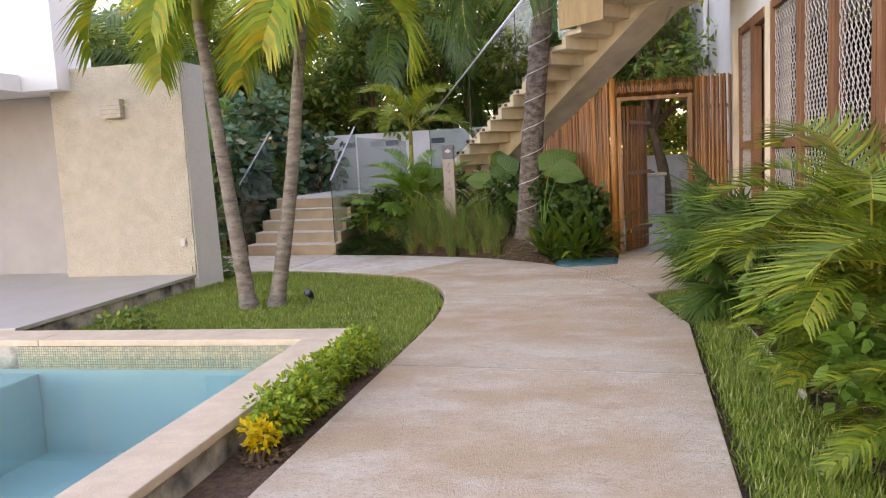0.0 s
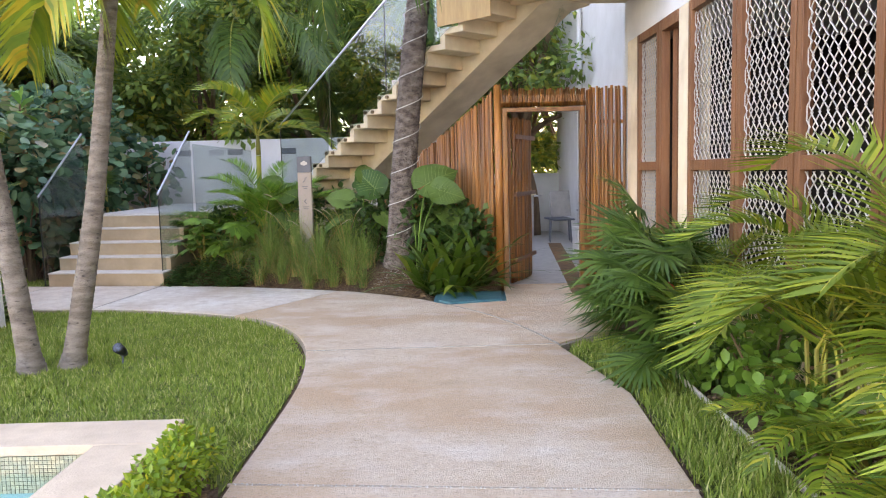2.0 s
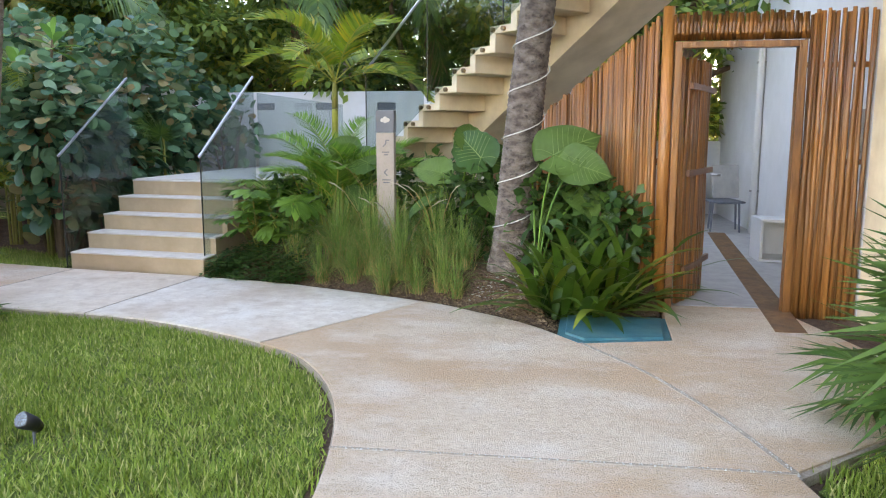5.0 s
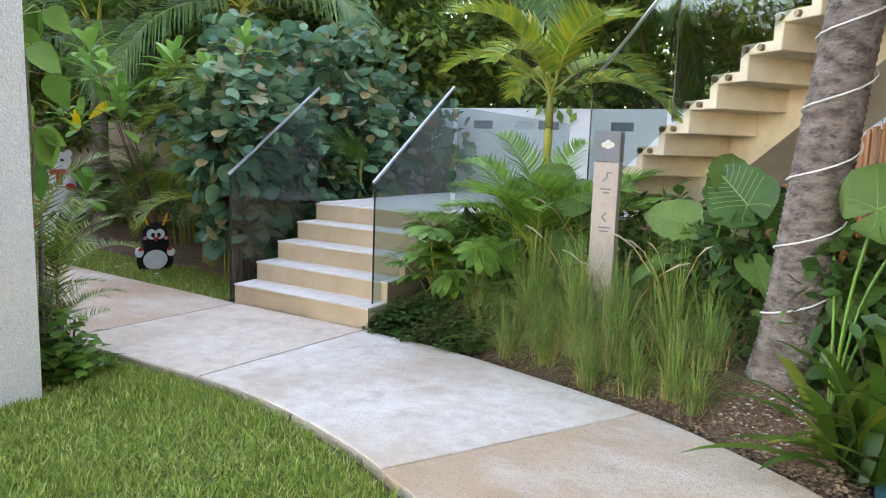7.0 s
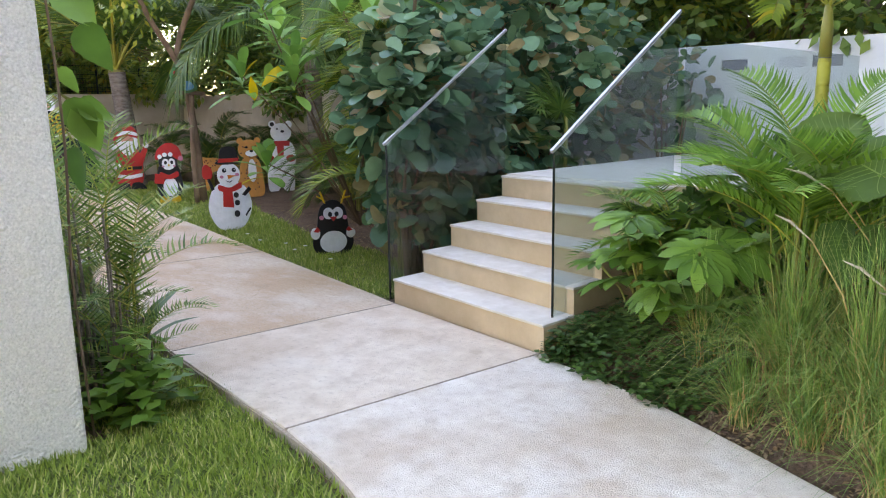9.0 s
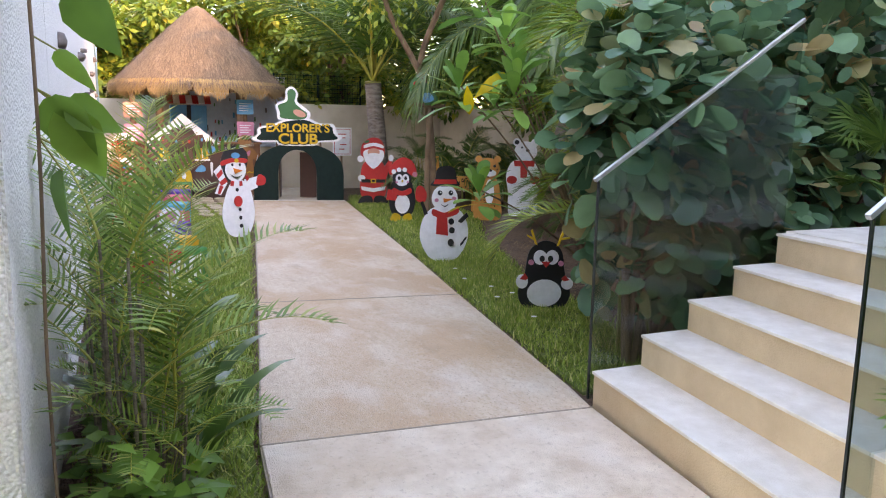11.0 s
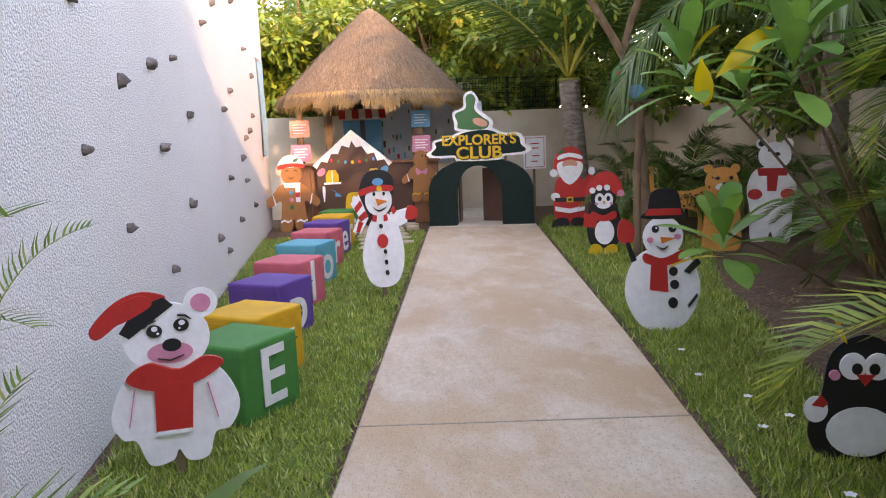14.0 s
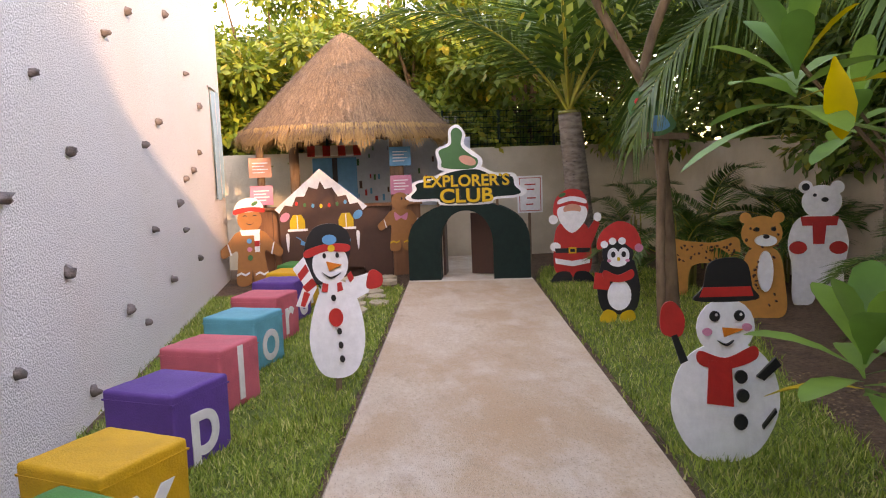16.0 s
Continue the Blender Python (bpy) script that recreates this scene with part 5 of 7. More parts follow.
def tuft(base, n, h, r, material=None, label="tufted fountain grass with fine arching blades", plumes=0):
    """Fine grass tuft: one mesh, its blades past counting."""
    g = Leafage()
    b = Vector(base) + UP * lift(base[0], base[1])
    for i in range(int(n * 0.75)):
        a = rnd(0, 6.283)
        q = h * rnd(0.5, 1.12)
        lean = rnd(0.08, 1.15) ** 1.1
        p0 = b + Vector((random.gauss(0, r) * 0.15, random.gauss(0, r) * 0.15, 0))
        d = Vector((math.cos(a), math.sin(a), 0))
        pts = [p0 + d * (q * 0.85 * lean * s ** 1.35) + UP * (q * (s * (1 - 0.12 * lean) - 0.62 * lean * s ** 3)) for s in (0, 0.25, 0.5, 0.75, 1.0)]
        g.ribbon(pts, [0.0028, 0.0036, 0.0032, 0.0024, 0.0006], Vector((-d.y, d.x, 0)))
    t = thing("fountain_grass", label, "grass", "fountain grasses")
    tagged(g.ob("blades", material or L_REED, t), kind="stuff")
    g = Leafage()
    for i in range(n // 6):
        a, q = rnd(0, 6.283), h * rnd(0.25, 0.6)
        d = Vector((math.cos(a), math.sin(a), 0))
        p0 = b + Vector((random.gauss(0, r) * 0.22, random.gauss(0, r) * 0.22, 0))
        k = rnd(0.1, 0.9)
        g.ribbon([p0 + d * (q * k * s ** 1.5) + UP * (q * (s - 0.4 * k * s * s)) for s in (0, 0.4, 0.75, 1.0)], [0.004, 0.004, 0.003, 0.0006], Vector((-d.y, d.x, 0)))
    tagged(g.ob("dry_blades", M_BLOND, t), "straw-coloured dry blades at the base", kind="stuff")
    for i in range(plumes):
        a = rnd(0, 6.283)
        d = Vector((math.cos(a), math.sin(a), 0))
        pts = [b + d * (0.5 * s ** 1.7) * h + UP * (h * 1.25 * (s - 0.3 * s ** 3)) for s in (0, 0.25, 0.5, 0.75, 0.9, 1.0)]
        st = part("stem", tube(pts[:5], 0.003, 4), M_BLOND, t)
        part("plume", tube(pts[3:], [0.002, 0.0065, 0.0015], 6), M_PLUME, st, "pale feathery seed head")
    return t


for x, y, n, h, r, pl in ((-2.28, 11.38, 420, 0.6, 0.16, 0), (-1.6, 11.08, 380, 0.5, 0.16, 0), (-2.6, 11.46, 380, 0.55, 0.16, 0), (-1.92, 11.16, 420, 0.58, 0.16, 0), (-1.36, 11.02, 420, 0.62, 0.18, 0), (-1.22, 10.9, 260, 0.45, 0.14, 0), (-2.94, 11.76, 420, 0.75, 0.2, 0), (-2.45, 11.6, 900, 1.0, 0.25, 0), (-2.08, 11.42, 900, 0.98, 0.25, 2), (-1.78, 11.28, 800, 0.85, 0.25, 5), (-1.45, 11.32, 900, 0.88, 0.28, 4), (-1.2, 11.2, 420, 0.6, 0.25, 0), (-2.1, 11.85, 600, 1.05, 0.3, 3), (-1.6, 11.75, 700, 1.05, 0.3, 3)):
    tuft((x, y, -0.06), n, h, r, plumes=pl)


def ground_cover(name, pts, n, size, material, label, h=0.12):
    g = Leafage()
    for _ in range(n):
        x, y, r = random.choice(pts)
        a, q = rnd(0, 6.283), rnd(0, 1) ** 0.5 * r
        p = Vector((x + math.cos(a) * q, y + math.sin(a) * q, 0))
        p.z = lift(p.x, p.y) - 0.05 + h * rnd(0.1, 1) * (1 - (q / r) ** 2 * 0.7)
        b = rnd(0, 6.283)
        g.leaf(p, Vector((math.cos(b), math.sin(b), rnd(-0.2, 0.4))), Vector((rnd(-0.5, 0.5), rnd(-0.5, 0.5), 1)), size * rnd(0.6, 1.2), size * 0.6, 0.1, 0.1, ((0, 0.1), (0.4, 1.0), (1, 0)))
    return tagged(g.ob(name, material), label, "plants", "", "stuff")


ground_cover("bed_creeper", [(-3.75, 11.75, 0.22), (-3.4, 11.68, 0.25), (-3.0, 11.55, 0.2), (-3.6, 12.1, 0.3), (-3.72, 11.9, 0.22), (-3.3, 11.8, 0.3), (-2.9, 11.65, 0.25)], 3600, 0.055, L_DEEP, "low dark green creeper along the path edge", 0.26)
ground_cover("bed_litter", [(-1.2, 10.75, 0.4), (-0.85, 10.55, 0.3), (-0.75, 10.45, 0.35), (-0.6, 10.3, 0.3), (-1.1, 10.6, 0.3), (-1.8, 11.1, 0.35), (-2.6, 11.45, 0.3), (1.65, 5, 0.4), (1.65, 6.2, 0.4), (1.6, 3.6, 0.4), (-1.5, 4.5, 0.12), (-1.5, 3.6, 0.12), (-1.5, 5.1, 0.12), (-8.5, 14, 0.9), (-10, 14.6, 0.9), (-7, 13.8, 0.7), (-8.0, 13.2, 0.6), (-9.2, 13.4, 0.6), (-10.8, 13.9, 0.6)], 4200, 0.035, L_LITTER, "dry brown leaf litter and wood chips on the soil", 0.02)
ground_cover("mulch_chips", [(-1.05, 10.62, 0.3), (-0.75, 10.4, 0.3), (-0.6, 10.3, 0.25), (-1.5, 10.95, 0.25), (-1.9, 11.12, 0.2), (-3.0, 11.62, 0.2), (-2.5, 11.4, 0.2), (1.5, 4.9, 0.25), (1.5, 5.6, 0.25), (1.5, 6.3, 0.2)], 2600, 0.03, L_LITTER, "brown wood-chip mulch between the plants", 0.02)
ground_cover("white_pebbles", [(-0.72, 10.72, 0.2), (-0.95, 10.85, 0.15), (1.65, 5.35, 0.25)], 260, 0.03, M_PEB, "white pebbles on the bed", 0.03)
ground_cover("wall_creeper", [(-4.85, 9.55, 0.22), (-4.9, 9.7, 0.2), (-5.2, 9.6, 0.25), (-5.7, 9.6, 0.3), (-6.3, 9.6, 0.3)], 420, 0.13, L_PHILO, "broad-leaved creeper at the foot of the wall", 0.5)


def shrub(name, label, centre, radii, n, size, material, stems=True, aspect=0.55, round_leaf=False, group="shrubs", category="shrub", base=None, lumps=9):
    """A bush: lumpy crown of separate leaves on branching stems."""
    c, R = Vector(centre), Vector(radii)
    c.z += lift(c.x, c.y) * 0.6
    L = []
    for i in range(lumps):
        a, e = i * 2.4 + rnd(-0.4, 0.4), rnd(-0.9, 1.0)
        k = math.sqrt(max(0, 1 - e * e)) * rnd(0.45, 0.75)
        L.append((c + Vector((math.cos(a) * k * R.x, math.sin(a) * k * R.y, e * 0.62 * R.z)), rnd(0.35, 0.6)))
    t = thing(name, label, category, group)
    g = Leafage()
    for i in range(n):
        p0, k = random.choice(L)
        d = Vector((random.gauss(0, 1), random.gauss(0, 1), random.gauss(0, 1) + 0.3)).normalized()
        r = rnd(0.72, 1.05) if random.random() < 0.75 else rnd(0.2, 0.8)
        p = p0 + Vector((d.x * R.x, d.y * R.y, d.z * R.z)) * (k * r)
        if p.z < -0.03:
            continue
        q = size * rnd(0.6, 1.25)
        dr = (d + Vector((random.gauss(0, 0.6), random.gauss(0, 0.6), random.gauss(-0.1, 0.5)))).normalized()
        nn = (d * 0.6 + UP * 0.7 + Vector((random.gauss(0, 0.4), random.gauss(0, 0.4), 0)))
        if round_leaf:
            g.leaf(p, dr, nn, q, q * 1.05, 0.06, 0.15, ((0, 0.35), (0.2, 0.85), (0.5, 1.0), (0.8, 0.78), (1, 0.25)))
        elif size < 0.09:
            g.quad(p, dr, nn, q, q * aspect)
        else:
            g.leaf(p, dr, nn, q, q * aspect, 0.12, 0.2, ((0, 0.1), (0.4, 1.0), (0.75, 0.75), (1, 0)))
    tagged(g.ob("leaves", material, t), kind="stuff")
    if stems:
        b = Vector(base) if base else Vector((c.x, c.y, -0.06))
        for p0, k in L[:6]:
            part("branch", tube(curve([tuple(b + Vector((rnd(-0.05, 0.05), rnd(-0.05, 0.05), 0))), tuple((b + p0) / 2 + Vector((rnd(-0.1, 0.1), rnd(-0.1, 0.1), 0)) * R.x), tuple(p0)], 4), [0.02 * R.z + 0.006] * 5 + [0.01 * R.z + 0.003] * 4, 6), M_BARK, t)
    return t


# clipped shrubs along the pool
for i in range(8):
    s = 1.0 if i else 0.6
    shrub("ficus_shrub", "bright green clipped shrub along the pool rim" if i != 0 else "yellow-leaved young shrub along the pool rim", (-1.50 + rnd(-0.02, 0.02), 3.55 + 0.235 * i, 0.10), (0.14 * s, 0.17 * s, 0.165 * s), 760 if i else 240, 0.042, L_YELLOW if i == 0 else L_FICUS, group="pool shrubs", base=(-1.50, 3.55 + 0.235 * i, -0.06))
shrub("lawn_shrub", "small dark green shrub at the pool edge", (-3.95, 6.15, 0.05), (0.30, 0.2, 0.16), 420, 0.06, L_TREE, group="pool shrubs")
shrub("flower_shrub", "leafy green hibiscus shrub with a red flower", (1.60, 6.1, 0.38), (0.34, 0.42, 0.40), 420, 0.10, L_PHILO, aspect=0.7)
shrub("flower_shrub", "low dark green shrub under the fan palms", (1.52, 6.95, 0.1), (0.26, 0.6, 0.24), 420, 0.10, L_PHILO, aspect=0.7)
shrub("flower_shrub", "low leafy green shrub at the bed edge", (1.5, 5.4, 0.08), (0.2, 0.5, 0.2), 300, 0.09, L_PHILO, aspect=0.7)
shrub("flower_shrub", "leafy dark green shrub in the planting bed", (1.55, 4.2, 0.22), (0.40, 0.5, 0.38), 480, 0.11, L_PHILO, aspect=0.7)
shrub("flower_shrub", "low leafy green shrub in the planting bed", (1.62, 3.4, 0.2), (0.35, 0.6, 0.35), 420, 0.11, L_PHILO, aspect=0.7)
for c, r, n in (((-0.35, 11.2, 0.45), (0.55, 0.35, 0.55), 1000), ((-1.15, 11.6, 0.4), (0.5, 0.3, 0.5), 700), ((0.1, 10.95, 0.4), (0.3, 0.25, 0.5), 400), ((-1.9, 12.25, 0.45), (0.8, 0.45, 0.55), 600), ((-3.0, 12.55, 0.5), (0.7, 0.45, 0.6), 520), ((-1.2, 11.75, 0.4), (0.5, 0.35, 0.45), 380)):
    shrub("bed_shrub", "dark green leafy filler shrub in the planting bed", c, r, n, 0.12, L_DEEP, aspect=0.6, group="bed shrubs")
for p in ((1.62, 4.5, -0.06), (1.64, 5.3, -0.06), (1.62, 3.7, -0.06)):
    clump("areca_palm", "young areca palm drooping over the grass strip", p, F_SMALL, 9, (10, 55), 0.12, (0.6, 0.85), rise=0.25, az=(110, 250))
# sea grape hedge beside the stairs
SG = "tall sea grape bush with round leathery blue-green leaves"
for c, r, n in (((-6.25, 13.15, 1.35), (0.62, 0.9, 1.35), 900), ((-6.3, 14.4, 1.55), (0.75, 0.95, 1.5), 900), ((-6.5, 15.6, 1.6), (0.9, 0.9, 1.5), 800), ((-7.3, 14.0, 1.75), (0.9, 1.0, 1.3), 800), ((-6.1, 12.55, 1.5), (0.5, 0.45, 0.8), 420), ((-5.75, 16.3, 1.5), (0.5, 0.5, 0.75), 200), ((-6.15, 12.75, 0.62), (0.42, 0.42, 0.55), 260)):
    shrub("sea_grape", SG, c, r, int(n * 1.35), 0.16, L_GRAPE, round_leaf=True, group="sea grapes", lumps=14)
clump("areca_palm", A, (-6.35, 12.75, -0.06), F_ARECA, 7, (30, 65), 0.1, (0.55, 0.75), rise=1.75, az=(150, 290))
clump("areca_palm", A, (-7.6, 13.7, -0.06), F_ARECA, 9, (25, 65), 0.12, (0.6, 0.8), rise=1.5, az=(130, 320))
for p, h in (((-5.72, 14.3, 1.0), 0.42),):
    t = thing("fan_palm", "young fan palm against the hedge", "palm", "fan palms")
    for i in range(6):
        place("fan_leaf", random.choice(FAN), t, Vector(p) + UP * rnd(0.0, h), 250 + rnd(-70, 70), rnd(5, 70), rnd(-25, 25), rnd(0.7, 0.95))
    part("stem", tube([(p[0], p[1], -0.06), (p[0], p[1], p[2] + h)], 0.02, 6), M_STALK, t)


def whorl_bush(base, tips, label, stem=0.028):
    """A shrub whose long smooth leaves stand in rosettes at the branch ends; each leaf is a part."""
    t = thing("plumeria", label, "shrub", "rosette-leaved shrubs")
    for tip, n, L, yel in tips:
        b, e = Vector(base), Vector(tip)
        part("branch", tube(curve([tuple(b), tuple(b * 0.4 + e * 0.6 + Vector((rnd(-0.1, 0.1), rnd(-0.1, 0.1), 0.05))), tuple(e)], 5), [stem] * 5 + [stem * 0.6] * 6, 7), M_BARK, t)
        for i in range(n):
            a, el = math.radians(i * 137.5), math.radians(75 - 85 * i / n + rnd(-10, 10))
            g = Leafage()
            d = Vector((math.cos(a) * math.cos(el), math.sin(a) * math.cos(el), math.sin(el)))
            q = L * rnd(0.75, 1.1)
            g.leaf(e - UP * 0.012 * i, d, UP + d * 0.2, q, q * 0.30, 0.10, 0.28, ((0, 0.08), (0.12, 0.2), (0.35, 0.72), (0.6, 1.0), (0.82, 0.85), (0.94, 0.45), (1, 0)))
            g.ob("leaf", L_YELLOW if i in yel else L_PLUM, t)
    return t


plumeria = whorl_bush((-9.0, 14.3, -0.06), [((-8.7, 12.52, 1.82), 17, 0.42, (3, 11)), ((-7.9, 12.65, 1.75), 14, 0.40, ()), ((-8.45, 12.85, 2.25), 15, 0.44, ()), ((-8.0, 12.75, 1.95), 14, 0.44, ()), ((-8.9, 13.1, 2.35), 15, 0.46, (11,)), ((-8.55, 12.68, 0.87), 15, 0.42, (12,)), ((-7.6, 13.1, 2.35), 12, 0.42, ()), ((-9.3, 13.2, 1.7), 12, 0.4, ()), ((-8.2, 12.5, 2.5), 14, 0.45, ())], "shrub with rosettes of long glossy leaves, two of them yellow", 0.013)
for c, d, L, W in (((-8.09, 12.52, 1.80), (0.1, 0.72, 0.66), 0.36, 0.10), ((-8.46, 12.50, 1.68), (0.05, 0.1, -1.0), 0.24, 0.10)):
    g, d = Leafage(), Vector(d).normalized()
    g.leaf(Vector(c) - d * (L / 2), d, Vector((1, -0.35, 0.35)), L, W, 0.12, 0.06, ((0, 0.08), (0.12, 0.3), (0.35, 0.8), (0.6, 1.0), (0.82, 0.75), (0.94, 0.35), (1, 0)))
    ob = g.ob("leaf", L_YELLOW, plumeria)
    ob["label"] = "withered yellow leaf"
whorl_bush((-6.6, 13.0, -0.06), [((-6.5, 12.55, 2.15), 13, 0.4, ()), ((-7.0, 12.6, 2.35), 13, 0.42, ()), ((-6.2, 12.8, 2.5), 12, 0.4, ())], "shrub with rosettes of long glossy leaves over the hedge")
vine = thing("climbing_vine", "climbing vine with broad round leaves on the wall end", "vine")
stem = curve([(-4.76, 9.36, -0.05), (-4.80, 9.35, 0.7), (-4.77, 9.37, 1.4), (-4.84, 9.36, 2.3)], 6)
part("stem", tube(stem, 0.006, 6), M_BARK, vine, smooth=True)
for i in range(13):
    k = rnd(0.7, 1.0)
    p = Vector(stem[int(k * (len(stem) - 1))])
    d = Vector((rnd(-0.7, 0.2), rnd(0.2, 0.7), rnd(-0.6, 0.4))).normalized()
    e = p + d * rnd(0.04, 0.2)
    part("stalk", tube([p, e], 0.003, 5), M_STALK, vine)
    g = Leafage()
    q = rnd(0.15, 0.24) if p.z > 1.2 else rnd(0.08, 0.14)
    g.leaf(e, Vector((rnd(-0.3, 0.5), rnd(0.0, 0.6), rnd(-0.9, -0.1))), Vector((rnd(0.2, 0.9), -0.6, rnd(0.1, 0.8))), q, q * 0.8, 0.16, 0.15, ((0, 0.25), (0.12, 0.75), (0.32, 1.0), (0.6, 0.78), (0.85, 0.34), (1, 0)))
    g.ob("leaf", L_PHILO, vine)

# ---- trees ----
def tree(label, base, height, spread, n, size, material, trunk=0.16, group="garden trees", lumps=26, seed=0, low=0.35, aspect=0.5):
    """A broad-leaved tree: tapered trunk, limbs, crown of leaf clumps with gaps."""
    random.seed(seed)
    t = thing("tree", label, "tree", group)
    b = Vector(base)
    fork = b + Vector((rnd(-0.3, 0.3), rnd(-0.3, 0.3), height * low))
    part("trunk", tube(curve([tuple(b), tuple((b + fork) / 2 + Vector((rnd(-0.12, 0.12), rnd(-0.12, 0.12), 0))), tuple(fork)], 5), [trunk * (1 - 0.05 * i) for i in range(11)], 9), M_BARK, t, smooth=True)
    ends = []
    for i in range(lumps):
        a, k = i * 2.4, math.sqrt((i + 0.5) / lumps)
        z = height * (low + (1 - low) * rnd(0.15, 1.0) * (1 - 0.35 * k))
        ends.append(b + Vector((math.cos(a) * k * spread, math.sin(a) * k * spread, z)))
    for e in ends[:9]:
        m = (fork + e) / 2 + Vector((rnd(-0.2, 0.2), rnd(-0.2, 0.2), 0.15))
        part("limb", tube(curve([tuple(fork), tuple(m), tuple(e)], 4), [trunk * 0.5 * (1 - 0.09 * i) for i in range(9)], 6), M_BARK, t)
    g = Leafage()
    for i in range(n):
        e = random.choice(ends)
        d = Vector((random.gauss(0, 1), random.gauss(0, 1), random.gauss(0.2, 0.8))).normalized()
        p = e + Vector((d.x, d.y, d.z * 0.7)) * (spread * 0.30 * rnd(0.3, 1.05))
        dr = (d + Vector((random.gauss(0, 0.7), random.gauss(0, 0.7), random.gauss(-0.4, 0.5)))).normalized()
        q = size * rnd(0.6, 1.3)
        g.quad(p, dr, d + UP * 0.6, q, q * aspect)
    tagged(g.ob("crown", material, t, False), kind="stuff")
    return t


BT = "dense dark green broad-leaved tree behind the garden wall"
k = 0
# the last one, at x 5.2, is unseen and added to block low sun
for x, y, h, s in ((-14.5, 19.0, 6.5, 2.2), (-11.0, 18.7, 6.0, 2.1), (-8.2, 18.9, 6.6, 2.2), (-5.6, 19.2, 6.2, 2.1), (-3.0, 18.9, 7.0, 2.2), (-0.6, 19.6, 6.8, 2.0), (1.6, 20.5, 6.0, 2.0), (-12.6, 22, 8.5, 2.8), (-7.0, 22.5, 9.0, 3.0), (-2.2, 22.5, 9.0, 3.0), (3.2, 23.5, 8.5, 2.8), (-17.5, 20.5, 7.5, 2.6), (-15.6, 17.9, 6.0, 1.9), (-18.6, 18.3, 6.0, 1.9), (-12.6, 18.2, 6.0, 1.9), (-8.8, 18.0, 6.2, 1.9), (5.2, 19.2, 7.5, 2.4)):
    tree(BT, (x, y, -0.06), h, s, 10500, 0.185, L_TREE, 0.17, "trees behind the wall", 30, 100 + k, low=0.16)
    k += 1
for x, y, h, s in ((-21.5, 8.4, 5.0, 1.8), (-21.2, 10.4, 5.1, 1.8), (-21.6, 12.8, 5.8, 1.9), (-21.0, 15.0, 6.4, 2.0), (-22.5, 17.2, 7.0, 2.1), (-24.5, 9.5, 6.6, 2.4), (-24.5, 12.5, 7.2, 2.5), (-24.5, 15.5, 8.4, 2.5)):
    tree("sunlit yellow-green tree behind the play hut", (x, y, -0.06), h, s, 11000, 0.18, L_SUNNY, 0.13, "trees behind the hut", 30, 140 + k, low=0.25)
    k += 1
tree("dark leafy tree at the end of the yard", (1.75, 17.9, -0.06), 6.6, 2.6, 5200, 0.17, L_TREE, 0.17, "trees behind the wall", 26, 190, low=0.3)
shrub("yard_hedge", "sunlit green hedge behind the low yard wall", (1.1, 19.8, 0.95), (1.2, 0.5, 1.0), 1300, 0.10, L_FICUS)
# distant woods that close the garden
random.seed(77)
g = Leafage()
for i in range(54000):
    u = rnd(0, 1)
    if u < 0.46:
        x, y, zt = rnd(-32, 12), 25 + rnd(0, 3), 8.6
    elif u < 0.70:
        x, y, zt = -20.2 - rnd(0, 1.2), rnd(7, 18), 3.4
    elif u < 0.82:
        x, y = -27 - rnd(0, 2.5), rnd(2, 25)
        zt = 6.4 if y < 14 else 8.0
    else:
        x, y, zt = rnd(-19, -6.7), 17.6 + rnd(0, 0.8), 3.4
    zt *= 0.85 + 0.3 * noise.noise((x * 0.35, y * 0.35, 4))
    z = zt * rnd(0, 1) ** 0.8
    d = Vector((random.gauss(0, 1), random.gauss(0, 1) - 0.4, random.gauss(-0.3, 0.6))).normalized()
    q = rnd(0.18, 0.4) if u < 0.46 or 0.70 < u < 0.82 else rnd(0.12, 0.3)
    g.quad(Vector((x, y, z)), d, Vector((0.4, -1, 0.7)), q, q * 0.6)
tagged(g.ob("distant_woods", L_TREE, None, False), "dense dark green woods beyond the garden", "trees", "", "stuff")
random.seed(11)
# palms on the lawn side of the corridor
palm("palm_tree", "thick-trunked coconut palm with drooping dark fronds", (-16.75, 14.6, -0.06), (-16.85, 14.42, 2.25), 0.19, 0.16, F_COCO, 14, (42, 88), shaft=0.03)
palm("palm_tree", "coconut palm with drooping dark fronds", (-12.6, 16.2, -0.06), (-12.4, 16.0, 3.0), 0.16, 0.12, F_COCO, 14, (-20, 75), shaft=0.25)
palm("palm_tree", "coconut palm with long dark fronds behind the hedge", (-9.0, 16.4, -0.06), (-9.2, 16.2, 3.4), 0.15, 0.11, F_COCO, 14, (-20, 70), shaft=0.25)
palm("palm_tree", "palm with long dark fronds behind the stairs", (-0.2, 18.4, -0.06), (-0.3, 18.3, 4.2), 0.15, 0.11, F_COCO, 15, (-20, 70), shaft=0.25)
palm("palm_tree", "palm with long dark fronds behind the raised terrace", (-4.2, 18.2, -0.06), (-4.3, 18.1, 4.4), 0.15, 0.11, F_COCO, 14, (-20, 70), shaft=0.25)
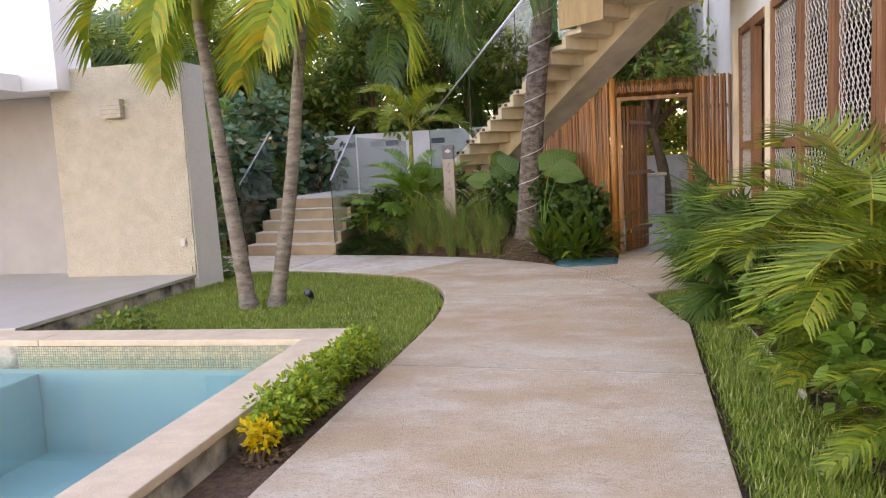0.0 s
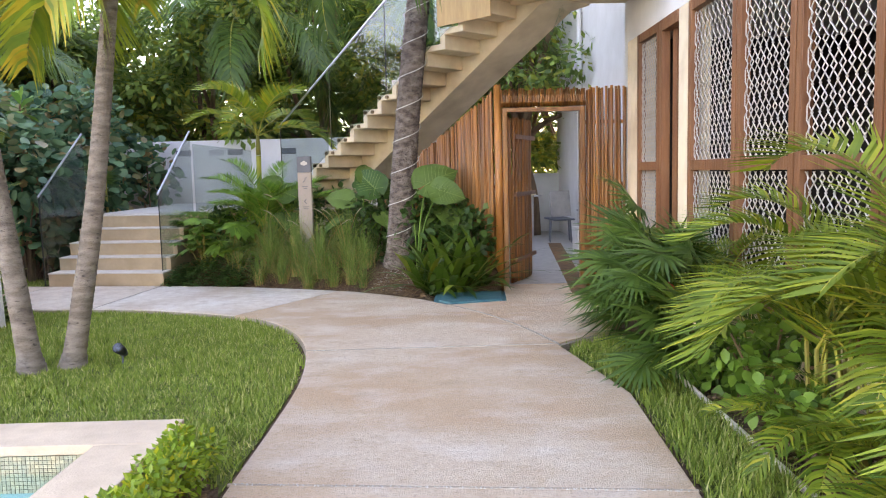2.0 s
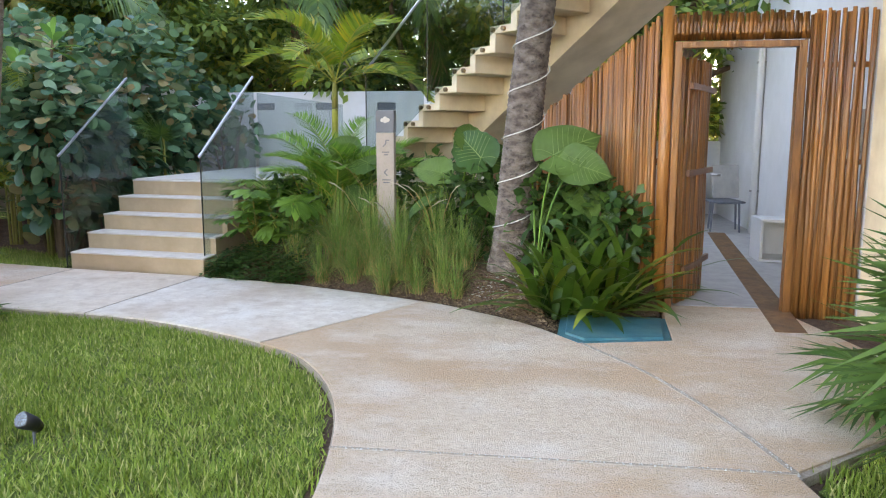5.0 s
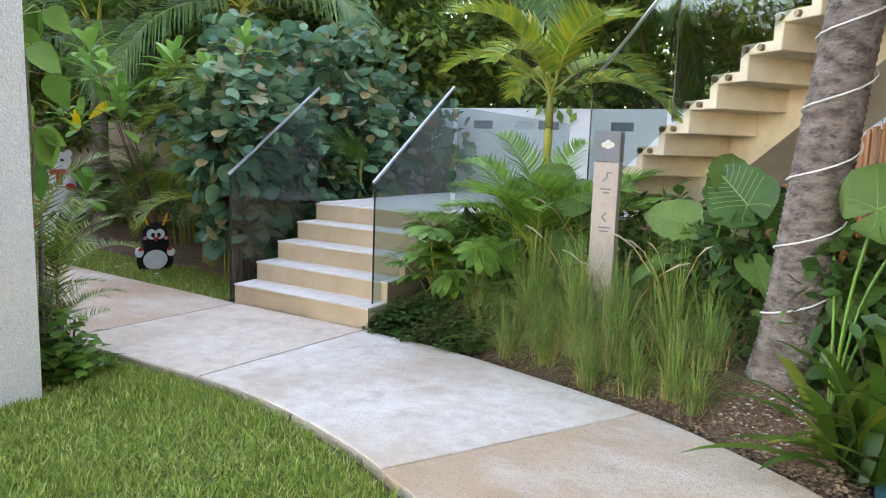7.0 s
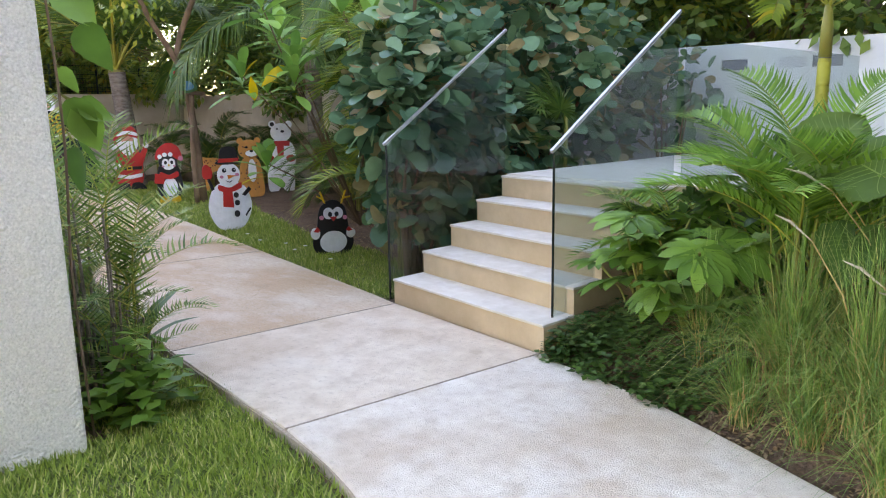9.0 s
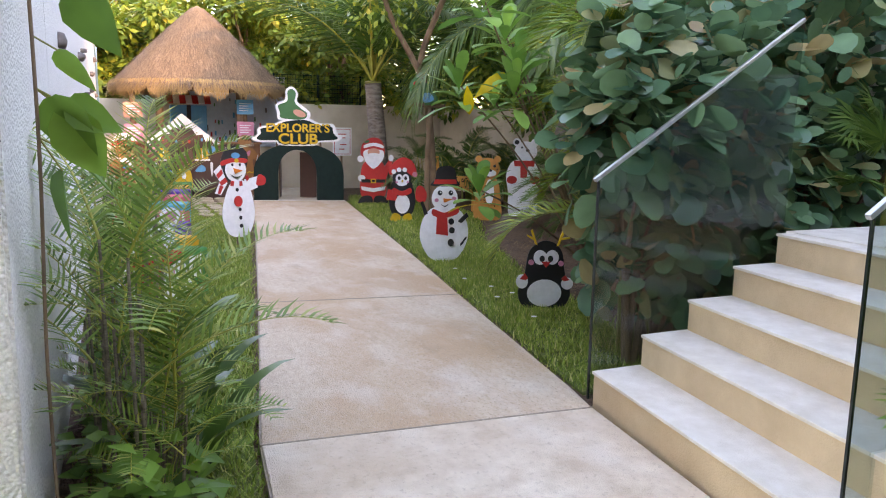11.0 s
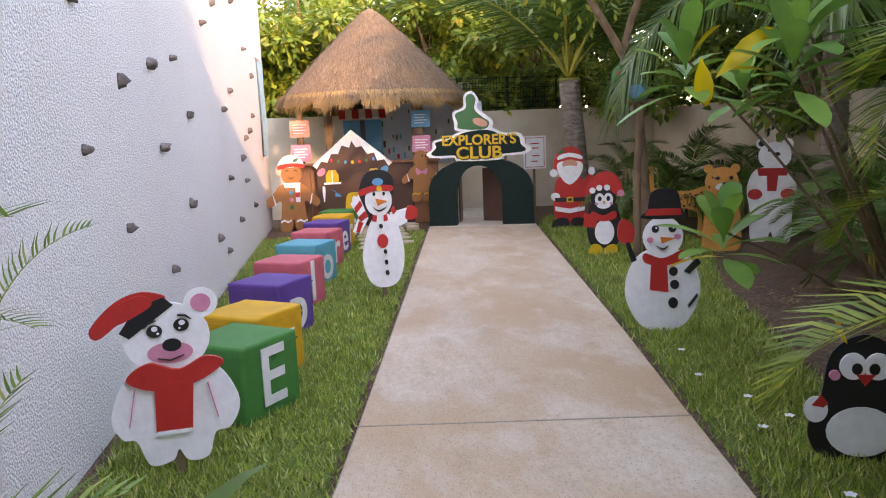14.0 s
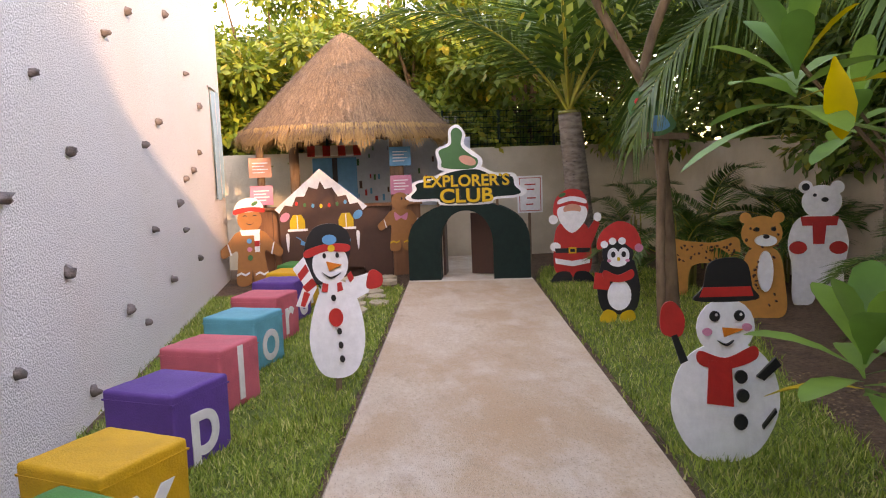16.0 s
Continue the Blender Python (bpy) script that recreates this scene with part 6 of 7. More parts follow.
for p, n, s in (((-15.2, 15.3, -0.06), 16, (0.7, 1.0)), ((-15.1, 16.6, -0.06), 16, (0.8, 1.1)), ((-11.3, 15.9, -0.06), 14, (0.8, 1.1)), ((-10.2, 15.2, -0.06), 12, (0.7, 1.0)), ((-17.6, 15.6, -0.06), 12, (0.6, 0.9)), ((-9.2, 14.9, -0.06), 12, (0.7, 1.0)), ((-16.4, 16.4, -0.06), 14, (0.8, 1.1)), ((-14.8, 16.7, -0.06), 14, (0.8, 1.1)), ((-12.2, 16.6, -0.06), 16, (0.8, 1.1)), ((-10.6, 16.5, -0.06), 16, (0.8, 1.1))):
    clump("areca_palm", "dark feathery palm clump in the shade of the trees", p, F_SHADE, n, (10, 80), 0.15, s, rise=0.6)
tr = thing("tree", "slender forked reddish tree trunk beside the corridor lawn", "tree", "corridor trees")
part("trunk", tube(curve([(-13.0, 14.15, -0.06), (-13.0, 14.06, 1.2), (-13.05, 13.97, 2.0), (-13.0, 13.78, 2.35), (-13.0, 13.35, 3.1), (-12.9, 13.0, 4.2)], 5), [0.066 - 0.0014 * i for i in range(26)], 9), M_BARK, tr, smooth=True)
part("limb", tube(curve([(-13.02, 13.85, 2.25), (-12.95, 13.95, 2.7), (-12.6, 14.2, 3.6), (-12.3, 14.3, 4.6)], 5), 0.045, 7), M_BARK, tr, smooth=True)
g = Leafage()
for i in range(1500):
    e = random.choice(((-12.9, 13.1, 3.7), (-12.4, 14.2, 4.4), (-12.6, 13.6, 3.9), (-13.2, 13.3, 3.3), (-11.8, 13.8, 4.0), (-13.6, 14.4, 4.2)))
    d = Vector((random.gauss(0, 1), random.gauss(0, 1), random.gauss(0, 0.7))).normalized()
    g.quad(Vector(e) + d * rnd(0.2, 0.85), (d + Vector((rnd(-1, 1), rnd(-1, 1), -0.5))).normalized(), d + UP, rnd(0.08, 0.17), 0.07)
tagged(g.ob("crown", L_SUNNY, tr, False), kind="stuff")


# ---- painted cut-out boards ----
def paint(name, c, rough=0.45):
    return mat(name, c, tuple(v * 0.86 for v in c), 14, rough, 0.08, 60)


P_WHITE, P_RED, P_BLACK, P_ORANGE = paint("white_gloss", (0.88, 0.88, 0.88)), paint("red_paint", (0.62, 0.03, 0.025)), paint("black_paint", (0.012, 0.012, 0.014)), paint("orange_paint", (0.80, 0.20, 0.02))
P_PINK, P_YELLOW, P_BROWN, P_DBROWN = paint("pink_paint", (0.72, 0.25, 0.36)), paint("yellow_paint", (0.75, 0.45, 0.02)), paint("ginger_paint", (0.40, 0.16, 0.05)), paint("brown_paint", (0.085, 0.035, 0.022))
P_GREEN, P_TEAL, P_SPOT, P_SKIN = paint("green_paint", (0.03, 0.16, 0.05)), paint("blue_paint", (0.05, 0.32, 0.55)), paint("spot_paint", (0.10, 0.03, 0.01)), paint("peach_paint", (0.70, 0.32, 0.22))
P_DGREEN = mat("dark_green_felt", (0.004, 0.022, 0.017), (0.003, 0.014, 0.012), 12, 0.7, 0.2, 80, gloss=0.25)
P_CAT = paint("tawny_paint", (0.70, 0.29, 0.07))
PAINTS = [P_WHITE, P_RED, P_BLACK, P_ORANGE, P_PINK, P_YELLOW, P_BROWN, P_DBROWN, P_GREEN, P_TEAL, P_SPOT, P_SKIN, P_DGREEN, M_BARK, P_CAT]
WHITE, RED, BLACK, ORANGE, PINK, YELLOW, BROWN, DBROWN, GREEN, TEAL, SPOT, SKIN, DGREEN, BARK, CAT = range(15)


def ell(x, y, rx, ry, rot=0.0, n=22):
    c, s = math.cos(radians(rot)), math.sin(radians(rot))
    return [(x + rx * math.cos(a) * c - ry * math.sin(a) * s, y + rx * math.cos(a) * s + ry * math.sin(a) * c) for a in (2 * math.pi * k / n for k in range(n))]


def blob(*pts):
    """A smooth closed outline through points."""
    p = list(pts)
    c = curve(p[-2:] + p + p[:2], 5)
    return c[10:10 + 5 * len(p)]


def cutout(name, label, shapes, m, category="cutout", group="painted cut-out figures", stake=0.0):
    """A flat painted board: shapes of (paint, outline[, is the board itself]); each coat lies a little proud. Faces local +x."""
    v, f, mi = [], [], []
    layer = 0
    for s in shapes:
        col, poly, solid = s[0], s[1], len(s) > 2
        layer += 0 if solid else 1
        x0, x1 = (-0.012, 0.0) if solid else (0.0, 0.004 + 0.0011 * layer)
        if solid:
            x1 = min(0.0036, 0.0003 * len(v) / 40)
        o, n = len(v), len(poly)
        v += [(x0, a, b) for a, b in poly] + [(x1, a, b) for a, b in poly]
        f += [tuple(range(o + n, o + 2 * n))] + ([tuple(range(o + n - 1, o - 1, -1))] if solid else [])
        mi += [col] + ([WHITE] if solid else [])
        for i in range(n):
            f.append((o + i, o + (i + 1) % n, o + n + (i + 1) % n, o + n + i))
            mi.append(col)
    if stake:
        o = len(v)
        v += [(a, b, c) for a in (-0.035, -0.0125) for b in (-0.02, 0.02) for c in (-0.08, stake)]
        f += [(o, o + 1, o + 3, o + 2), (o + 4, o + 6, o + 7, o + 5), (o, o + 4, o + 5, o + 1), (o + 2, o + 3, o + 7, o + 6), (o, o + 2, o + 6, o + 4), (o + 1, o + 5, o + 7, o + 3)]
        mi += [BARK] * 6
    ob = lists(name, v, f, PAINTS, None, False, mi)
    ob.matrix_world = m
    return tagged(ob, label, category, group)


def stands(x, y, yaw, z=-0.045):
    return pose(x, y, z, 0, 0, yaw)


B = True
# white bear
cutout("bear_cutout", "white painted bear cut-out with a red scarf and hat", [
    (WHITE, blob((-0.13, 0.08), (-0.03, 0.09), (0.0, 0.14), (0.04, 0.08), (0.13, 0.09), (0.17, 0.2), (0.24, 0.22), (0.29, 0.34), (0.22, 0.5), (0.1, 0.55), (-0.1, 0.55), (-0.22, 0.48), (-0.28, 0.32), (-0.24, 0.22), (-0.18, 0.2)), B),
    (WHITE, ell(-0.01, 0.68, 0.19, 0.165), B), (WHITE, ell(0.15, 0.83, 0.075, 0.07), B), (RED, blob((-0.18, 0.78), (-0.30, 0.70), (-0.33, 0.75), (-0.22, 0.86), (-0.10, 0.90), (0.0, 0.86)), B),
    (PINK, ell(0.15, 0.83, 0.045, 0.042)), (BLACK, [(-0.21, 0.72), (-0.17, 0.69), (0.03, 0.83), (-0.01, 0.87), (-0.13, 0.83)]), (RED, blob((-0.16, 0.78), (-0.24, 0.76), (-0.2, 0.85), (-0.10, 0.885), (-0.06, 0.84))),
    (PINK, ell(0.0, 0.61, 0.10, 0.05)), (BLACK, ell(0.01, 0.645, 0.042, 0.03)), (BLACK, ell(-0.06, 0.715, 0.034, 0.029)), (BLACK, ell(0.058, 0.735, 0.034, 0.029)), (WHITE, ell(-0.058, 0.727, 0.014, 0.012)), (WHITE, ell(0.062, 0.747, 0.014, 0.012)), (WHITE, ell(-0.045, 0.705, 0.006, 0.005)), (WHITE, ell(0.05, 0.722, 0.006, 0.005)), (BLACK, [(-0.105, 0.735), (-0.085, 0.758), (-0.05, 0.768), (-0.05, 0.763), (-0.082, 0.752), (-0.10, 0.733)]), (BLACK, [(0.045, 0.785), (0.08, 0.782), (0.105, 0.76), (0.10, 0.759), (0.078, 0.776), (0.045, 0.780)]), (BLACK, [(-0.055, 0.592), (0.0, 0.578), (0.06, 0.598), (0.06, 0.594), (0.0, 0.573), (-0.055, 0.588)]),
    (RED, blob((-0.2, 0.50), (-0.10, 0.57), (0.03, 0.53), (0.15, 0.58), (0.23, 0.54), (0.1, 0.46), (-0.08, 0.44))), (RED, [(-0.08, 0.47), (0.09, 0.47), (0.07, 0.24), (-0.09, 0.24)]), (WHITE, [(-0.085, 0.245), (0.068, 0.245), (0.068, 0.225), (-0.088, 0.225)]), (PINK, [(0.15, 0.45), (0.155, 0.45), (0.19, 0.28), (0.185, 0.28)]), (PINK, [(-0.17, 0.45), (-0.165, 0.45), (-0.20, 0.28), (-0.205, 0.28)])],
    stands(-8.07, 9.80, 8) @ Matrix.Scale(0.97, 4), stake=0.3)
# snowman with top hat
cutout("snowman_cutout", "white painted snowman cut-out with a black hat and red scarf", [
    (WHITE, blob((0.0, 0.0), (0.18, 0.06), (0.29, 0.28), (0.25, 0.50), (0.12, 0.62), (-0.12, 0.62), (-0.25, 0.50), (-0.29, 0.28), (-0.18, 0.06)), B), (WHITE, ell(0.0, 0.72, 0.155, 0.15), B), (BLACK, blob((-0.16, 0.86), (0.16, 0.86), (0.14, 0.93), (0.11, 1.05), (0.02, 1.08), (-0.09, 1.05), (-0.12, 0.93)), B), (RED, blob((-0.34, 0.70), (-0.24, 0.68), (-0.22, 0.78), (-0.28, 0.86), (-0.34, 0.83)), B), (BLACK, [(-0.29, 0.68), (-0.26, 0.69), (-0.2, 0.55), (-0.24, 0.53)], B),
    (RED, [(-0.14, 0.88), (0.145, 0.88), (0.13, 0.93), (-0.12, 0.93)]), (RED, blob((-0.14, 0.60), (0.0, 0.56), (0.15, 0.62), (0.16, 0.55), (0.0, 0.50), (-0.14, 0.53))), (RED, [(-0.09, 0.55), (0.03, 0.54), (0.045, 0.30), (-0.10, 0.32)]), (ORANGE, [(-0.02, 0.72), (0.10, 0.71), (-0.01, 0.67)]),
    (BLACK, ell(-0.06, 0.78, 0.028, 0.028)), (BLACK, ell(0.07, 0.78, 0.028, 0.028)), (WHITE, ell(-0.053, 0.788, 0.008, 0.008)), (WHITE, ell(0.077, 0.788, 0.008, 0.008)), (PINK, ell(-0.10, 0.70, 0.025, 0.02)), (PINK, ell(0.11, 0.72, 0.025, 0.02)), (BLACK, ell(0.08, 0.46, 0.033, 0.035)), (BLACK, ell(0.09, 0.36, 0.033, 0.035)), (BLACK, ell(0.08, 0.22, 0.036, 0.042)), (BLACK, [(0.16, 0.46), (0.26, 0.56), (0.29, 0.52), (0.20, 0.44)]), (BLACK, [(0.2, 0.18), (0.27, 0.27), (0.265, 0.29), (0.195, 0.2)]), (BLACK, blob((-0.05, 0.655), (0.0, 0.635), (0.04, 0.655), (0.0, 0.625)))],
    stands(-9.83, 12.90, -12) @ Matrix.Diagonal((1, 0.93, 0.98, 1)))
# tall snowman
cutout("snowman_cutout", "tall white painted snowman cut-out with a striped scarf", [
    (WHITE, blob((0.02, 0.10), (0.14, 0.16), (0.20, 0.36), (0.17, 0.62), (0.08, 0.78), (-0.06, 0.78), (-0.15, 0.60), (-0.19, 0.36), (-0.12, 0.15)), B), (BLACK, blob((-0.17, 0.80), (-0.20, 1.0), (-0.13, 1.17), (0.02, 1.20), (0.12, 1.12), (0.11, 0.95), (0.0, 0.80)), B), (WHITE, ell(-0.02, 0.92, 0.125, 0.145), B), (WHITE, [(0.08, 0.80), (0.26, 0.84), (0.24, 0.70), (0.1, 0.64)], B), (RED, blob((0.23, 0.73), (0.33, 0.74), (0.34, 0.82), (0.28, 0.86), (0.24, 0.83)), B), (WHITE, [(-0.28, 0.90), (-0.20, 0.98), (-0.12, 0.76), (-0.20, 0.62), (-0.27, 0.64), (-0.21, 0.78)], B),
    (RED, [(-0.25, 0.86), (-0.19, 0.93), (-0.17, 0.88), (-0.23, 0.81)]), (RED, [(-0.22, 0.77), (-0.15, 0.83), (-0.12, 0.78), (-0.19, 0.73)]), (RED, [(-0.24, 0.64), (-0.21, 0.63), (-0.17, 0.72), (-0.21, 0.74)]), (RED, [(-0.08, 0.79), (-0.04, 0.78), (-0.05, 0.72), (-0.09, 0.73)]), (RED, [(0.02, 0.78), (0.05, 0.79), (0.06, 0.73), (0.02, 0.72)]), (RED, [(0.09, 0.83), (0.12, 0.86), (0.14, 0.81), (0.11, 0.78)]), (RED, blob((-0.19, 1.02), (-0.05, 1.06), (0.11, 1.05), (0.1, 1.0), (-0.05, 1.01), (-0.18, 0.97))), (TEAL, ell(-0.02, 1.09, 0.05, 0.035)), (YELLOW, ell(-0.01, 1.03, 0.025, 0.025)),
    (BLACK, ell(-0.06, 0.98, 0.012, 0.018)), (BLACK, ell(0.03, 0.98, 0.012, 0.018)), (ORANGE, [(-0.05, 0.94), (0.06, 0.91), (-0.03, 0.87)]), (BLACK, blob((-0.08, 0.865), (-0.02, 0.83), (0.05, 0.855), (-0.02, 0.815))), (RED, ell(0.0, 0.54, 0.05, 0.065)), (BLACK, ell(-0.01, 0.68, 0.017, 0.022)), (BLACK, ell(0.02, 0.44, 0.016, 0.022)), (BLACK, ell(0.025, 0.34, 0.016, 0.024)), (BLACK, ell(0.03, 0.24, 0.018, 0.024))],
    stands(-11.65, 10.97, 5), stake=0.4)
# penguin with twig antlers
cutout("penguin_cutout", "round black and white painted penguin cut-out with antlers", [
    (BLACK, blob((0.0, 0.0), (0.16, 0.02), (0.22, 0.14), (0.17, 0.30), (0.13, 0.50), (0.0, 0.58), (-0.13, 0.50), (-0.17, 0.30), (-0.22, 0.14), (-0.16, 0.02)), B), (YELLOW, [(-0.09, 0.55), (-0.07, 0.54), (-0.115, 0.67), (-0.13, 0.66)], B), (YELLOW, [(0.09, 0.53), (0.11, 0.54), (0.16, 0.67), (0.14, 0.67)], B), (YELLOW, [(-0.10, 0.58), (-0.10, 0.60), (-0.16, 0.63), (-0.16, 0.615)], B), (YELLOW, [(0.12, 0.58), (0.13, 0.60), (0.20, 0.61), (0.20, 0.595)], B),
    (WHITE, ell(0.0, 0.14, 0.145, 0.115)), (WHITE, ell(-0.19, 0.24, 0.05, 0.06)), (WHITE, ell(0.19, 0.22, 0.05, 0.05)), (RED, [(-0.21, 0.26), (-0.17, 0.31), (-0.14, 0.27), (-0.16, 0.25)]), (RED, [(0.21, 0.25), (0.17, 0.29), (0.14, 0.26), (0.16, 0.24)]), (WHITE, ell(-0.045, 0.44, 0.055, 0.06)), (WHITE, ell(0.055, 0.44, 0.055, 0.06)), (BLACK, ell(-0.03, 0.43, 0.022, 0.026)), (BLACK, ell(0.04, 0.43, 0.022, 0.026)), (RED, [(-0.035, 0.405), (0.045, 0.405), (0.005, 0.355)]), (PINK, ell(-0.12, 0.40, 0.022, 0.022)), (PINK, ell(0.13, 0.39, 0.022, 0.022))],
    stands(-7.55, 12.80, -18))
# penguin with bobble hat
cutout("penguin_cutout", "black and white painted penguin cut-out with a red bobble hat", [
    (BLACK, blob((0.0, 0.08), (0.16, 0.12), (0.21, 0.32), (0.17, 0.55), (0.12, 0.62), (-0.12, 0.62), (-0.17, 0.55), (-0.2, 0.32), (-0.15, 0.12)), B), (BLACK, ell(0.0, 0.68, 0.15, 0.15), B), (RED, blob((-0.19, 0.72), (-0.16, 0.88), (0.0, 0.99), (0.16, 0.93), (0.23, 0.75), (0.17, 0.70), (0.0, 0.80)), B), (YELLOW, blob((-0.18, 0.02), (-0.05, 0.0), (-0.02, 0.09), (-0.12, 0.13)), B), (YELLOW, blob((0.03, 0.0), (0.16, 0.03), (0.13, 0.12), (0.03, 0.09)), B), (RED, [(-0.22, 0.50), (-0.08, 0.48), (-0.08, 0.32), (-0.24, 0.34)], B),
    (WHITE, ell(0.01, 0.27, 0.115, 0.15)), (WHITE, ell(-0.045, 0.66, 0.055, 0.075)), (WHITE, ell(0.055, 0.66, 0.055, 0.075)), (WHITE, ell(0.0, 0.60, 0.085, 0.05)), (BLACK, ell(-0.045, 0.67, 0.022, 0.03)), (BLACK, ell(0.055, 0.67, 0.022, 0.03)), (YELLOW, ell(0.005, 0.625, 0.015, 0.02)), (PINK, ell(-0.085, 0.61, 0.02, 0.015)), (PINK, ell(0.09, 0.61, 0.02, 0.015)), (WHITE, ell(-0.13, 0.77, 0.035, 0.035)), (WHITE, ell(-0.05, 0.80, 0.035, 0.035)), (WHITE, ell(0.04, 0.80, 0.035, 0.035)), (PINK, ell(0.20, 0.73, 0.04, 0.04)), (RED, blob((-0.13, 0.52), (0.0, 0.47), (0.13, 0.52), (0.14, 0.44), (0.0, 0.40), (-0.14, 0.44)))],
    stands(-13.27, 13.70, -12))
# plain red-and-white winter figure
cutout("winter_figure_cutout", "red and white painted winter figure cut-out on a stake", [
    (RED, blob((-0.2, 0.12), (0.2, 0.12), (0.24, 0.5), (0.16, 0.78), (-0.16, 0.78), (-0.24, 0.5)), B), (BLACK, blob((-0.28, 0.0), (-0.03, 0.02), (-0.04, 0.14), (-0.2, 0.14)), B), (BLACK, blob((0.03, 0.02), (0.28, 0.0), (0.2, 0.14), (0.04, 0.14)), B), (RED, [(0.14, 0.6), (0.30, 0.84), (0.36, 0.78), (0.24, 0.48)], B), (WHITE, ell(0.33, 0.86, 0.05, 0.06), B), (RED, blob((-0.2, 0.86), (-0.22, 1.08), (-0.08, 1.22), (0.1, 1.22), (0.19, 1.1), (0.18, 0.9)), B), (WHITE, ell(-0.24, 0.84, 0.06, 0.06), B), (WHITE, ell(-0.22, 0.48, 0.07, 0.06), B),
    (WHITE, blob((-0.16, 1.0), (0.17, 1.0), (0.17, 0.82), (0.0, 0.66), (-0.16, 0.82))), (SKIN, ell(0.005, 0.97, 0.115, 0.07)), (WHITE, blob((-0.17, 1.04), (0.0, 1.08), (0.18, 1.04), (0.17, 1.10), (0.0, 1.14), (-0.16, 1.10))), (WHITE, ell(0.005, 0.915, 0.12, 0.035)), (BLACK, [(-0.23, 0.46), (0.23, 0.46), (0.22, 0.40), (-0.22, 0.40)]), (YELLOW, [(-0.05, 0.47), (0.05, 0.47), (0.05, 0.39), (-0.05, 0.39)]), (BLACK, [(-0.03, 0.45), (0.03, 0.45), (0.03, 0.41), (-0.03, 0.41)]), (WHITE, [(-0.23, 0.33), (0.0, 0.29), (0.23, 0.33), (0.22, 0.26), (0.0, 0.22), (-0.22, 0.26)]), (GREEN, ell(-0.12, 1.16, 0.05, 0.025, 20))],
    stands(-15.85, 14.10, -14), stake=0.5)


def ginger(m, label, hat):
    sh = [(BROWN, ell(0, 0.92, 0.17, 0.17), B), (BROWN, blob((-0.16, 0.76), (0.16, 0.76), (0.30, 0.62), (0.44, 0.48), (0.38, 0.38), (0.20, 0.48), (0.2, 0.28), (0.22, 0.0), (0.04, 0.0), (0.0, 0.2), (-0.04, 0.0), (-0.22, 0.0), (-0.2, 0.28), (-0.2, 0.48), (-0.38, 0.38), (-0.44, 0.48), (-0.30, 0.62)), B)]
    if hat:
        sh += [(WHITE, blob((-0.19, 1.04), (-0.12, 1.2), (0.1, 1.22), (0.19, 1.06)), B), (RED, blob((-0.2, 1.0), (0.0, 1.04), (0.2, 1.02), (0.2, 1.08), (0.0, 1.10), (-0.2, 1.07))), (GREEN, ell(0.08, 1.15, 0.05, 0.025, 30)), (WHITE, [(-0.14, 0.78), (0.14, 0.78), (0.12, 0.70), (-0.12, 0.70)]), (WHITE, [(0.05, 0.72), (0.13, 0.72), (0.12, 0.46), (0.05, 0.46)]), (RED, [(0.05, 0.62), (0.125, 0.62), (0.12, 0.54), (0.05, 0.54)]), (TEAL, ell(-0.02, 0.62, 0.035, 0.035)), (PINK, ell(-0.02, 0.50, 0.035, 0.035)), (GREEN, ell(-0.02, 0.38, 0.035, 0.04)), (BLACK, blob((-0.1, 0.97), (-0.06, 0.99), (-0.03, 0.97), (-0.06, 0.975))), (BLACK, blob((0.04, 0.97), (0.07, 0.99), (0.11, 0.97), (0.07, 0.975))), (BLACK, blob((-0.06, 0.88), (0.0, 0.85), (0.06, 0.88), (0.0, 0.86)))]
    else:
        sh += [(PINK, blob((-0.12, 0.72), (0.0, 0.64), (0.13, 0.70), (0.1, 0.56), (0.0, 0.60), (-0.1, 0.56))), (BLACK, ell(0.03, 0.97, 0.015, 0.03)), (BLACK, ell(0.10, 0.97, 0.015, 0.03))]
    for x0 in (-0.13, 0.13):
        sh.append((WHITE if hat else YELLOW, [(x0 - 0.09, 0.12), (x0 - 0.03, 0.15), (x0 + 0.03, 0.12), (x0 + 0.09, 0.15), (x0 + 0.09, 0.18), (x0 + 0.03, 0.15), (x0 - 0.03, 0.18), (x0 - 0.09, 0.15)]))
    for s in (-1, 1):
        sh.append((WHITE, [(s * 0.31, 0.58), (s * 0.33, 0.60), (s * 0.29, 0.42), (s * 0.27, 0.43)]))
    return cutout("gingerbread_cutout", label, sh, m)


ginger(stands(-17.35, 9.85, 0, -0.03) @ Matrix.Scale(1.0, 4), "brown painted gingerbread figure cut-out with a red-brimmed hat", True)
ginger(pose(-17.53, 12.02, 0.34, 0, 0, 0) @ Matrix.Scale(0.78, 4), "brown painted gingerbread figure fixed to the counter", False)
# spotted cats
random.seed(21)
cat_sp = [(SPOT, ell(rnd(-0.42, 0.25), rnd(0.42, 0.62), rnd(0.012, 0.022), rnd(0.008, 0.015), rnd(0, 180), 8)) for _ in range(34)]
cutout("jaguar_cutout", "orange painted spotted cat cut-out standing in the shade", [
    (CAT, blob((-0.5, 0.68), (-0.3, 0.66), (0.0, 0.64), (0.25, 0.70), (0.3, 0.55), (0.26, 0.3), (0.27, 0.0), (0.14, 0.0), (0.12, 0.34), (-0.25, 0.36), (-0.32, 0.0), (-0.46, 0.0), (-0.46, 0.4)), B), (CAT, [(-0.54, 0.66), (-0.46, 0.66), (-0.48, 1.0), (-0.56, 1.0)], B)] + cat_sp, stands(-14.35, 15.28, -20) @ Matrix.Scale(0.95, 4))
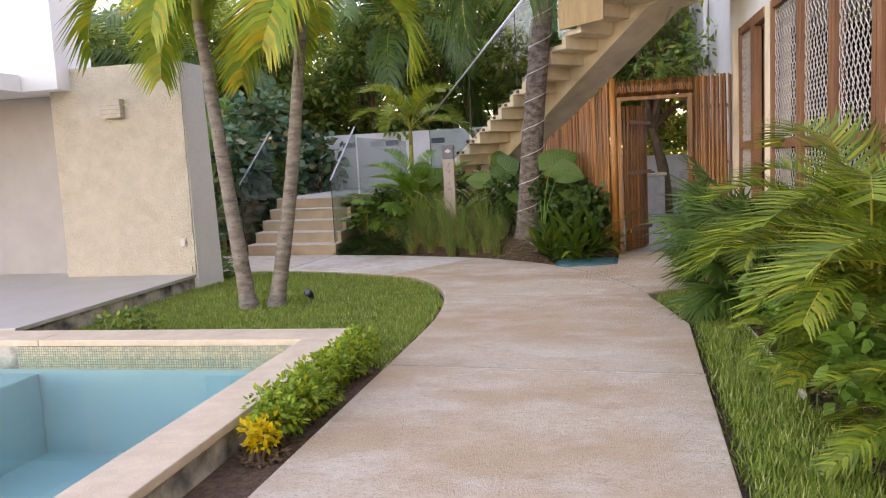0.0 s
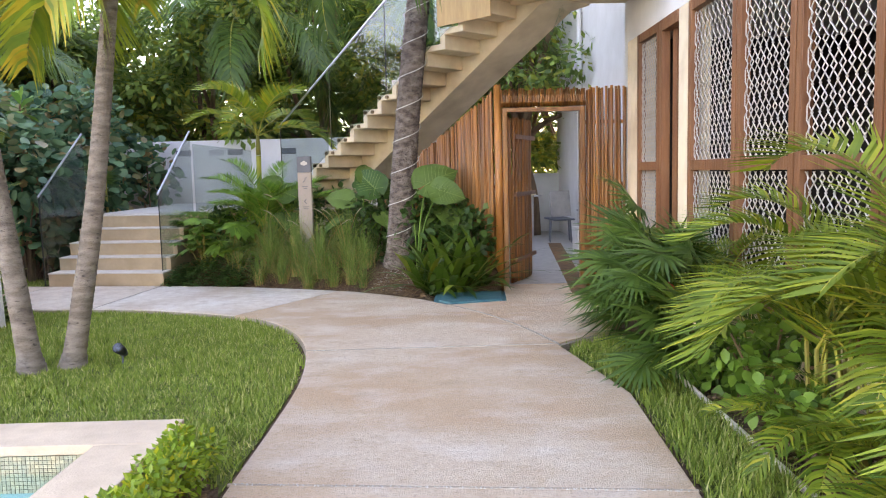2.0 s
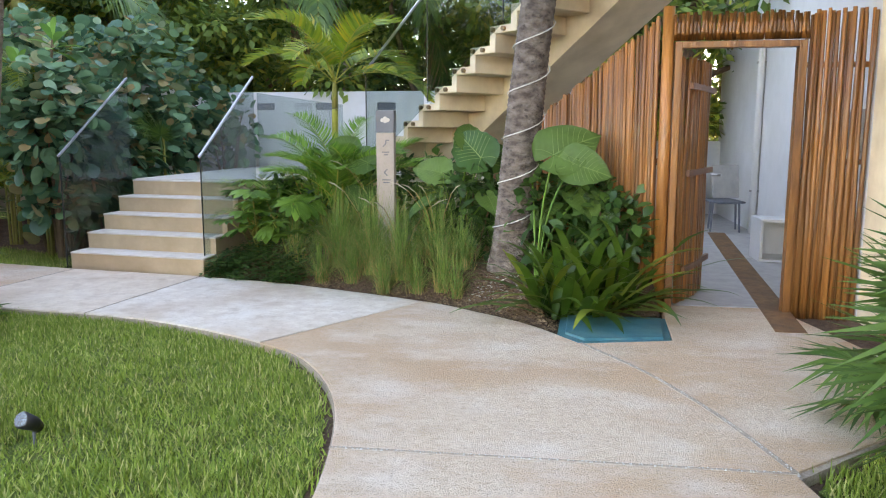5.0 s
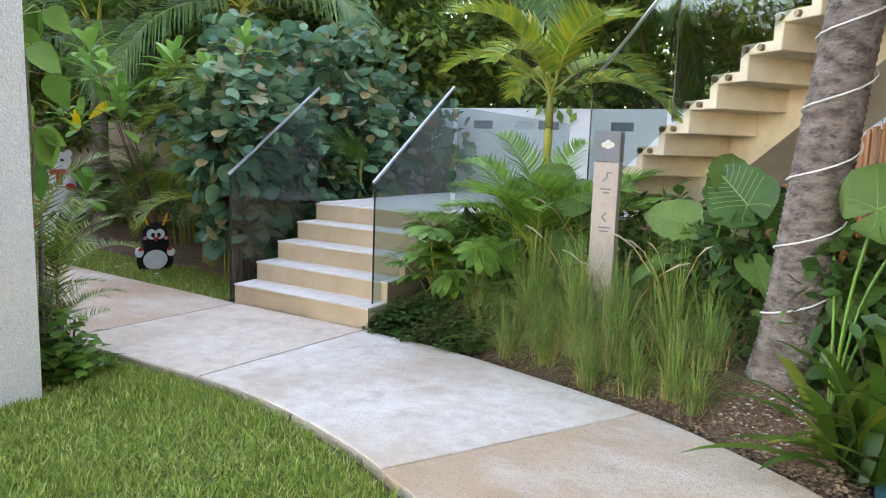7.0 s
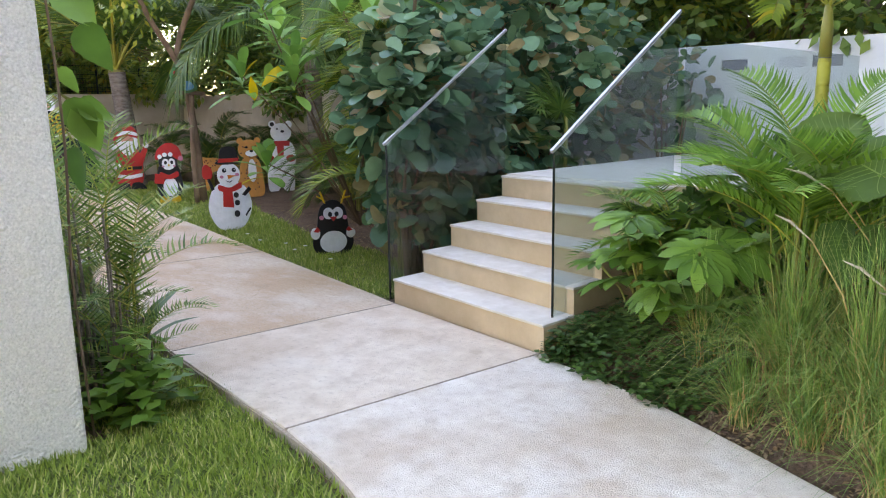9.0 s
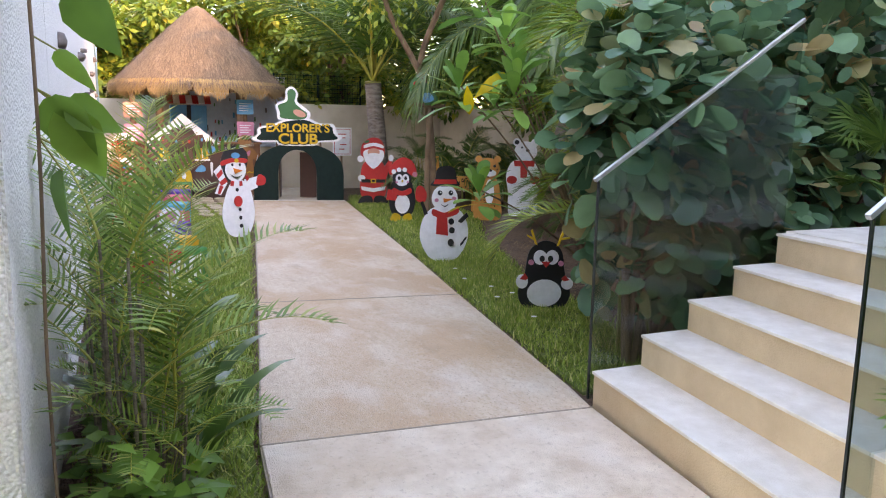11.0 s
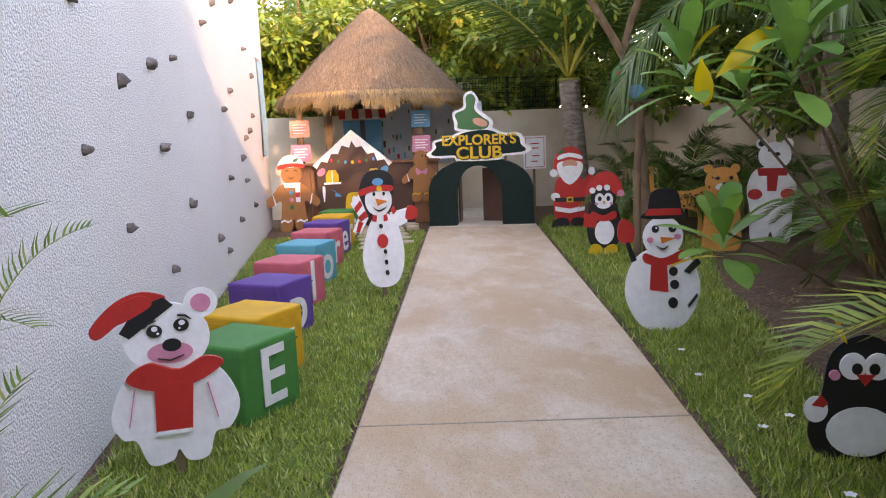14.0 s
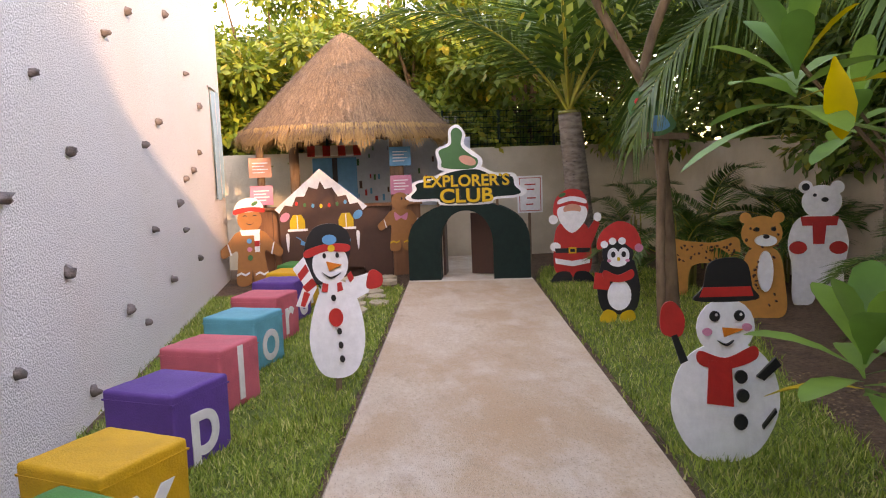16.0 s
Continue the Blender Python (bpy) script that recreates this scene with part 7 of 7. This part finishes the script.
cat_sp = [(SPOT, ell(rnd(-0.17, 0.17), rnd(0.1, 0.9), rnd(0.010, 0.018), rnd(0.008, 0.014), rnd(0, 180), 8)) for _ in range(38)]
cutout("jaguar_cutout", "orange painted sitting spotted cat cut-out", [
    (CAT, blob((-0.18, 0.0), (0.2, 0.0), (0.22, 0.3), (0.14, 0.65), (-0.12, 0.65), (-0.2, 0.3)), B), (CAT, ell(0.0, 0.82, 0.19, 0.17), B), (CAT, ell(-0.15, 0.97, 0.055, 0.055), B), (CAT, ell(0.15, 0.97, 0.055, 0.055), B)] + cat_sp + [(WHITE, ell(0.03, 0.45, 0.07, 0.2)), (WHITE, ell(0.03, 0.75, 0.10, 0.055)), (BLACK, ell(0.03, 0.79, 0.03, 0.02)), (BLACK, ell(-0.05, 0.86, 0.02, 0.02)), (BLACK, ell(0.10, 0.86, 0.02, 0.02))], stands(-13.1, 15.1, -20) @ Matrix.Scale(1.0, 4))
cutout("bear_cutout", "white painted bear cut-out with red mittens in the shade", [
    (WHITE, blob((-0.24, 0.0), (-0.06, 0.0), (0.0, 0.12), (0.06, 0.0), (0.24, 0.0), (0.26, 0.4), (0.3, 0.7), (0.18, 0.95), (-0.18, 0.95), (-0.3, 0.7), (-0.26, 0.4)), B), (WHITE, ell(0.03, 1.12, 0.2, 0.18), B), (WHITE, ell(-0.13, 1.28, 0.07, 0.07), B), (WHITE, ell(0.18, 1.27, 0.07, 0.07), B),
    (BLACK, ell(-0.13, 1.28, 0.04, 0.04)), (RED, [(-0.18, 0.96), (0.2, 0.96), (0.18, 0.86), (-0.16, 0.86)]), (RED, ell(-0.2, 0.62, 0.09, 0.07)), (RED, ell(0.2, 0.62, 0.09, 0.07)), (RED, [(-0.06, 0.9), (0.08, 0.9), (0.06, 0.66), (-0.05, 0.66)]), (BLACK, ell(0.06, 1.14, 0.035, 0.025)), (BLACK, ell(-0.04, 1.19, 0.018, 0.018))], stands(-13.5, 15.98, -25) @ Matrix.Scale(0.96, 4))
# parrot shape on a perch
perch = thing("parrot_perch", "green painted bird cut-out on a rough wooden perch", "perch", "painted cut-out figures")
part("post", tube(curve([(-12.85, 13.95, -0.06), (-12.86, 13.95, 0.9), (-12.85, 13.99, 1.72)], 5), 0.042, 9), M_BARK, perch, smooth=True)
part("arm", beam((-12.82, 13.7, 1.74), (-12.82, 14.2, 1.72), 0.06, 0.06, 0.01), M_BARK, perch)
bird = cutout("bird", "green and teal painted bird shape", [(GREEN, blob((-0.2, 0.1), (-0.12, -0.02), (0.05, -0.06), (0.2, 0.02), (0.12, 0.16), (-0.02, 0.3), (-0.14, 0.34), (-0.22, 0.24)), B), (TEAL, blob((0.0, -0.02), (0.14, 0.02), (0.08, 0.12), (-0.02, 0.1))), (RED, ell(-0.14, 0.25, 0.03, 0.03))], pose(0, 0, 0))
bird.parent = perch
bird.matrix_world = pose(-12.79, 13.86, 1.79, 0, 0, -10)
for key in ("category", "group"):
    del bird[key]

# ---- letter cubes ----
cols = [("green", (0.012, 0.20, 0.035)), ("yellow", (0.72, 0.36, 0.012)), ("purple", (0.115, 0.045, 0.26)), ("pink", (0.66, 0.12, 0.15)), ("turquoise", (0.03, 0.38, 0.46))]
CL = {n: mat(n + "_canvas", c, tuple(v * 0.82 for v in c), 8, 0.7, 0.25, 90, stain=tuple(min(1, v * 1.25 + 0.02) for v in c), sscale=3, samount=0.4) for n, c in cols}
P_LET = paint("letter_white", (0.78, 0.77, 0.74), 0.6)
spots = [("E", "green", -8.98, 10.30, 35), ("x", "yellow", -9.66, 10.30, 33), ("p", "purple", -10.72, 10.34, 30), ("l", "pink", -11.72, 10.42, 27), ("o", "turquoise", -12.80, 10.53, 25), ("r", "pink", -13.80, 10.62, 22), ("e", "purple", -14.75, 10.72, 20), ("r", "yellow", -15.5, 10.80, 18), ("s", "green", -16.2, 10.88, 18)]
for ch, colr, bx, by, rot in spots:
    S = 0.47
    e1 = Vector((-math.cos(radians(rot)), math.sin(radians(rot)), 0))
    e2 = Vector((-math.sin(radians(rot)), -math.cos(radians(rot)), 0))
    c = Vector((bx, by, 0)) - e1 * (S / 2) + e2 * (S / 2)
    q = thing("letter_cube", f"soft {colr} fabric-covered cube with a white letter", "cube", "letter cubes", at=pose(c.x, c.y, -0.045, 0, 0, math.degrees(math.atan2(e1.y, e1.x))))
    bm = bmesh.new()
    bmesh.ops.create_cube(bm, size=1, matrix=Matrix.Translation((0, 0, S * 0.46)) @ Matrix.Diagonal((S, S, S * 0.92, 1)))
    bmesh.ops.bevel(bm, geom=bm.edges[:], offset=0.022, segments=3, affect="EDGES", profile=0.6)
    bmesh.ops.subdivide_edges(bm, edges=[e for e in bm.edges if e.calc_length() > 0.2], cuts=5, use_grid_fill=True)
    for vt in bm.verts:
        w = noise.noise(vt.co * 7 + Vector((bx, by, 0))) * 0.006
        vt.co += vt.co.normalized() * w
    part("cover", bm, CL[colr], q, smooth=True)
    bm = box(-S / 2 - 0.003, S / 2 + 0.003, -S / 2 - 0.003, S / 2 + 0.003, S * 0.92 - 0.055, S * 0.92 - 0.047)
    part("seam", bm, CL[colr], q)
    me = text_mesh(ch, 0.52 if ch != "E" else 0.46, 0.003, 0.012)
    me.materials.append(P_LET)
    lt = new("letter", me)
    lt.parent = q
    lt.matrix_local = pose(0, -S / 2 - 0.006, S * 0.45, 90, 0, 0)

# ---- arch with sign ----
AM = pose(-16.39, 12.82, 0.0, 0, 0, -13.5)


def archpoly(w, h, n=20):
    return [(-w, 0.0)] + [(-w * math.cos(math.pi * k / n) * (1 if k else 1), h * (0.45 + 0.55 * math.sin(math.pi * k / n) ** 0.8)) for k in range(n + 1)] + [(w, 0.0)]


arch = thing("entrance_arch", "dark green felt-covered low arch over the path", "arch")
outer, inner = archpoly(0.83, 1.06), archpoly(0.36, 0.94)
inner = [(a - 0.03, b) for a, b in inner]
bm = bmesh.new()
rings = []
for x in (0.0, -0.30):
    rings.append(([bm.verts.new((x, a, b)) for a, b in outer], [bm.verts.new((x, a, b)) for a, b in inner]))
n = len(outer)
for i in range(n - 1):
    (fo, fi), (bo, bi) = rings
    bm.faces.new((fo[i], fo[i + 1], fi[i + 1], fi[i]))
    bm.faces.new((bo[i + 1], bo[i], bi[i], bi[i + 1]))
    bm.faces.new((fo[i + 1], fo[i], bo[i], bo[i + 1]))
    bm.faces.new((fi[i], fi[i + 1], bi[i + 1], bi[i]))
bmesh.ops.transform(bm, matrix=AM, verts=bm.verts)
bmesh.ops.recalc_face_normals(bm, faces=bm.faces)
part("arch", bm, P_DGREEN, arch)
dr = ob_mesh("door", box(0, 0.03, 0, 0.33, 0.02, 0.88, 0.008), P_DBROWN, arch)
dr.matrix_world = AM @ pose(-0.34, 0.32, 0, 0, 0, 160)
dr2 = ob_mesh("door", box(0, 0.03, 0, 0.33, 0.02, 0.88, 0.008), P_DBROWN, arch)
dr2.matrix_world = AM @ pose(-0.32, -0.38, 0, 0, 0, 88)
sign = thing("club_sign", "dark green name sign with yellow lettering and pale leaf border", "sign")
sb = cutout("panel", "", [(WHITE, blob((-0.82, 0.10), (-0.72, 0.18), (-0.70, 0.30), (-0.45, 0.36), (-0.2, 0.46), (0.15, 0.50), (0.4, 0.40), (0.66, 0.38), (0.72, 0.22), (0.83, 0.14), (0.7, 0.06), (0.4, 0.04), (0.3, -0.02), (-0.3, -0.02), (-0.4, 0.04), (-0.7, 0.04)), B), (DGREEN, blob((-0.74, 0.11), (-0.66, 0.20), (-0.66, 0.28), (-0.42, 0.33), (-0.2, 0.42), (0.15, 0.45), (0.38, 0.36), (0.62, 0.34), (0.66, 0.22), (0.74, 0.13), (0.66, 0.09), (0.38, 0.07), (0.28, 0.01), (-0.28, 0.01), (-0.38, 0.07), (-0.66, 0.07)))], pose(0, 0, 0))
sb.parent, sb.matrix_world = sign, AM @ pose(0.02, -0.02, 1.04)
for key in ("category", "group"):
    del sb[key]
for s, size, dz in (("EXPLORER’S", 0.185, 0.295), ("CLUB", 0.225, 0.095)):
    for dd, m, x in ((0.012, P_BLACK, 0.0), (0.0, P_YELLOW, 0.004)):
        me = text_mesh(s, size, 0.003, 0.024 if m is P_YELLOW else 0.045)
        me.materials.append(m)
        lt = new("lettering", me)
        lt.parent = sign
        lt.matrix_world = AM @ pose(0.03 + x, -0.01 + dd, 1.04 + dz - dd, 90, 0, 90) @ Matrix.Diagonal((1.16 if s[0] == "E" else 1.3, 1.15, 1, 1))
em = cutout("emblem", "plain green painted shape on the sign", [(WHITE, blob((-0.26, 0.02), (0.2, 0.0), (0.3, 0.14), (0.18, 0.26), (0.06, 0.36), (0.08, 0.5), (-0.02, 0.62), (-0.14, 0.56), (-0.16, 0.38), (-0.32, 0.30), (-0.30, 0.14)), B), (GREEN, blob((-0.22, 0.05), (0.16, 0.03), (0.24, 0.14), (0.14, 0.22), (0.02, 0.34), (0.04, 0.5), (-0.03, 0.58), (-0.11, 0.53), (-0.12, 0.36), (-0.28, 0.28), (-0.25, 0.15))), (SKIN, ell(0.1, 0.14, 0.12, 0.06, -20))], pose(0, 0, 0))
em.parent, em.matrix_world = sign, AM @ pose(0.015, -0.08, 1.47)
for key in ("category", "group"):
    del em[key]
part("bracket", beam(AM @ Vector((-0.03, -0.4, 0.9)), AM @ Vector((-0.03, -0.4, 1.3)), 0.03, 0.03), M_BARK, sign)
part("bracket", beam(AM @ Vector((-0.03, 0.4, 0.9)), AM @ Vector((-0.03, 0.4, 1.3)), 0.03, 0.03), M_BARK, sign)

# ---- thatched hut ----
HX, HY, HR, HE, HT = -18.6, 11.33, 1.66, 2.10, 3.68
hut = thing("palapa_hut", "round thatched hut with a conical straw roof on posts", "hut")
bm = bmesh.new()
N, K = 60, 14
rings = []
for i in range(K + 1):
    s = i / K
    r, z = HR * (1 - s) ** 0.92 + 0.03, HE + (HT - HE) * s
    rings.append([bm.verts.new((HX + math.cos(a) * r * (1 + 0.012 * noise.noise((a * 3, s * 5, 0))), HY + math.sin(a) * r, z + 0.03 * noise.noise((a * 4, s * 7, 2)))) for a in (2 * math.pi * k / N for k in range(N))])
for a, b in zip(rings, rings[1:]):
    for k in range(N):
        bm.faces.new((a[k], a[(k + 1) % N], b[(k + 1) % N], b[k]))
bm.faces.new(rings[-1])
bm.faces.new(rings[0][::-1])
roof = part("roof", bm, M_THATCH, hut, smooth=True)
g = Leafage()
for i in range(9000):
    s, a = rnd(0, 1) ** 1.3 * 0.97, rnd(0, 6.283)
    r, z = HR * (1 - s) ** 0.92 + 0.05, HE + (HT - HE) * s
    d = Vector((math.cos(a), math.sin(a), 0))
    p = Vector((HX, HY, 0)) + d * r + UP * (z + 0.02)
    dn = (d * rnd(0.65, 0.95) - UP * rnd(0.7, 1.0) + Vector((-d.y, d.x, 0)) * rnd(-0.2, 0.2)).normalized()
    q = rnd(0.10, 0.24)
    g.ribbon([p, p + dn * q], [0.012, 0.004], Vector((-d.y, d.x, 0)))
tagged(g.ob("straw", M_THATCH, roof, False), kind="stuff")
g = Leafage()
for i in range(9500):
    a = rnd(0, 6.283)
    d = Vector((math.cos(a), math.sin(a), 0))
    p = Vector((HX, HY, HE + rnd(0.0, 0.10))) + d * (HR * rnd(0.94, 1.02))
    q = rnd(0.12, 0.32) * (0.85 + 0.5 * noise.noise((a * 6, 0, 0)))
    g.ribbon([p, p + d * q * 0.35 - UP * q * rnd(0.7, 1.0)], [0.014, 0.004], Vector((-d.y, d.x, 0)))
tagged(g.ob("eave_fringe", M_BLOND, roof, False), kind="stuff")
for a in (35, -48, 145, 215):
    part("post", tube([(HX + 1.12 * math.cos(radians(a)), HY + 1.12 * math.sin(radians(a)), -0.06), (HX + 1.12 * math.cos(radians(a)), HY + 1.12 * math.sin(radians(a)), HE + 0.1)], 0.075, 10), M_BARK, hut, smooth=True)
for a0, a1 in ((35, -48), (-48, 215), (215, 145), (145, 35)):
    part("ring_beam", tube([(HX + 1.14 * math.cos(radians(a)), HY + 1.14 * math.sin(radians(a)), HE - 0.02) for a in (a0, a1)], 0.05, 8), M_BARK, hut)
counter = thing("hut_counter", "dark brown panelled counter in front of the hut", "counter")
for i in range(6):
    part("panel", box(-17.72, -17.60, 9.72 + 0.435 * i, 9.72 + 0.435 * i + 0.43, -0.05, 1.0, 0.006), P_DBROWN if 1 < i < 5 else M_WOOD, counter)
part("top", box(-17.80, -17.54, 9.70, 12.35, 1.002, 1.04, 0.006), M_WOOD, counter)
shp = [(DBROWN, [(-0.72, 0), (0.72, 0), (0.72, 0.95), (0.0, 1.42), (-0.72, 0.95)], B), (WHITE, [(-0.80, 0.92), (-0.72, 0.86), (-0.62, 0.98), (-0.5, 0.96), (-0.42, 1.1), (-0.28, 1.10), (-0.2, 1.24), (-0.05, 1.2), (0.0, 1.32), (0.08, 1.2), (0.2, 1.22), (0.3, 1.08), (0.44, 1.1), (0.5, 0.96), (0.64, 0.98), (0.72, 0.86), (0.80, 0.92), (0.0, 1.50)])]
for x in (-0.42, 0.42):
    shp += [(YELLOW, [(x - 0.13, 0.62), (x + 0.13, 0.62), (x + 0.13, 0.74), (x + 0.07, 0.83), (x - 0.07, 0.83), (x - 0.13, 0.74)]), (WHITE, [(x - 0.17, 0.585), (x + 0.17, 0.585), (x + 0.17, 0.62), (x - 0.17, 0.62)]), (WHITE, [(x - 0.008, 0.62), (x + 0.008, 0.62), (x + 0.008, 0.82), (x - 0.008, 0.82)]), (TEAL, blob((x - 0.17 * (1 if x > 0 else -1), 0.38), (x - 0.04, 0.50), (x + 0.05, 0.46), (x + 0.04, 0.38))), (WHITE, blob((x * 1.45 - 0.02, 0.5), (x * 1.45, 0.56), (x * 1.45 + 0.04, 0.52), (x * 1.45 + 0.02, 0.3), (x * 1.45, 0.3))), (PINK if x < 0 else TEAL, ell(x * 1.5, 0.8, 0.09, 0.06, 30))]
shp += [(YELLOW, blob((-0.16, 0.02), (0.16, 0.02), (0.17, 0.3), (0.1, 0.42), (-0.1, 0.42), (-0.17, 0.3))), (WHITE, ell(0, 0.3, 0.05, 0.07))]
shp += [((RED, GREEN, TEAL, YELLOW)[i % 4], ell(-0.42 + 0.14 * i, 1.0 - 0.05 * math.cos((i - 3) * 0.5), 0.026, 0.032)) for i in range(7)]
cutout("gingerbread_house_cutout", "dark brown painted gingerbread house front with white icing", shp, pose(-17.46, 10.86, 0.12, 0, 0, 0) @ Matrix.Diagonal((1, 0.83, 0.97, 1)), stake=0.0)
for y, z, c, lab in ((10.02, 1.62, P_SKIN, "framed pale printed notice on the hut post"), (10.02, 1.22, P_PINK, "pink printed notice on the hut post"), (12.05, 1.72, P_TEAL, "blue printed notice on the hut post"), (12.05, 1.30, P_PINK, "pink printed notice on the hut post")):
    nt = thing("notice", lab, "notice", "hut notices")
    board = part("board", box(-17.60, -17.585, y - 0.16, y + 0.16, z - 0.14, z + 0.14, 0.004), c, nt)
    bm = bmesh.new()
    for k in range(4):
        box(-17.584, -17.580, y - 0.11, y + 0.11 - 0.05 * (k % 2), z + 0.06 - 0.045 * k, z + 0.075 - 0.045 * k, bm=bm)
    part("lines", bm, P_WHITE, board)
for y in (10.02, 12.05):
    nb = tagged(ob_mesh("notice_post", tube([(-17.66, y, 1.03), (-17.66, y, 2.2)], 0.055, 8), M_BARK, None, True), "rough timber post carrying notices", "post", "hut posts")
mural = thing("mural_board", "pale blue painted board scattered with small trees", "mural")
board = part("board", box(-19.36, -19.33, 11.2, 13.45, 0.9, 2.05, 0.004), paint("pale_blue_paint", (0.52, 0.60, 0.70)), mural)
random.seed(8)
for i in range(46):
    y, z, h = 11.3 + rnd(0, 2.05), rnd(1.0, 1.9), rnd(0.06, 0.13)
    part("tree_mark", box(-19.328, -19.325, y - h * 0.18, y + h * 0.18, z, z + h), (P_GREEN, P_RED, P_TEAL, P_DBROWN)[i % 4], board)
poster = thing("poster", "white notice board with red line drawing on the wall", "poster")
sheet = part("sheet", box(-18.30, -18.285, 14.0, 14.42, 0.75, 1.35, 0.004), P_WHITE, poster)
bm = bmesh.new()
for y0, y1, z0, z1 in ((14.03, 14.39, 0.78, 0.79), (14.03, 14.39, 1.31, 1.32), (14.03, 14.04, 0.78, 1.32), (14.38, 14.39, 0.78, 1.32), (14.12, 14.3, 1.2, 1.22), (14.14, 14.28, 1.12, 1.14), (14.16, 14.30, 0.98, 1.0), (14.14, 14.26, 0.88, 0.9)):
    box(-18.284, -18.281, y0, y1, z0, z1, bm=bm)
part("drawing", bm, P_RED, sheet)
part("stake", beam((-18.32, 14.2, -0.05), (-18.32, 14.2, 1.3), 0.04, 0.03), M_BARK, poster)
toy = thing("play_tower", "small blue play booth with red and white awning behind the counter", "play booth")
part("body", box(-18.9, -18.6, 10.75, 11.45, 0.9, 1.75, 0.01), P_TEAL, toy)
for i in range(7):
    part("awning_stripe", obox(pose(-18.55, 10.74 + 0.12 * i, 1.86, 0, 35, 0), 0.28, 0.118, 0.02, 0.003), P_RED if i % 2 == 0 else P_WHITE, toy)
part("shutter", box(-18.59, -18.57, 11.06, 11.14, 0.95, 1.75), P_BLACK, toy)
cloth = thing("hanging_towel", "pale blue cloth hanging on the wall end", "cloth")
v, f = [], []
for i in range(9):
    for j in range(9):
        v.append((-18.0 + 0.10 * i, 9.43 + 0.035 * math.sin(i * 1.6 + j * 0.3), 2.72 - 0.19 * j + 0.02 * math.sin(i)))
f = [(i * 9 + j, i * 9 + j + 1, i * 9 + j + 10, i * 9 + j + 9) for i in range(8) for j in range(8)]
lists("cloth", v, f, paint("pale_blue_cloth", (0.32, 0.52, 0.62), 0.9), cloth, True)
part("rod", tube([(-18.1, 9.43, 2.74), (-17.1, 9.43, 2.74)], 0.012, 6), M_STEEL, cloth)

# green mesh fence on top of the boundary wall
mf = thing("mesh_fence", "dark green wire mesh fence along the boundary wall top", "fence")
for i in range(7):
    part("post", tube([(-19.5, 11.0 + 1.0 * i, 1.86), (-19.5, 11.0 + 1.0 * i, 2.52)], 0.022, 8), P_DGREEN, mf)
for i in range(7):
    part("wire", tube([(-19.5, 11.0, 1.92 + 0.095 * i), (-19.5, 17.0, 1.92 + 0.095 * i)], 0.006, 5), P_DGREEN, mf)
bm = bmesh.new()
for i in range(100):
    tube([(-19.495, 11.03 + 0.06 * i, 1.88), (-19.495, 11.03 + 0.06 * i, 2.5)], 0.0035, 4, bm)
tagged(part("mesh", bm, P_DGREEN, mf), kind="stuff")
cab = thing("utility_cabinet", "pale blue-grey utility cabinet standing behind the wall", "cabinet")
part("body", box(-20.3, -19.95, 12.95, 13.35, -0.06, 2.45, 0.01), M_WHITE, cab)
part("door", box(-19.949, -19.935, 12.98, 13.32, 1.2, 2.4, 0.004), M_GREYL, cab)

# flagstones in front of the hut
random.seed(31)
fl = tagged(new("flagstone_paving"), "irregular tan flagstones in front of the hut", "paving", "", "structure")
for i in range(7):
    for j in range(5):
        cx, cy, r = -17.25 + 0.42 * i, 10.95 + 0.27 * j, rnd(0.15, 0.2)
        if cy > 11.98 - (cx + 16.45) * 0.17 - 0.24 or cx < -17.4:
            continue
        a0 = rnd(0, 1)
        part("stone", prism([(cx + r * rnd(0.85, 1.12) * 1.15 * math.cos(a0 + k * 1.047), cy + r * rnd(0.8, 1.05) * 0.82 * math.sin(a0 + k * 1.047)) for k in range(6)], -0.08, -0.01 + rnd(-0.004, 0.004), bevel=0.006), M_PAVE, fl)

# small flowers fallen on the corridor lawn
g = Leafage()
for x, y in ((-7.9, 12.55), (-8.3, 12.7), (-8.0, 12.75), (-7.2, 12.5), (-8.7, 12.62), (-9.2, 12.75)):
    for k in range(5):
        a = k * 1.257
        g.leaf(Vector((x, y, 0.0)), Vector((math.cos(a), math.sin(a), 0.35)), UP, 0.03, 0.022)
tagged(g.ob("fallen_flowers", P_WHITE), "small white fallen blossoms on the grass", "flowers", "", "stuff")
g = Leafage()
for k in range(5):
    a = k * 1.257
    g.leaf(Vector((1.22, 6.6, 0.62)), Vector((-0.8, math.cos(a), math.sin(a))), Vector((-1, 0, 0.2)), 0.06, 0.05)
tagged(g.ob("hibiscus_flower", P_RED), "single red hibiscus bloom on the shrub", "flower")

spot = thing("garden_spotlight", "small black garden spotlight on a spike in the lawn", "spotlight")
part("spike", tube([(-2.80, 7.66, -0.10), (-2.80, 7.66, 0.03)], 0.008, 6), M_GREY, spot)
part("head", tube([(-2.80, 7.69, 0.03), (-2.80, 7.66, 0.06), (-2.81, 7.60, 0.10)], [0.03, 0.035, 0.042], 12), P_BLACK, spot, smooth=True)
part("lens", tube([(-2.8105, 7.597, 0.1015), (-2.811, 7.594, 0.103)], 0.036, 12), M_GLASS, spot)
